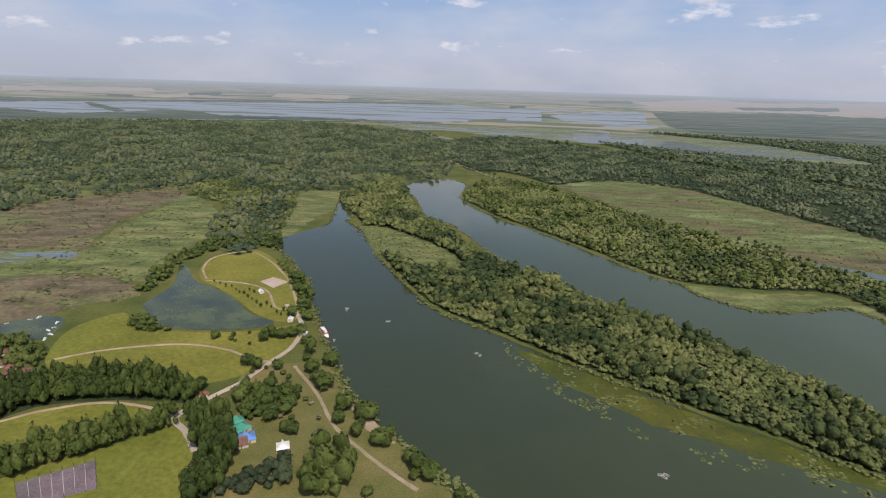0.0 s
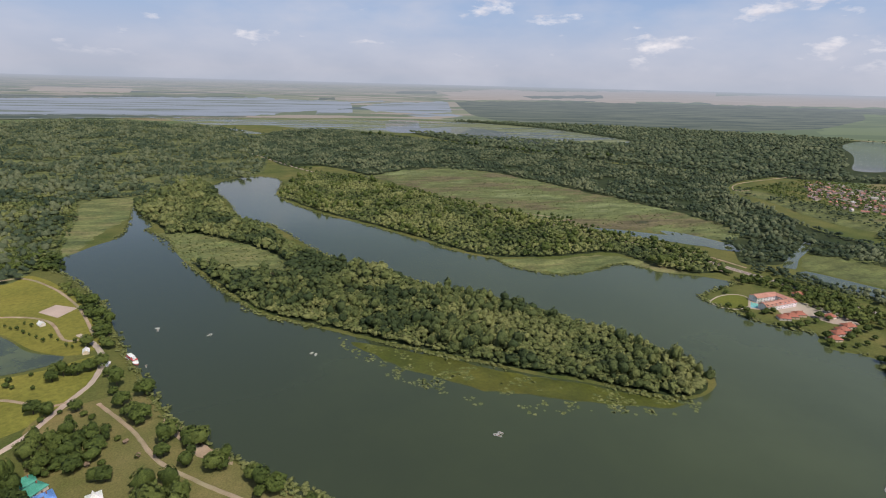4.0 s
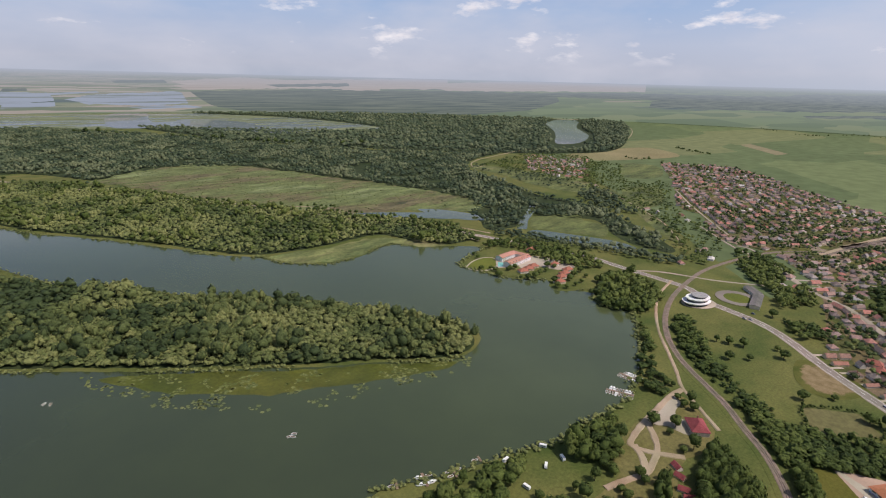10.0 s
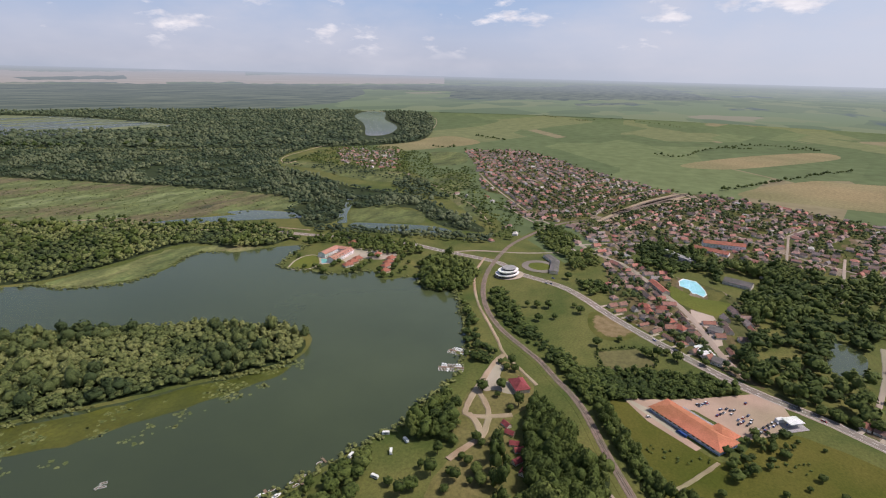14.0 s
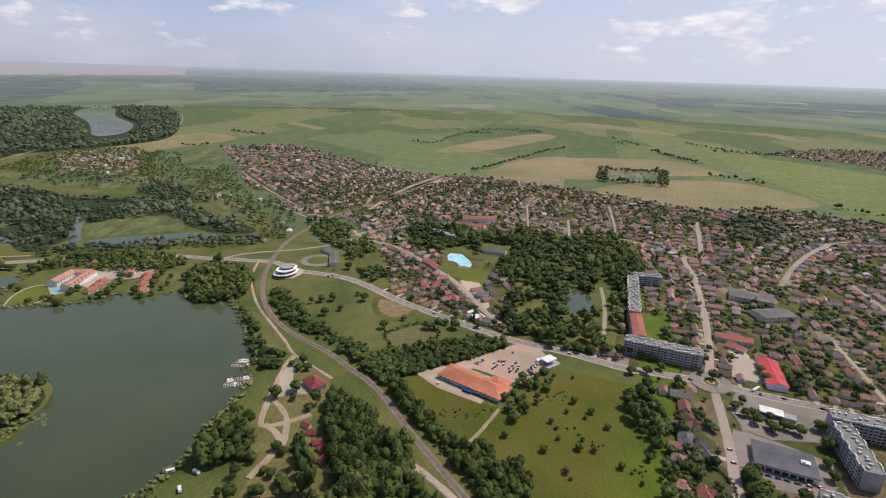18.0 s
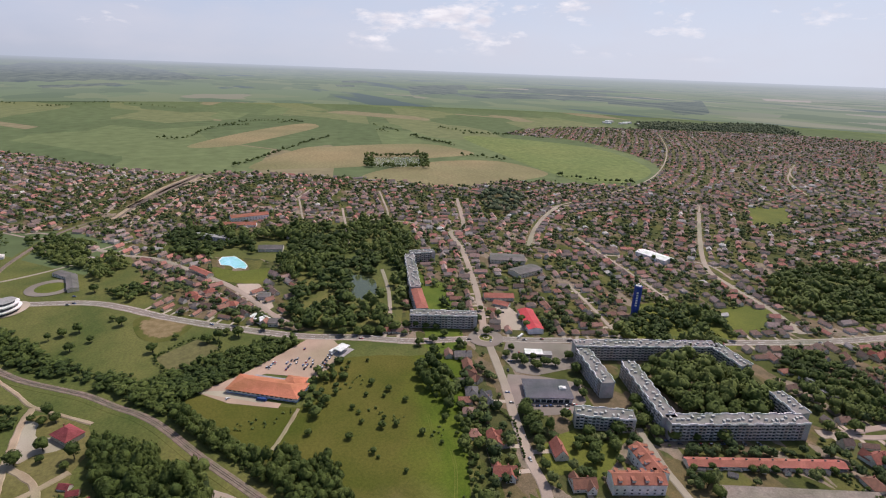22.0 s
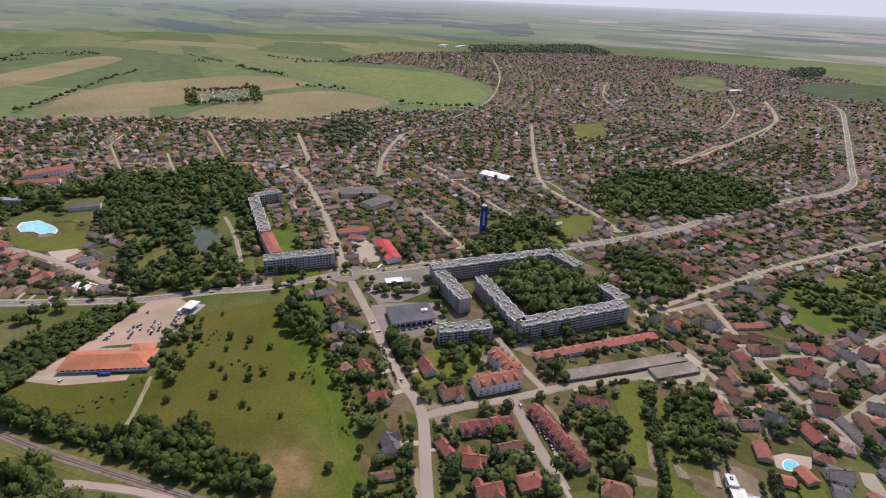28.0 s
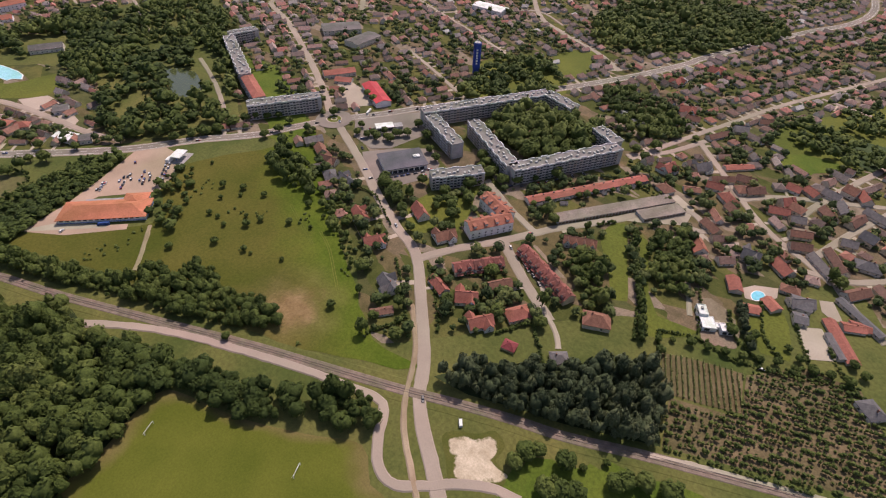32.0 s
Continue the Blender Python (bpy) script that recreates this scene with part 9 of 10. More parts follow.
def flat_store(line):
    x1, y1, x2, y2, h, w = line
    x, y, angle, l = along((x1, y1), (x2, y2))
    b = base("store", x, y, angle, "low store with a dark grey flat roof and glass front", "store")
    part("wall", Geo().box(-l / 2 + 1, -w / 2 + 1, 0, l / 2 - 1, w / 2 - 1, h - 0.6), M["white"], b)
    part("roof", Geo().box(-l / 2, -w / 2, h - 0.6, l / 2, w / 2, h), surface("slate_membrane", (0.085, 0.085, 0.098), (0.125, 0.122, 0.135), 0.1, 9), b)
    part("roof_unit", Geo().box(l * 0.25, -2, h, l * 0.25 + 6, 2, h + 1.6).box(l * 0.25 + 1, -1.4, h + 1.6, l * 0.25 + 3, 1.4, h + 2.2), M["white"], b)
    for k in range(7):
        for s in (-1, 1):
            part("shop_window", Geo().box(-l / 2 + 3 + k * (l - 6) / 7, s * (w / 2 - 1) - 0.06, 0.4, -l / 2 + 3 + (k + 0.8) * (l - 6) / 7, s * (w / 2 - 1) + 0.06, 3.4), M["glass"], b)


for line in GREYFLAT_ROOFS:
    flat_store(line)


def supermarket():
    """A long hip-roofed market with a gabled entrance wing over the car park."""
    a, c, d, e = MARKET_BASE
    x, y, angle, l = along(a, c)
    w = 23.0
    out = Vector((d[0] - c[0], d[1] - c[1])).normalized() * w / 2
    b = base("supermarket", x + out.x, y + out.y, angle, "long white supermarket with a bright orange-red tile roof", "supermarket")
    s = 1 if (Matrix.Rotation(radians(-angle), 2) @ out).y > 0 else -1
    part("wall", Geo().box(-l / 2, -w / 2, 0, l / 2, w / 2, 4.2), M["white"], b)
    part("roof", Geo().hip_roof(l, w, 4.3, 9.0, 1.0), M["market_tile"], b)
    part("entrance_roof", Geo().hip_roof(20, 18, 4.4, 8.6, 0.8), M["market_tile"], b).matrix_basis = pose(l * 0.30, s * w * 0.42, 0.05, 0, 0, 90)
    part("entrance_wall", Geo().box(l * 0.30 - 8.5, min(s * w * 0.4, s * (w / 2 + 8)), 0, l * 0.30 + 8.5, max(s * w * 0.4, s * (w / 2 + 8)), 4.2), M["white"], b)
    part("canopy", Geo().box(-l * 0.3, min(s * w / 2, s * (w / 2 + 4)), 3.4, l * 0.16, max(s * w / 2, s * (w / 2 + 4)), 3.7), M["pale_roof"], b, "pale flat canopy")
    part("blue_band", Geo().box(-l / 2 - 0.08, -w / 2 - 0.08, 0.5, l / 2 + 0.08, w / 2 + 0.08, 1.1), surface("blue_paint", (0.09, 0.17, 0.42), (0.13, 0.22, 0.5), 0.4), b, "blue painted band")
    for k in range(14):
        part("window", Geo().box(-l / 2 + 2 + k * 4.3, -s * w / 2 - 0.1, 2.3, -l / 2 + 4.6 + k * 4.3, -s * w / 2 + 0.1, 3.4), M["glass"], b)


supermarket()

# ---- vehicles ----
PAINT = Shader("car_paint", 0.3, 0.0, 0.5)
PAINT.color(PAINT.ramp(PAINT.random(), [(0.0, (0.03, 0.03, 0.035)), (0.3, (0.10, 0.10, 0.11)), (0.45, (0.62, 0.62, 0.62)), (0.65, (0.32, 0.03, 0.03)), (0.78, (0.05, 0.09, 0.24)), (0.9, (0.42, 0.43, 0.44))], "CONSTANT"))
M["car_paint"] = PAINT.mat
CAR = []


def make_car():
    c = base("car", 0, 0, 0, "small parked hatchback car on the asphalt", "car", "parked cars")
    body = Geo().add([(-2.1, -0.85, 0.3), (2.1, -0.85, 0.3), (2.1, 0.85, 0.3), (-2.1, 0.85, 0.3), (-2.15, -0.88, 0.85), (2.2, -0.84, 0.75), (2.2, 0.84, 0.75), (-2.15, 0.88, 0.85)],
                     [(3, 2, 1, 0), (4, 5, 6, 7), (0, 1, 5, 4), (1, 2, 6, 5), (2, 3, 7, 6), (3, 0, 4, 7)])
    part("body", body, M["car_paint"], c)
    cab = Geo().add([(-1.9, -0.82, 0.84), (1.1, -0.82, 0.8), (1.1, 0.82, 0.8), (-1.9, 0.82, 0.84), (-1.5, -0.66, 1.44), (0.4, -0.66, 1.46), (0.4, 0.66, 1.46), (-1.5, 0.66, 1.44)],
                    [(0, 1, 5, 4), (1, 2, 6, 5), (2, 3, 7, 6), (3, 0, 4, 7)])
    part("window_band", cab, M["glass"], c)
    part("roof", Geo().box(-1.5, -0.66, 1.42, 0.4, 0.66, 1.49), M["car_paint"], c)
    for x in (-1.35, 1.35):
        for y in (-0.82, 0.82):
            g = Geo()
            ring = [(x + 0.33 * math.cos(k * math.pi / 5), 0.33 + 0.33 * math.sin(k * math.pi / 5)) for k in range(10)]
            g.add([(p, y - 0.1, q) for p, q in ring] + [(p, y + 0.1, q) for p, q in ring],
                  [tuple(range(9, -1, -1)), tuple(range(10, 20))] + [(k, (k + 1) % 10, 10 + (k + 1) % 10, 10 + k) for k in range(10)])
            part("wheel", g, M["black"], c)
    return c


def park(spots, offset, z=0.5):
    _, turn = nearest_street(np.array(spots, float))
    for i, (x, y) in enumerate(spots):
        m = pose(x, y, z, 0, 0, math.degrees(turn[i]) + offset)
        if CAR:
            copy_thing(CAR[0], m)
        else:
            CAR.append(make_car())
            CAR[0].matrix_basis = m


park(MARKET_CARS, 90, 0.31)
park(STORE_CARS, 90, 0.31)
park(ROAD_CARS, 0, 0.52)
park(BLOCK_CARS, 90, 0.16)


def van(x, y, angle, label, long=5.4, body_mat=None, name="van", z=0.06):
    v = base(name, x, y, angle, label, name.replace("_", " "), z=z)
    paint = body_mat or M["white"]
    part("body", Geo().add([(-long / 2, -0.95, 0.4), (long / 2, -0.95, 0.4), (long / 2, 0.95, 0.4), (-long / 2, 0.95, 0.4), (-long / 2, -0.9, 2.4), (long / 2 - 1.2, -0.9, 2.4), (long / 2 - 1.2, 0.9, 2.4), (-long / 2, 0.9, 2.4),
                            (long / 2, -0.92, 1.2), (long / 2, 0.92, 1.2)],
                           [(3, 2, 1, 0), (4, 5, 6, 7), (0, 1, 8, 5, 4), (2, 3, 7, 6, 9), (1, 2, 9, 8), (3, 0, 4, 7)]), paint, v)
    part("windscreen", Geo().slab([(long / 2 + 0.02, -0.85, 1.25), (long / 2 + 0.02, 0.85, 1.25), (long / 2 - 1.15, 0.82, 2.42), (long / 2 - 1.15, -0.82, 2.42)], 0.05), M["glass"], v)
    for x0 in (-long / 2 + 1.0, long / 2 - 1.0):
        for y0 in (-0.9, 0.9):
            g = Geo()
            ring = [(x0 + 0.4 * math.cos(k * math.pi / 5), 0.4 + 0.4 * math.sin(k * math.pi / 5)) for k in range(10)]
            g.add([(p, y0 - 0.12, q) for p, q in ring] + [(p, y0 + 0.12, q) for p, q in ring],
                  [tuple(range(9, -1, -1)), tuple(range(10, 20))] + [(k, (k + 1) % 10, 10 + (k + 1) % 10, 10 + k) for k in range(10)])
            part("wheel", g, M["black"], v)


van(*VAN[0], -40, "white van parked on the grass by the railway")
van(*MARKET_TRUCK[0], 57, "blue delivery lorry behind the supermarket", 9.0, surface("lorry_blue", (0.03, 0.07, 0.22), (0.05, 0.1, 0.3), 0.5), "lorry", 0.32)
van(*BUS_STOP_BUS[0], -58, "white bus waiting at the roadside", 11.5, None, "bus", 0.45)


def tower():
    """The town's water tower: a tall blue shaft with a white stair mast and unread lettering."""
    x, y = TOWER_FOOT[0]
    t = base("water_tower", x, y, -45, "tall blue water tower with white lettering", "water tower")
    blue = surface("tower_blue", (0.028, 0.055, 0.26), (0.04, 0.08, 0.34), 0.15, 8, rough=0.5)
    n, shaft = 16, Geo()
    rings = [(4.0, 0), (4.0, 6), (4.6, 8), (4.6, 36), (4.2, 37.5)]
    shaft.add([(r * math.cos(2 * math.pi * k / n), r * math.sin(2 * math.pi * k / n), z) for r, z in rings for k in range(n)],
              [(n * j + k, n * j + (k + 1) % n, n * j + n + (k + 1) % n, n * j + n + k) for j in range(4) for k in range(n)] + [tuple(4 * n + k for k in range(n))])
    part("shaft", shaft, blue, t)
    part("stair_mast", Geo().box(4.2, -0.7, 0, 5.8, 0.7, 38.5), M["white"], t, "white stair mast")
    part("top_rail", Geo().box(-3, -3, 37.5, 3, 3, 38.0).box(-0.15, -0.15, 38, 0.15, 0.15, 42), M["concrete"], t)
    for k in range(6):
        part("letter_bar", Geo().box(-4.75, -1.2, 13 + 3.2 * k, -4.5, 1.0, 15 + 3.2 * k), M["white"], t, "white lettering on the blue shaft")


tower()


def goal(a, b):
    x, y, angle, l = along(a, b)
    g = base("football_goal", x, y, angle, "white tubular football goal on the playing field", "goal", "football goals", 0.16)
    for s in (-1, 1):
        part("post", Geo().box(s * 3.66 - 0.1, -0.1, 0, s * 3.66 + 0.1, 0.1, 2.44), M["white"], g)
        part("stay", Geo().add([(s * 3.66 - 0.05, 0.05, 2.3), (s * 3.66 + 0.05, 0.05, 2.3), (s * 3.66 + 0.05, 1.6, 0), (s * 3.66 - 0.05, 1.6, 0), (s * 3.66 - 0.05, 0, 2.4), (s * 3.66 + 0.05, 0, 2.4), (s * 3.66 + 0.05, 1.7, 0), (s * 3.66 - 0.05, 1.7, 0)],
                               [(0, 1, 2, 3), (7, 6, 5, 4), (0, 3, 7, 4), (1, 5, 6, 2)]), M["white"], g)
    part("crossbar", Geo().box(-3.76, -0.1, 2.44, 3.76, 0.1, 2.64), M["white"], g)


goal(*GOAL_WEST)
goal(*GOAL_EAST)

# ---- roundabout ----
def disc(cx, cy, r0, r1, z, n=48):
    g = Geo()
    g.add([(cx + r * math.cos(2 * math.pi * k / n), cy + r * math.sin(2 * math.pi * k / n), z) for r in (r0, r1) for k in range(n)], [(k, n + k, n + (k + 1) % n, (k + 1) % n) for k in range(n)])
    return g


rx, ry = ROUNDABOUT[0]
g = disc(rx, ry, 0.05, 19, 0.62)
tagged(mesh_ob("roundabout", g.v, g.f, M["asphalt"]), "grey asphalt roundabout", kind="structure")
g = disc(rx, ry, 0.05, 7, 0.75)
island_bed = tagged(mesh_ob("roundabout_island", g.v, g.f, M["lawn"]), "grassy round traffic island", kind="structure")
g = disc(rx, ry, 7, 8.2, 0.78)
part("kerb", g, M["paving"], island_bed)
g = disc(rx, ry, 2.2, 3.4, 0.80)
part("flower_bed", g, M["paving"], island_bed)

# ---- lake: piers, boats, hotel, harbour ----
BOATS = {}


def make_boat(kind):
    """An open motor boat or a cabin boat, white hull with a pointed bow."""
    l, w = (5.0, 1.9) if kind == "open" else (7.5, 2.6)
    b = base("boat", 0, 0, 0, "white open motor boat on the water" if kind == "open" else "white cabin boat moored at a pier", "boat", "boats on the lake")
    rim = [(-l / 2, -w / 2), (l * 0.15, -w / 2), (l * 0.38, -w * 0.3), (l / 2, 0), (l * 0.38, w * 0.3), (l * 0.15, w / 2), (-l / 2, w / 2)]
    n = len(rim)
    hull = Geo().add([(x * 0.92, y * 0.75, -0.15) for x, y in rim] + [(x, y, 0.65) for x, y in rim] + [(x * 0.85, y * 0.8, 0.62) for x, y in rim],
                     [tuple(range(n - 1, -1, -1))] + [(k, (k + 1) % n, n + (k + 1) % n, n + k) for k in range(n)] + [(n + k, n + (k + 1) % n, 2 * n + (k + 1) % n, 2 * n + k) for k in range(n)])
    part("hull", hull, M["white"], b)
    part("deck", Geo().add([(x * 0.86, y * 0.82, 0.35 if kind == "open" else 0.6) for x, y in rim], [tuple(range(n))]), M["wood"] if kind == "open" else M["white"], b)
    if kind == "open":
        for x in (-1.2, 0.4):
            part("bench", Geo().box(x, -0.75, 0.4, x + 0.35, 0.75, 0.58), M["wood"], b)
        part("motor", Geo().box(-l / 2 - 0.35, -0.2, 0.1, -l / 2 + 0.1, 0.2, 0.95), M["black"], b)
    else:
        part("cabin", Geo().add([(-1.6, -0.95, 0.6), (1.6, -0.85, 0.6), (1.6, 0.85, 0.6), (-1.6, 0.95, 0.6), (-1.5, -0.8, 1.7), (0.9, -0.7, 1.7), (0.9, 0.7, 1.7), (-1.5, 0.8, 1.7)],
                                [(4, 5, 6, 7), (0, 1, 5, 4), (1, 2, 6, 5), (2, 3, 7, 6), (3, 0, 4, 7)]), M["white"], b)
        part("cabin_window", Geo().box(-1.3, -0.93, 1.0, 0.7, 0.93, 1.4), M["glass"], b)
    return b


def boat(x, y, angle, kind="open", z=0.3):
    m = pose(x, y, z, 0, 0, angle)
    if kind in BOATS:
        copy_thing(BOATS[kind], m)
    else:
        BOATS[kind] = make_boat(kind)
        BOATS[kind].matrix_basis = m


def pier(a, b, width, boats, label):
    x, y, angle, l = along(a, b)
    p = base("pier", x, y, angle, label, "pier", "piers on the bank")
    part("deck", Geo().box(-l / 2, -width / 2, 0.75, l / 2, width / 2, 0.95), M["wood"], p)
    for k in range(max(2, int(l // 6))):
        for s in (-1, 1):
            part("pile", Geo().box(-l / 2 + 1 + k * 6, s * width / 2 - 0.1, -0.5, -l / 2 + 1.2 + k * 6, s * width / 2 + 0.1, 1.5), M["wood"], p)
    rng = random.Random(int(l * 10))
    for k in range(boats):
        f, s = (k // 2 + 0.5) / max(1, (boats + 1) // 2), (-1 if k % 2 else 1)
        off = pose(x, y, 0, 0, 0, angle) @ Vector((-l / 2 + l * f, s * (width / 2 + 3.2), 0))
        boat(off.x, off.y, angle + s * 90 + rng.uniform(-8, 8), rng.choice(("open", "cabin", "open")))


pier(*PIER_A, 2.4, 15, "wooden pier crowded with moored boats")
pier(*PIER_B, 2.4, 17, "wooden pier crowded with moored boats")
pier(*PIER_C, 2.0, 4, "short wooden jetty with a few boats")
pier(*PIER_D, 2.0, 4, "short wooden jetty with a few boats")
pier(*PIER_E, 1.8, 1, "short wooden jetty on the bank")
pier(*PIER_F, 1.8, 2, "short wooden jetty with a few boats")
for k, (x, y) in enumerate(LAKE_BOATS):
    boat(x, y, 35 * k, "open")
for k, (x, y) in enumerate(MARINA_BOATS):
    boat(x, y, 20 + 65 * k, "cabin" if k % 3 else "open", 0.34)


def ferry():
    """A white excursion boat with a red waterline, two decks and a rail."""
    x, y, angle, l = along(*FERRY_END)
    f = base("excursion_boat", x, y, angle, "white excursion boat with a red stripe at the landing", "boat", z=0.3)
    red = surface("boat_red", (0.45, 0.03, 0.04), (0.55, 0.05, 0.06), 0.5)
    rim = [(-11, -2.6), (6, -2.6), (9.5, -1.6), (11.5, 0), (9.5, 1.6), (6, 2.6), (-11, 2.6)]
    n = len(rim)
    part("hull", Geo().add([(p, q, z) for z in (-0.3, 1.3) for p, q in rim], [(k, (k + 1) % n, n + (k + 1) % n, n + k) for k in range(n)] + [tuple(range(n, 2 * n))]), M["white"], f)
    part("stripe", Geo().add([(p * 1.01, q * 1.03, z) for z in (0.1, 0.75) for p, q in rim], [(k, (k + 1) % n, n + (k + 1) % n, n + k) for k in range(n)]), red, f, "red hull stripe")
    part("saloon", Geo().box(-9, -2.2, 1.3, 6, 2.2, 3.5), M["white"], f)
    for k in range(7):
        part("window", Geo().box(-8.4 + 2.0 * k, -2.25, 2.0, -7.0 + 2.0 * k, 2.25, 3.0), M["glass"], f)
    part("upper_deck", Geo().box(-9.5, -2.4, 3.5, 6.5, 2.4, 3.7), red, f, "red upper deck")
    part("wheelhouse", Geo().box(2.5, -1.4, 3.7, 5.5, 1.4, 5.6), M["white"], f)
    part("awning", Geo().box(-8.5, -2.1, 5.3, 1.5, 2.1, 5.45), M["white"], f)
    for p in (-8, -3.5, 1):
        for q in (-2, 2):
            part("awning_post", Geo().box(p - 0.06, q - 0.06, 3.7, p + 0.06, q + 0.06, 5.3), M["white"], f)


ferry()


M["salmon_tile"] = surface("salmon_tiles", (0.40, 0.19, 0.14), (0.50, 0.26, 0.20), 0.12, 10)


def hotel():
    """A white lakeside hotel: two long wings and a link under red roofs, and a terrace with a pool."""
    a, b, c, d = HOTEL_WINGS
    for line, lab in (((*a, *b, 9.5, 13), "wing"), ((*c, *d, 9.5, 13), "wing"), ((*b, *d, 9.0, 11), "link")):
        gabled_hall(line, M["white"], M["salmon_tile"], "white lakeside hotel %s with a pink-red tile roof" % lab, "hotel", 0.42, 2, "hotel_" + lab, dormers=7 if line[:2] == c else 0)


hotel()
sheet("hotel_garden", HOTEL_GARDEN, 0.36, M["grass"], "green hotel garden on a small headland")["category"] = "ground"
pool_mid = Vector((sum(q[0] for q in POOL), sum(q[1] for q in POOL))) / len(POOL)
sheet("pool_deck", [tuple(pool_mid + (Vector(q) - pool_mid) * 1.07) for q in POOL], 0.38, M["white"], "white paved deck round the pool", 0)["category"] = "paving"
sheet("water", [(q[0], q[1]) for q in POOL], 0.42, surface("pool_water", (0.26, 0.58, 0.64), (0.36, 0.70, 0.75), 0.2, 6, rough=0.1), "bright turquoise swimming pool")["category"] = "pool"
sheet("water", WATER_POND, 0.36, M["water"], "dark pond in the town park")["category"] = "pond"
COTTAGE = []
for k, (x, y) in enumerate(COTTAGES):
    m = pose(x, y, 0.36, 0, 0, -25 + 3 * k)
    if COTTAGE:
        copy_thing(COTTAGE[0], m)
    else:
        COTTAGE.append(make_house(4, M["orange_tile"], "lakeside cottage with a broad orange tile roof", "cottages by the hotel"))
        COTTAGE[0].matrix_basis = m


def visitor_centre():
    """A rounded white building of stacked oval decks like a ship."""
    x, y, angle, l = along(*CENTRE_AXIS)
    v = base("visitor_centre", x, y, angle, "rounded white visitor centre of stacked oval decks", "building")
    n = 40

    def oval(name, a, b, z0, z1, mat, dx=0.0, taper=1.0, label=""):
        g = Geo()
        g.add([(dx + a * t * math.cos(2 * math.pi * k / n), b * t * math.sin(2 * math.pi * k / n), z) for z, t in ((z0, 1.0), (z1, taper)) for k in range(n)],
              [(k, (k + 1) % n, n + (k + 1) % n, n + k) for k in range(n)] + [tuple(range(n, 2 * n)), tuple(range(n - 1, -1, -1))])
        part(name, g, mat, v, label)

    a = l / 2 * 0.8
    oval("ground_floor", a * 0.86, a * 0.62, 0, 3.6, M["glass"])
    oval("deck", a, a * 0.75, 3.6, 5.0, M["white"], 0, 1.04, "white curved deck")
    oval("middle_floor", a * 0.78, a * 0.56, 5.0, 8.0, M["glass"], a * 0.08)
    oval("deck", a * 0.86, a * 0.64, 8.0, 9.4, M["white"], a * 0.08, 1.04, "white curved deck")
    oval("top_floor", a * 0.52, a * 0.42, 9.4, 12.0, M["glass"], a * 0.18)
    oval("roof", a * 0.62, a * 0.5, 12.0, 12.8, M["pale_roof"], a * 0.18, 0.9)
    oval("terrace", a * 1.25, a * 0.95, 0.3, 0.7, M["paving"], a * 0.25, 1.0, "pale paved terrace")


visitor_centre()


def bus_terminal():
    """A low curved hall with a grey roof, built of straight stretches."""
    for a, b in zip(TERMINAL, TERMINAL[1:]):
        gabled_hall((*a, *b, 5.5, 12), M["plaster"], M["grey_roof"], "low bus station wing with a grey roof", "bus station", 0.2, 1, "bus_station")


bus_terminal()
ox, oy = OVAL_LOT[0]
g = disc(ox, oy, 17, 27, 0.66)
tagged(mesh_ob("road", g.v, g.f, M["asphalt"]), "asphalt loop of the bus station", kind="structure")
g = disc(ox, oy, 0.1, 17, 0.5)
tagged(mesh_ob("lawn", g.v, g.f, M["lawn"]), "round lawn inside a bus loop", kind="structure")
gabled_hall((*MANSION[0], *MANSION[1], 9, 16), M["plaster"], M["grey_roof"], "old mansion with a grey hipped roof in the park", "mansion", 0.5, 2, "mansion")
gabled_hall((*LONG_BLDG[0], *LONG_BLDG[1], 8.5, 12), M["concrete"], M["pale_roof"], "long flat-roofed grey school wing", "school", 0.08, 2, "school_wing")
gabled_hall((*PAVILION_LONG[0], *PAVILION_LONG[1], 4.5, 9), M["concrete"], M["pale_roof"], "long low flat-roofed pavilion among trees", "pavilion", 0.08, 1, "long_pavilion")
gabled_hall((*WHITE_HALL[0], *WHITE_HALL[1], 6, 12), M["white"], M["white"], "white workshop hall beside the road", "hall", 0.2, 1, "workshop")
gabled_hall((*GREY_HALL[0], *GREY_HALL[1], 7, 12), M["plaster"], M["grey_roof"], "grey-roofed shop beside the road", "shop", 0.4, 1, "shop")
gabled_hall((*BARN[0], *BARN[1], 6, 14), M["concrete"], M["grey_roof"], "grey storage barn beside a yard", "barn", 0.25, 1, "barn")


def fuel_station():
    x, y = FUEL_STATION[0]
    f = base("fuel_station", x, y, -52, "small fuel station with a white canopy", "fuel station", z=0.3)
    part("forecourt", Geo().box(-10, -8, 0, 10, 8, 0.12), M["pale_roof"], f)
    part("canopy", Geo().box(-7, -5, 4.6, 7, 5, 5.3), M["white"], f)
    for p in (-4, 4):
        part("column", Geo().box(p - 0.2, -0.2, 0.1, p + 0.2, 0.2, 4.6), M["concrete"], f)
        part("pump", Geo().box(p - 0.4, 0.6, 0.1, p + 0.4, 1.2, 1.7), surface("pump_blue", (0.05, 0.12, 0.35), (0.08, 0.16, 0.42), 0.5), f)
    part("kiosk", Geo().box(-10, 4.5, 0.1, -3, 8, 3.4), M["white"], f)


fuel_station()


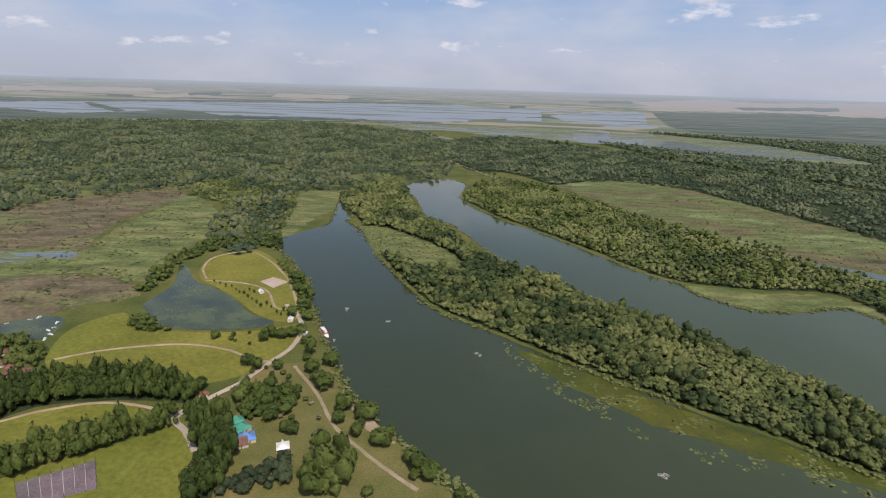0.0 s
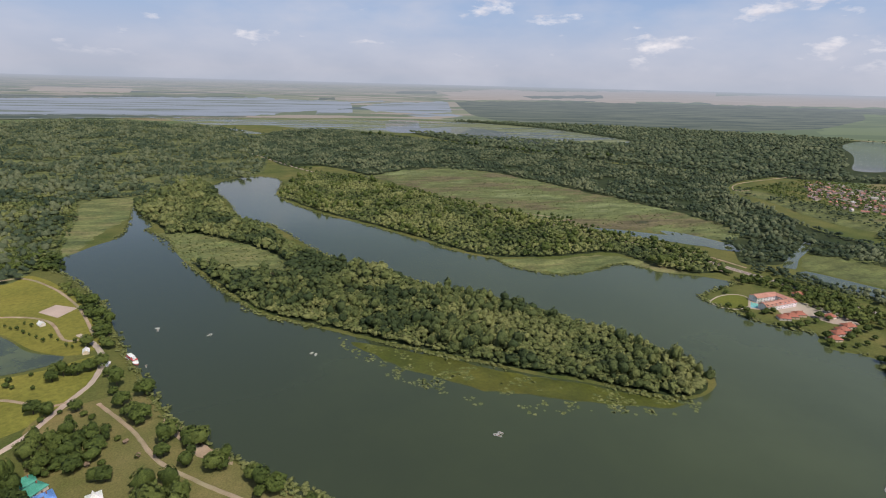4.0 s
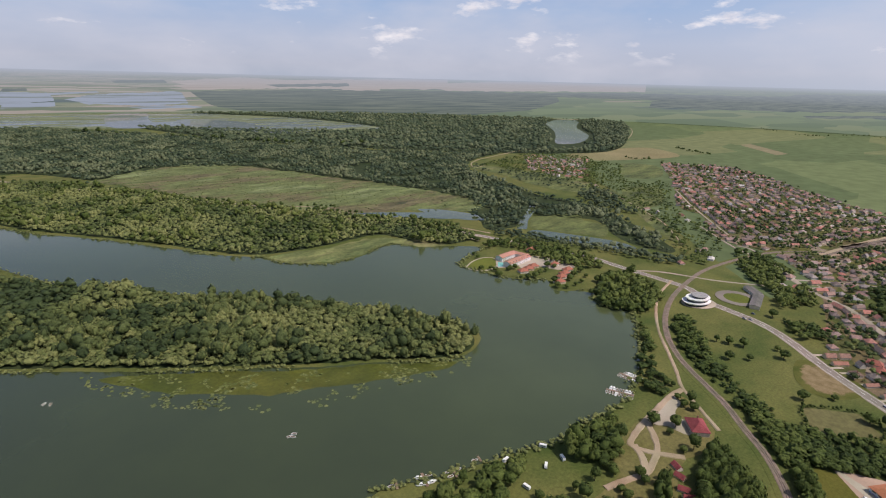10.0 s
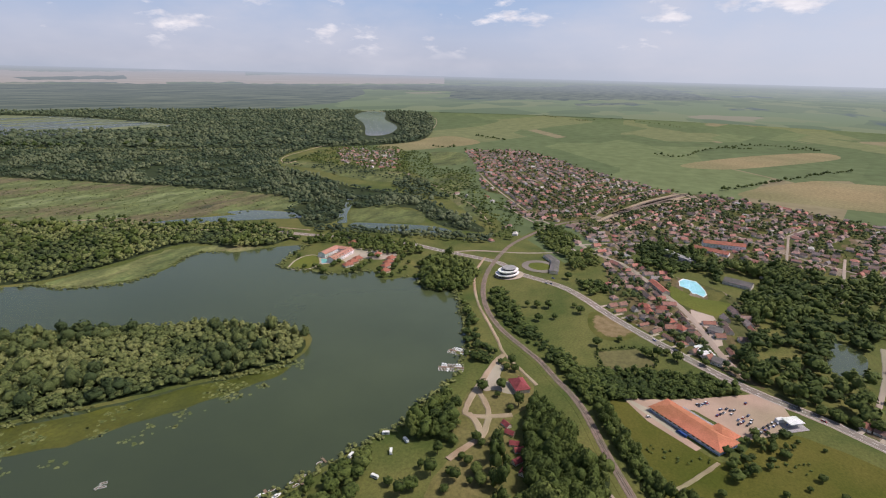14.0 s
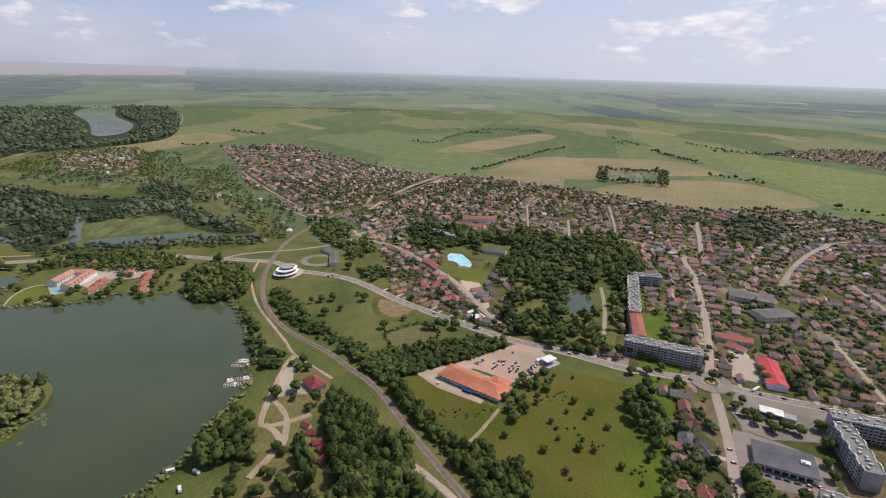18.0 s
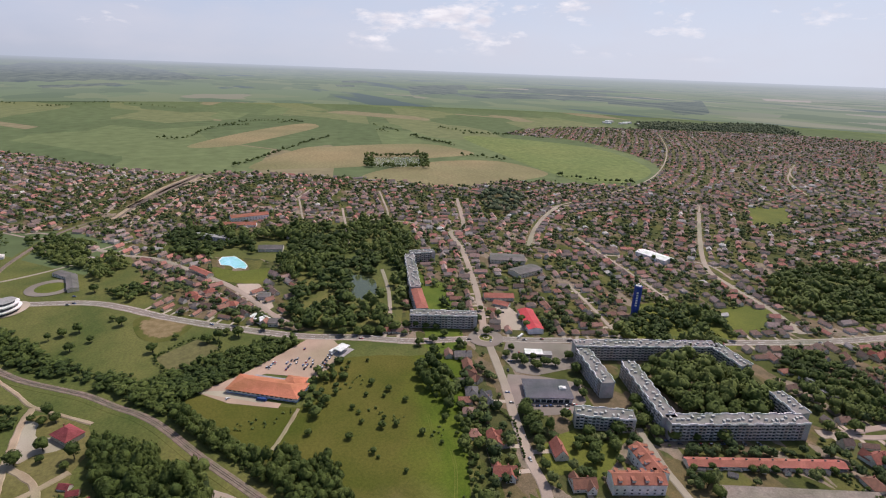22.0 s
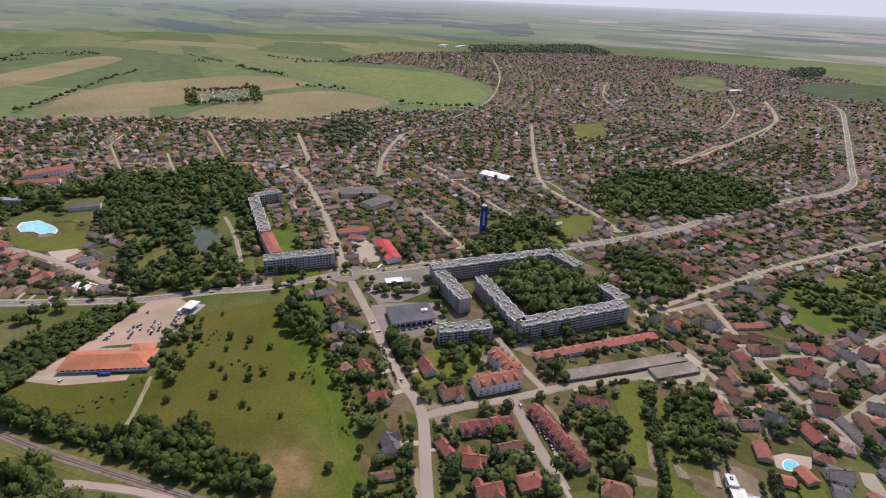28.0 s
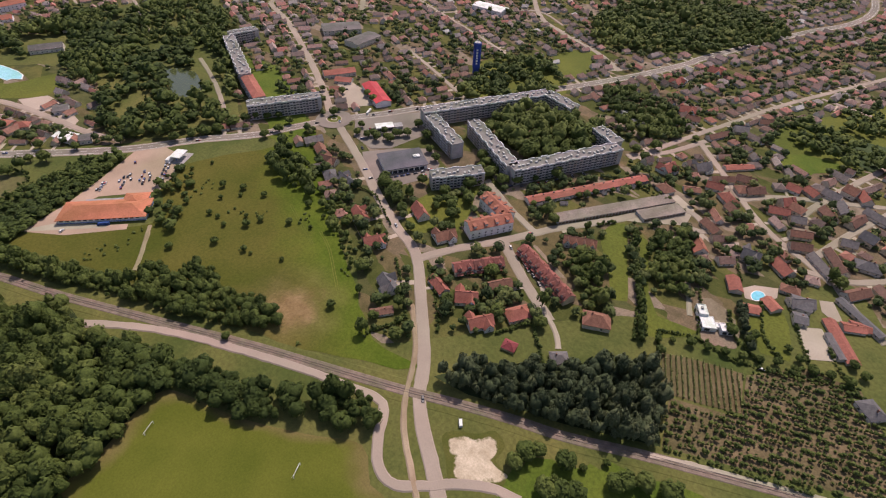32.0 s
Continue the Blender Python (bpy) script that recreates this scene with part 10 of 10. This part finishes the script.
def white_pavilion():
    """The white canopy and shop beside the store's car park."""
    x, y, angle, l = along(*PAVILION)
    p = base("shop_pavilion", x, y, angle, "white flat-roofed shop pavilion on a car park", "shop", z=0.3)
    part("wall", Geo().box(-l / 2 + 0.6, -4.6, 0, l / 2 - 0.6, 4.6, 3.4), M["plaster"], p)
    part("roof", Geo().box(-l / 2, -5.2, 3.4, l / 2, 5.2, 4.0), M["white"], p)
    part("annex", Geo().box(l / 2, -4.2, 0, l / 2 + 9, 3.4, 2.9), M["concrete"], p)
    part("annex_roof", Geo().box(l / 2, -4.6, 2.9, l / 2 + 9.4, 3.8, 3.2), M["pale_roof"], p)
    part("shop_window", Geo().box(-l / 2 + 1, -4.7, 0.5, l / 2 - 1, 4.7, 2.7), M["glass"], p)


white_pavilion()


def small_house(spots, k, tile, label, group, angle=0.0, scale=1.0, z=0.1):
    first = None
    for i, (x, y) in enumerate(spots):
        m = pose(x, y, z, 0, 0, angle + 23 * i)
        if first is None:
            first = make_house(k, tile, label, group)
            first.matrix_basis = m @ Matrix.Scale(scale, 4)
        else:
            copy_thing(first, m)


small_house(FARM_RED, 4, M["russet_tile"], "plastered house with a broad red hipped roof", "houses by the park road", 20)
small_house(CAMP_HOUSE, 4, surface("wine_red_roof", (0.22, 0.05, 0.055), (0.3, 0.075, 0.08), 0.2), "lakeside inn with a dark pink-red roof", "inn", 40, 1.35)
M["wine"] = surface("wine_red_roof", (0.22, 0.05, 0.055), (0.3, 0.075, 0.08), 0.2)
small_house(CAMP_HUTS, 0, M["wine"], "small camp hut with a red roof", "camp huts", 60, 0.6)
small_house(KIOSK_GREEN, 1, surface("green_sheet", (0.05, 0.24, 0.17), (0.08, 0.32, 0.23), 0.3), "beach kiosk with a green sheet roof", "beach kiosks", 30, 1.1)
small_house(KIOSK_BLUE, 1, surface("blue_sheet", (0.10, 0.22, 0.5), (0.14, 0.28, 0.58), 0.3), "beach kiosk with a blue sheet roof", "beach kiosks", 30, 1.1)
small_house(KIOSK_RED, 0, M["brown_tile"], "beach kiosk with a brown-red roof", "beach kiosks", 30, 1.1)
small_house(PARK_HUT, 1, M["russet_tile"], "small park hut with a red tile roof", "park huts", 10, 0.6)
small_house(PAVILIONS, 0, M["white"], "small white park pavilion", "park pavilions", 80, 0.7)
small_house(CAMP_WEST, 1, M["brown_tile"], "holiday cottage among trees by the marina", "holiday cottages", 15, 0.95)
small_house(HIP_HOUSE, 4, M["brown_tile"], "broad bungalow with a brown hipped roof", "bungalow", 35, 1.25)
small_house(RED_CABIN, 1, M["wine"], "garden cabin with a bright red metal roof", "cabin", 20, 0.75)
small_house(ROUND_HOUSE, 1, M["slate_tile"], "compact house with a dark slate roof", "house", 50, 0.95)
small_house(GARDEN_HUT, 0, M["brown_tile"], "small hut among trees beside the field", "hut", 30, 0.7)


def flat_block(x0, y0, x1, y1, h):
    """A flat-roofed block with a low parapet round its roof."""
    g = Geo().box(x0, y0, 0, x1, y1, h - 0.35)
    for q in ((x0, y0, x1, y0 + 0.3), (x0, y1 - 0.3, x1, y1), (x0, y0 + 0.3, x0 + 0.3, y1 - 0.3), (x1 - 0.3, y0 + 0.3, x1, y1 - 0.3)):
        g.box(q[0], q[1], h - 0.35, q[2], q[3], h)
    return g


def villa():
    """White flat-roofed blocks of several heights, stepping back round a court."""
    x, y, angle, l = along(*VILLA_MAIN)
    v = base("modern_villa", x, y, angle, "modern flat-roofed white villa of stepped blocks", "house", z=0.3)
    part("main_block", flat_block(-10.3, -3.2, -1.2, 3.0, 5.2), M["white"], v)
    part("middle_block", flat_block(-1.2, -3.0, 9.5, 6.2, 3.6), M["white"], v)
    part("link", flat_block(3.2, 6.2, 7.2, 8.6, 2.9), M["white"], v)
    part("side_block", flat_block(4.2, 8.6, 11.2, 17.0, 4.2), M["white"], v)
    part("roof_box", Geo().box(-7.6, -1.0, 4.85, -5.6, 0.6, 5.9), M["pale_roof"], v)
    part("terrace", Geo().box(-1.2, 6.25, 0.0, 3.15, 12.0, 0.25), M["paving"], v)
    for x0, x1, at, z0, z1 in ((-9.2, -6.4, -3.2, 0.5, 2.6), (-5.2, -2.4, -3.2, 3.2, 4.5), (0.2, 3.4, -3.0, 0.5, 2.7), (5.0, 8.4, -3.0, 0.5, 2.7), (-0.6, 2.6, 6.2, 0.4, 2.8), (5.2, 10.2, 17.0, 0.5, 2.9)):
        part("window", Geo().box(x0, at - 0.06, z0, x1, at + 0.06, z1), M["glass"], v)
    for y0, y1, at, z1 in ((-2.2, 2.0, -10.3, 2.7), (-1.6, 1.8, 9.5, 2.7), (9.8, 12.6, 11.2, 2.9), (13.4, 16.0, 11.2, 2.9), (9.6, 15.8, 4.2, 2.9)):
        part("window", Geo().box(at - 0.06, y0, 0.5, at + 0.06, y1, z1), M["glass"], v)


villa()
pool_mid = Vector((sum(q[0] for q in GARDEN_POOL), sum(q[1] for q in GARDEN_POOL))) / len(GARDEN_POOL)
sheet("pool_deck", [tuple(pool_mid + (Vector(q) - pool_mid) * 1.14) for q in GARDEN_POOL], 0.36, M["white"], "white stone rim round a garden pool", 2.0)["category"] = "paving"
sheet("water", GARDEN_POOL, 0.39, surface("garden_pool", (0.14, 0.48, 0.6), (0.2, 0.58, 0.68), 0.5, rough=0.1), "small irregular turquoise garden pool", 2.0)["category"] = "pool"
for line in STABLE_ROOFS:
    gabled_hall(line, M["plaster"], M["russet_tile"], "low outbuilding with a red tile roof", "outbuilding", 0.45, 1, "outbuilding")
for line in SLATELONG_ROOFS:
    gabled_hall(line, M["plaster"], M["slate_tile"], "low outbuilding with a grey roof", "outbuilding", 0.35, 1, "outbuilding")

CARAVAN = []
for k, (x, y) in enumerate(CARAVANS):
    m = pose(x, y, 0.08, 0, 0, 30 * k)
    if CARAVAN:
        copy_thing(CARAVAN[0], m)
        continue
    c = base("caravan", 0, 0, 0, "white touring caravan on the grass", "caravan", "caravans by the lake")
    part("body", Geo().add([(-2.8, -1.1, 0.4), (2.8, -1.1, 0.4), (2.8, 1.1, 0.4), (-2.8, 1.1, 0.4), (-3.0, -1.1, 1.4), (3.0, -1.1, 1.4), (3.0, 1.1, 1.4), (-3.0, 1.1, 1.4), (-2.6, -1.05, 2.6), (2.6, -1.05, 2.6), (2.6, 1.05, 2.6), (-2.6, 1.05, 2.6)],
                           [(3, 2, 1, 0), (0, 1, 5, 4), (1, 2, 6, 5), (2, 3, 7, 6), (3, 0, 4, 7), (4, 5, 9, 8), (5, 6, 10, 9), (6, 7, 11, 10), (7, 4, 8, 11), (8, 9, 10, 11)]), M["white"], c)
    part("window", Geo().box(-1.6, -1.14, 1.3, 1.6, 1.14, 2.0), M["glass"], c)
    part("wheel", Geo().box(-0.35, -1.12, 0.0, 0.35, 1.12, 0.7), M["black"], c)
    c.matrix_basis = m
    CARAVAN.append(c)

tx, ty = TENT[0]
t = base("party_tent", tx, ty, 20, "white pointed party tent on the beach lawn", "tent")
part("canopy", Geo().add([(-5, -5, 2.6), (5, -5, 2.6), (5, 5, 2.6), (-5, 5, 2.6), (-1.3, -1.3, 5.0), (1.3, -1.3, 5.0), (1.3, 1.3, 5.0), (-1.3, 1.3, 5.0), (0, 0, 8.6)],
                         [(0, 1, 5, 4), (1, 2, 6, 5), (2, 3, 7, 6), (3, 0, 4, 7), (4, 5, 8), (5, 6, 8), (6, 7, 8), (7, 4, 8)]), M["white"], t)
for p in (-4.9, 4.9):
    for q in (-4.9, 4.9):
        part("pole", Geo().box(p - 0.08, q - 0.08, 0, p + 0.08, q + 0.08, 2.65), M["white"], t)

# ---- picnic places on the beach lawn ----
for k, (x, y) in enumerate(PICNIC_SPOTS):
    m = pose(x, y, 0.2, 0, 0, 40 * k)
    if k:
        copy_thing(picnic, m)
        continue
    picnic = base("picnic_table", 0, 0, 0, "wooden picnic table with benches under a small pale roof", "picnic table", "picnic tables on the beach lawn")
    part("tabletop", Geo().box(-1.2, -0.45, 0.7, 1.2, 0.45, 0.78), M["wood"], picnic)
    for s in (-1, 1):
        part("bench", Geo().box(-1.2, s * 0.95 - 0.17, 0.42, 1.2, s * 0.95 + 0.17, 0.48), M["wood"], picnic)
        part("post", Geo().box(s * 1.5 - 0.07, -0.07, 0, s * 1.5 + 0.07, 0.07, 2.5), M["wood"], picnic)
    part("roof", Geo().gable_roof(4.0, 3.2, 2.4, 3.2, 0.2, 0.08), M["wood"], picnic)
    picnic.matrix_basis = m

# ---- sports court with white lines and a fence ----
court_ob = sheet("sports_court", COURT, 0.30, surface("court_asphalt", (0.125, 0.10, 0.105), (0.175, 0.145, 0.15), 0.08, 8), "dull purple-grey sports court with white lines", 0)
cq = [Vector((*q, 0.32)) for q in COURT]
for k in range(1, 7):
    f = k / 7
    a, b = cq[0].lerp(cq[1], f), cq[3].lerp(cq[2], f)
    d = (b - a).normalized() * 1.2
    w = (cq[1] - cq[0]).normalized() * 0.08
    part("court_line", Geo().add([a + d - w, a + d + w, b - d + w, b - d - w], [(0, 1, 2, 3)]), M["line_paint"], court_ob)
for i in range(4):
    a, b = cq[i], cq[(i + 1) % 4]
    n = int((b - a).length // 6)
    for k in range(n):
        q = a.lerp(b, k / n)
        part("fence_post", Geo().box(q.x - 0.07, q.y - 0.07, 0, q.x + 0.07, q.y + 0.07, 4.0), M["black"], court_ob)

# ---- single trees ----
TREES = []


def make_tree(k):
    rng = np.random.default_rng(100 + k)
    t = base("tree", 0, 0, 0, "round leafy tree standing on grass" if k < 4 else "tall narrow leafy tree standing on grass", "tree", "single trees")
    v, f = leafy_crown(rng, 12, 150, 1.0 if k < 4 else 1.7, 0.13)
    r = 4.6 if k < 4 else 3.6
    me = bpy.data.meshes.new("crown")
    me.from_pydata([tuple(q) for q in v * r], [], [tuple(int(i) for i in q) for q in f])
    me.attributes.new("tint", "FLOAT", "POINT").data.foreach_set("value", np.full(len(v), (0.25, 0.5, 0.7, 0.4, 0.2, 0.45)[k], np.float32))
    me.polygons.foreach_set("use_smooth", np.ones(len(me.polygons), bool))
    me.materials.append(M["leaf"])
    crown = new("crown", me)
    crown.parent = t
    tv, tf = trunk_shape()
    mesh_ob("trunk", [tuple(q) for q in tv * r], tf, M["bark"], t)
    return t


def plant(spots, kinds, seed, low=0.7, high=1.25):
    rng = random.Random(seed)
    for x, y in spots:
        k = rng.choice(kinds)
        while len(TREES) <= k:
            TREES.append(None)
        m = pose(x, y, 0.05, 0, 0, rng.uniform(0, 360))
        if TREES[k] is None:
            TREES[k] = make_tree(k)
            TREES[k].matrix_basis = m
        else:
            copy_thing(TREES[k], m @ Matrix.Scale(rng.uniform(low, high), 4))


plant(SHORE_TREES, (0, 1, 2, 3), 1, 1.0, 1.6)
plant(BIG_TREES, (1, 2, 4, 5), 11, 1.5, 2.1)
plant(SPIT_TREES, (4, 5), 12, 0.35, 0.6)
plant(LAWN_SAPLINGS, (0, 1, 2), 13, 0.4, 0.8)
plant(MEADOW_TREES, (0, 1, 3), 2, 0.35, 0.8)
plant(BLOCK_TREES, (0, 1, 2, 3), 14, 0.9, 1.5)
plant(HOTEL_TREES, (0, 1, 2, 3), 8, 0.75, 1.3)
plant(LAWN_TREES, (0, 1, 2, 3, 4), 9, 0.7, 1.5)
plant(AVENUE_TREES, (0, 1, 3), 15, 0.9, 1.35)
plant(MEADOW_CLUMPS, (0, 1, 2), 16, 0.35, 0.75)
plant(FRONT_TREES, (0, 1, 2), 17, 1.0, 1.45)
plant(SIDE_TREES, (0, 1, 3), 20, 1.1, 1.5)
plant(FRONT_BUSHES, (0, 1, 3), 18, 0.4, 0.7)
plant(LAWN_NEAR_TREES, (0, 3), 19, 0.8, 1.2)
plant(STREET_TREES, (0, 2, 3), 3, 0.8, 1.2)
plant(YARD_TREES, (0, 1, 2, 3, 4, 5), 4, 0.8, 1.4)
plant(ALLOTMENT_TREES, (0, 1, 2, 3), 5, 0.45, 0.8)
plant(HEDGE_TREES, (0, 1, 2, 3), 6, 0.5, 0.95)
small_house(ALLOTMENT_SHEDS, 0, M["slate_tile"], "small garden shed among allotment beds", "allotment sheds", 66, 0.5)
for k, (x, y) in enumerate(WHITE_HALLS):
    c, s = math.cos(0.5 + k), math.sin(0.5 + k)
    gabled_hall((x - 26 * c, y - 26 * s, x + 26 * c, y + 26 * s, 9, 24), M["white"], M["white"], "large white storage hall at the edge of town", "hall", 0.15, 1, "storage_hall")

# ---- low growth ----
def tufts(name, xy, size, height, mat, label, tint=(0.5, 1.0), category="plants"):
    xy = np.array(xy, float)
    r = size * RNG.uniform(0.6, 1.4, len(xy))
    merged(name, CROWNS_WIDE, xy, r, height * RNG.uniform(0.6, 1.4, len(xy)), RNG.uniform(*tint, len(xy)), mat, RNG, label=label, category=category)


def shore_reeds():
    """Reeds and low willow scrub along the water's edge."""
    line = curve_points(LAKE, 5.0)
    out = []
    for v in line:
        if noise.noise(v * 0.012) > -0.25 and math.hypot(v.x, v.y) > 290:
            for _ in range(3):
                out.append((v.x + RNG.normal(0, 2.6), v.y + RNG.normal(0, 2.6)))
    tufts("shore_reeds", out, 2.6, 1.3, M["willow"], "pale reeds along the lake shore", (0.6, 1.0))


shore_reeds()


def lily_pads():
    """Floating leaves in loose rafts off the island."""
    poly = smooth_outline(LILY)
    xy = scatter(RNG, poly, 3.6, (), 0.5)
    keep = np.array([noise.noise(Vector((x / 16, y / 16, 4.4))) + 0.5 * noise.noise(Vector((x / 5, y / 5, 1.1))) for x, y in xy]) > 0.12
    n = 7
    v = np.array([(0, 0, 0)] + [(math.cos(2 * math.pi * k / n), math.sin(2 * math.pi * k / n), 0) for k in range(n)])
    shapes = []
    for _ in range(3):
        w = v.copy()
        w[1:, :2] *= RNG.uniform(0.6, 1.2, (n, 1))
        shapes.append((w, np.array([(0, 1 + k, 1 + (k + 1) % n) for k in range(n)])))
    xy = xy[keep]
    r = RNG.uniform(0.8, 2.4, len(xy))
    merged("lily_pads", shapes, xy, r, r, RNG.uniform(0.4, 1.0, len(xy)), M["willow"], RNG, z=0.36, label="rafts of floating lily leaves", category="water plants")


lily_pads()


def planted_rows(outline, gap, step, size, height, mat, label, angle, tint, loose=0.25):
    """Rows of vines or fruit bushes across a garden."""
    c, s = math.cos(angle), math.sin(angle)
    p = np.array(outline)
    mid = p.mean(0)
    u = np.arange(-130, 130, gap)
    w = np.arange(-130, 130, step)
    gu, gw = np.meshgrid(u, w)
    xy = np.stack([mid[0] + gu.ravel() * -s + gw.ravel() * c, mid[1] + gu.ravel() * c + gw.ravel() * s], 1)
    xy = xy[inside(outline, xy)]
    xy = xy[RNG.uniform(0, 1, len(xy)) < 1.0 - loose * 0.5] if len(xy) else xy
    tufts("planted_rows", xy + RNG.normal(0, loose, xy.shape), size, height, mat, label, tint)


va = math.atan2(VINEYARD[5][1] - VINEYARD[0][1], VINEYARD[5][0] - VINEYARD[0][0])
oa = math.atan2(ORCHARD[8][1] - ORCHARD[7][1], ORCHARD[8][0] - ORCHARD[7][0])
planted_rows(VINEYARD, 3.3, 0.6, 0.8, 1.1, M["willow"], "green rows of vines", va, (0.6, 1.0), 0.08)
planted_rows(ORCHARD, 5.0, 2.4, 1.9, 1.8, M["leaf"], "rows of fruit bushes on tilled soil", oa, (0.1, 0.8))


def meadow_scrub():
    xy = scatter(RNG, smooth_outline(MEADOW), 7.0, (), 0.5)
    keep = np.array([noise.noise(Vector((x / 30, y / 30, 8.1))) for x, y in xy]) > 0.46
    tufts("scrub", xy[keep], 1.7, 1.0, M["leaf"], "scattered low bushes on the meadow", (0.3, 0.8))
    for outline, gap in ((MARSH_WEST, 13.0), (MARSH_WEST_B, 11.0), (REED_WEST, 12.0)):
        xy = scatter(RNG, smooth_outline(outline), gap, (), 0.5)
        keep = np.array([noise.noise(Vector((x / 40, y / 40, 2.1))) for x, y in xy]) > 0.05
        tufts("marsh_scrub", xy[keep], 3.4, 0.8, M["willow"], "low sallow tufts in the brown marsh", (0.0, 0.9))
    xy = scatter(RNG, smooth_outline(ISLE_REED), 8.0, (), 0.5)
    tufts("marsh_scrub", xy[RNG.uniform(0, 1, len(xy)) < 0.5], 2.6, 1.2, M["willow"], "low willow scrub in a reedy clearing", (0.4, 1.0))
    xy = scatter(RNG, smooth_outline(MARSH_NORTH), 15.0, (), 0.5)
    tufts("marsh_scrub", xy[RNG.uniform(0, 1, len(xy)) < 0.5], 3.0, 0.9, M["willow"], "scattered sallow bushes in the marsh", (0.2, 0.9))


meadow_scrub()


def gravestones():
    """Pale stones in rows on the graveyard among the fields."""
    xy = scatter(RNG, FIELD_YARD, 9.0, (), 0.2)
    stone = Geo().box(-1.3, -0.7, 0, 1.3, 0.7, 0.5).box(-0.9, 0.4, 0.5, 0.9, 0.7, 1.8).triangles()
    xy = xy[RNG.uniform(0, 1, len(xy)) < 0.7]
    size = RNG.uniform(0.8, 1.5, len(xy))
    merged("gravestones", [stone], xy, size, size, RNG.uniform(0.2, 1.0, len(xy)), M["white"], RNG, z=0.28, label="rows of pale gravestones on grass", category="gravestones", smooth=False)


gravestones()


def garden_hedges():
    """Clipped hedges and bushes along the garden fences."""
    for line in (GARDEN_HEDGE_A, GARDEN_HEDGE_B, GARDEN_HEDGE_C, GARDEN_HEDGE_D, GARDEN_HEDGE_E, GARDEN_HEDGE_F, GARDEN_HEDGE_G, GARDEN_HEDGE_H, GARDEN_HEDGE_I, GARDEN_HEDGE_J, GARDEN_HEDGE_K, GARDEN_HEDGE_L, GARDEN_HEDGE_M, GARDEN_HEDGE_N, GARDEN_HEDGE_O, GARDEN_HEDGE_P, GARDEN_HEDGE_R, GARDEN_HEDGE_S, GARDEN_HEDGE_T, GARDEN_HEDGE_U):
        xy = [(v.x + RNG.normal(0, 0.35), v.y + RNG.normal(0, 0.35)) for v in curve_points(line, 1.1, False)]
        xy = np.array(xy)
        r = RNG.uniform(0.9, 1.9, len(xy))
        merged("hedge", CROWNS_MID, xy, r, r * RNG.uniform(0.8, 1.3, len(xy)), RNG.uniform(-0.1, 0.7, len(xy)), M["leaf"], RNG, label="leafy garden hedge along a fence", category="hedge")


garden_hedges()
for line, mat, label in ((FIELD_SMALL + FIELD_SMALL[:1], M["leaf"], "low dark hedge round a mown field"), (TALL_HEDGE, M["leaf"], "tall dark hedge between two lawns"), (SILVER_ROW, M["silver"], "row of grey-green trees beside a villa")):
    spots = np.array([(v.x + RNG.normal(0, 0.8), v.y + RNG.normal(0, 0.8)) for v in curve_points(line, 2.2, False)])
    girth = RNG.uniform(2.0, 3.4, len(spots)) * (0.5 if "low" in label else 1.0)
    merged("hedge", CROWNS_NEAR, spots, girth, girth * RNG.uniform(1.1, 1.8, len(spots)), RNG.uniform(0.0, 0.5, len(spots)), mat, RNG, label=label, category="hedge")
sheet("hotel_lawn", HOTEL_LAWN, 0.40, M["lawn"], "oval lawn in front of the hotel")["category"] = "lawn"
sheet("hotel_yard", HOTEL_YARD, 0.41, M["paving"], "pinkish paved court between the cottages")["category"] = "paving"
hotel_mid = Vector((sum(q[0] for q in HOTEL_POOL), sum(q[1] for q in HOTEL_POOL))) / len(HOTEL_POOL)
sheet("pool_deck", [tuple(hotel_mid + (Vector(q) - hotel_mid) * 1.5) for q in HOTEL_POOL], 0.43, M["paving"], "pale terrace round the hotel pool", 0)["category"] = "paving"
sheet("water", HOTEL_POOL, 0.46, surface("teal_pool", (0.16, 0.42, 0.42), (0.22, 0.52, 0.52), 0.3, 6, rough=0.1), "small teal hotel pool", 0)["category"] = "pool"
ribbon("path", HOTEL_PATH, 2.0, 0.47, M["paving"], "pale garden path round an oval lawn")
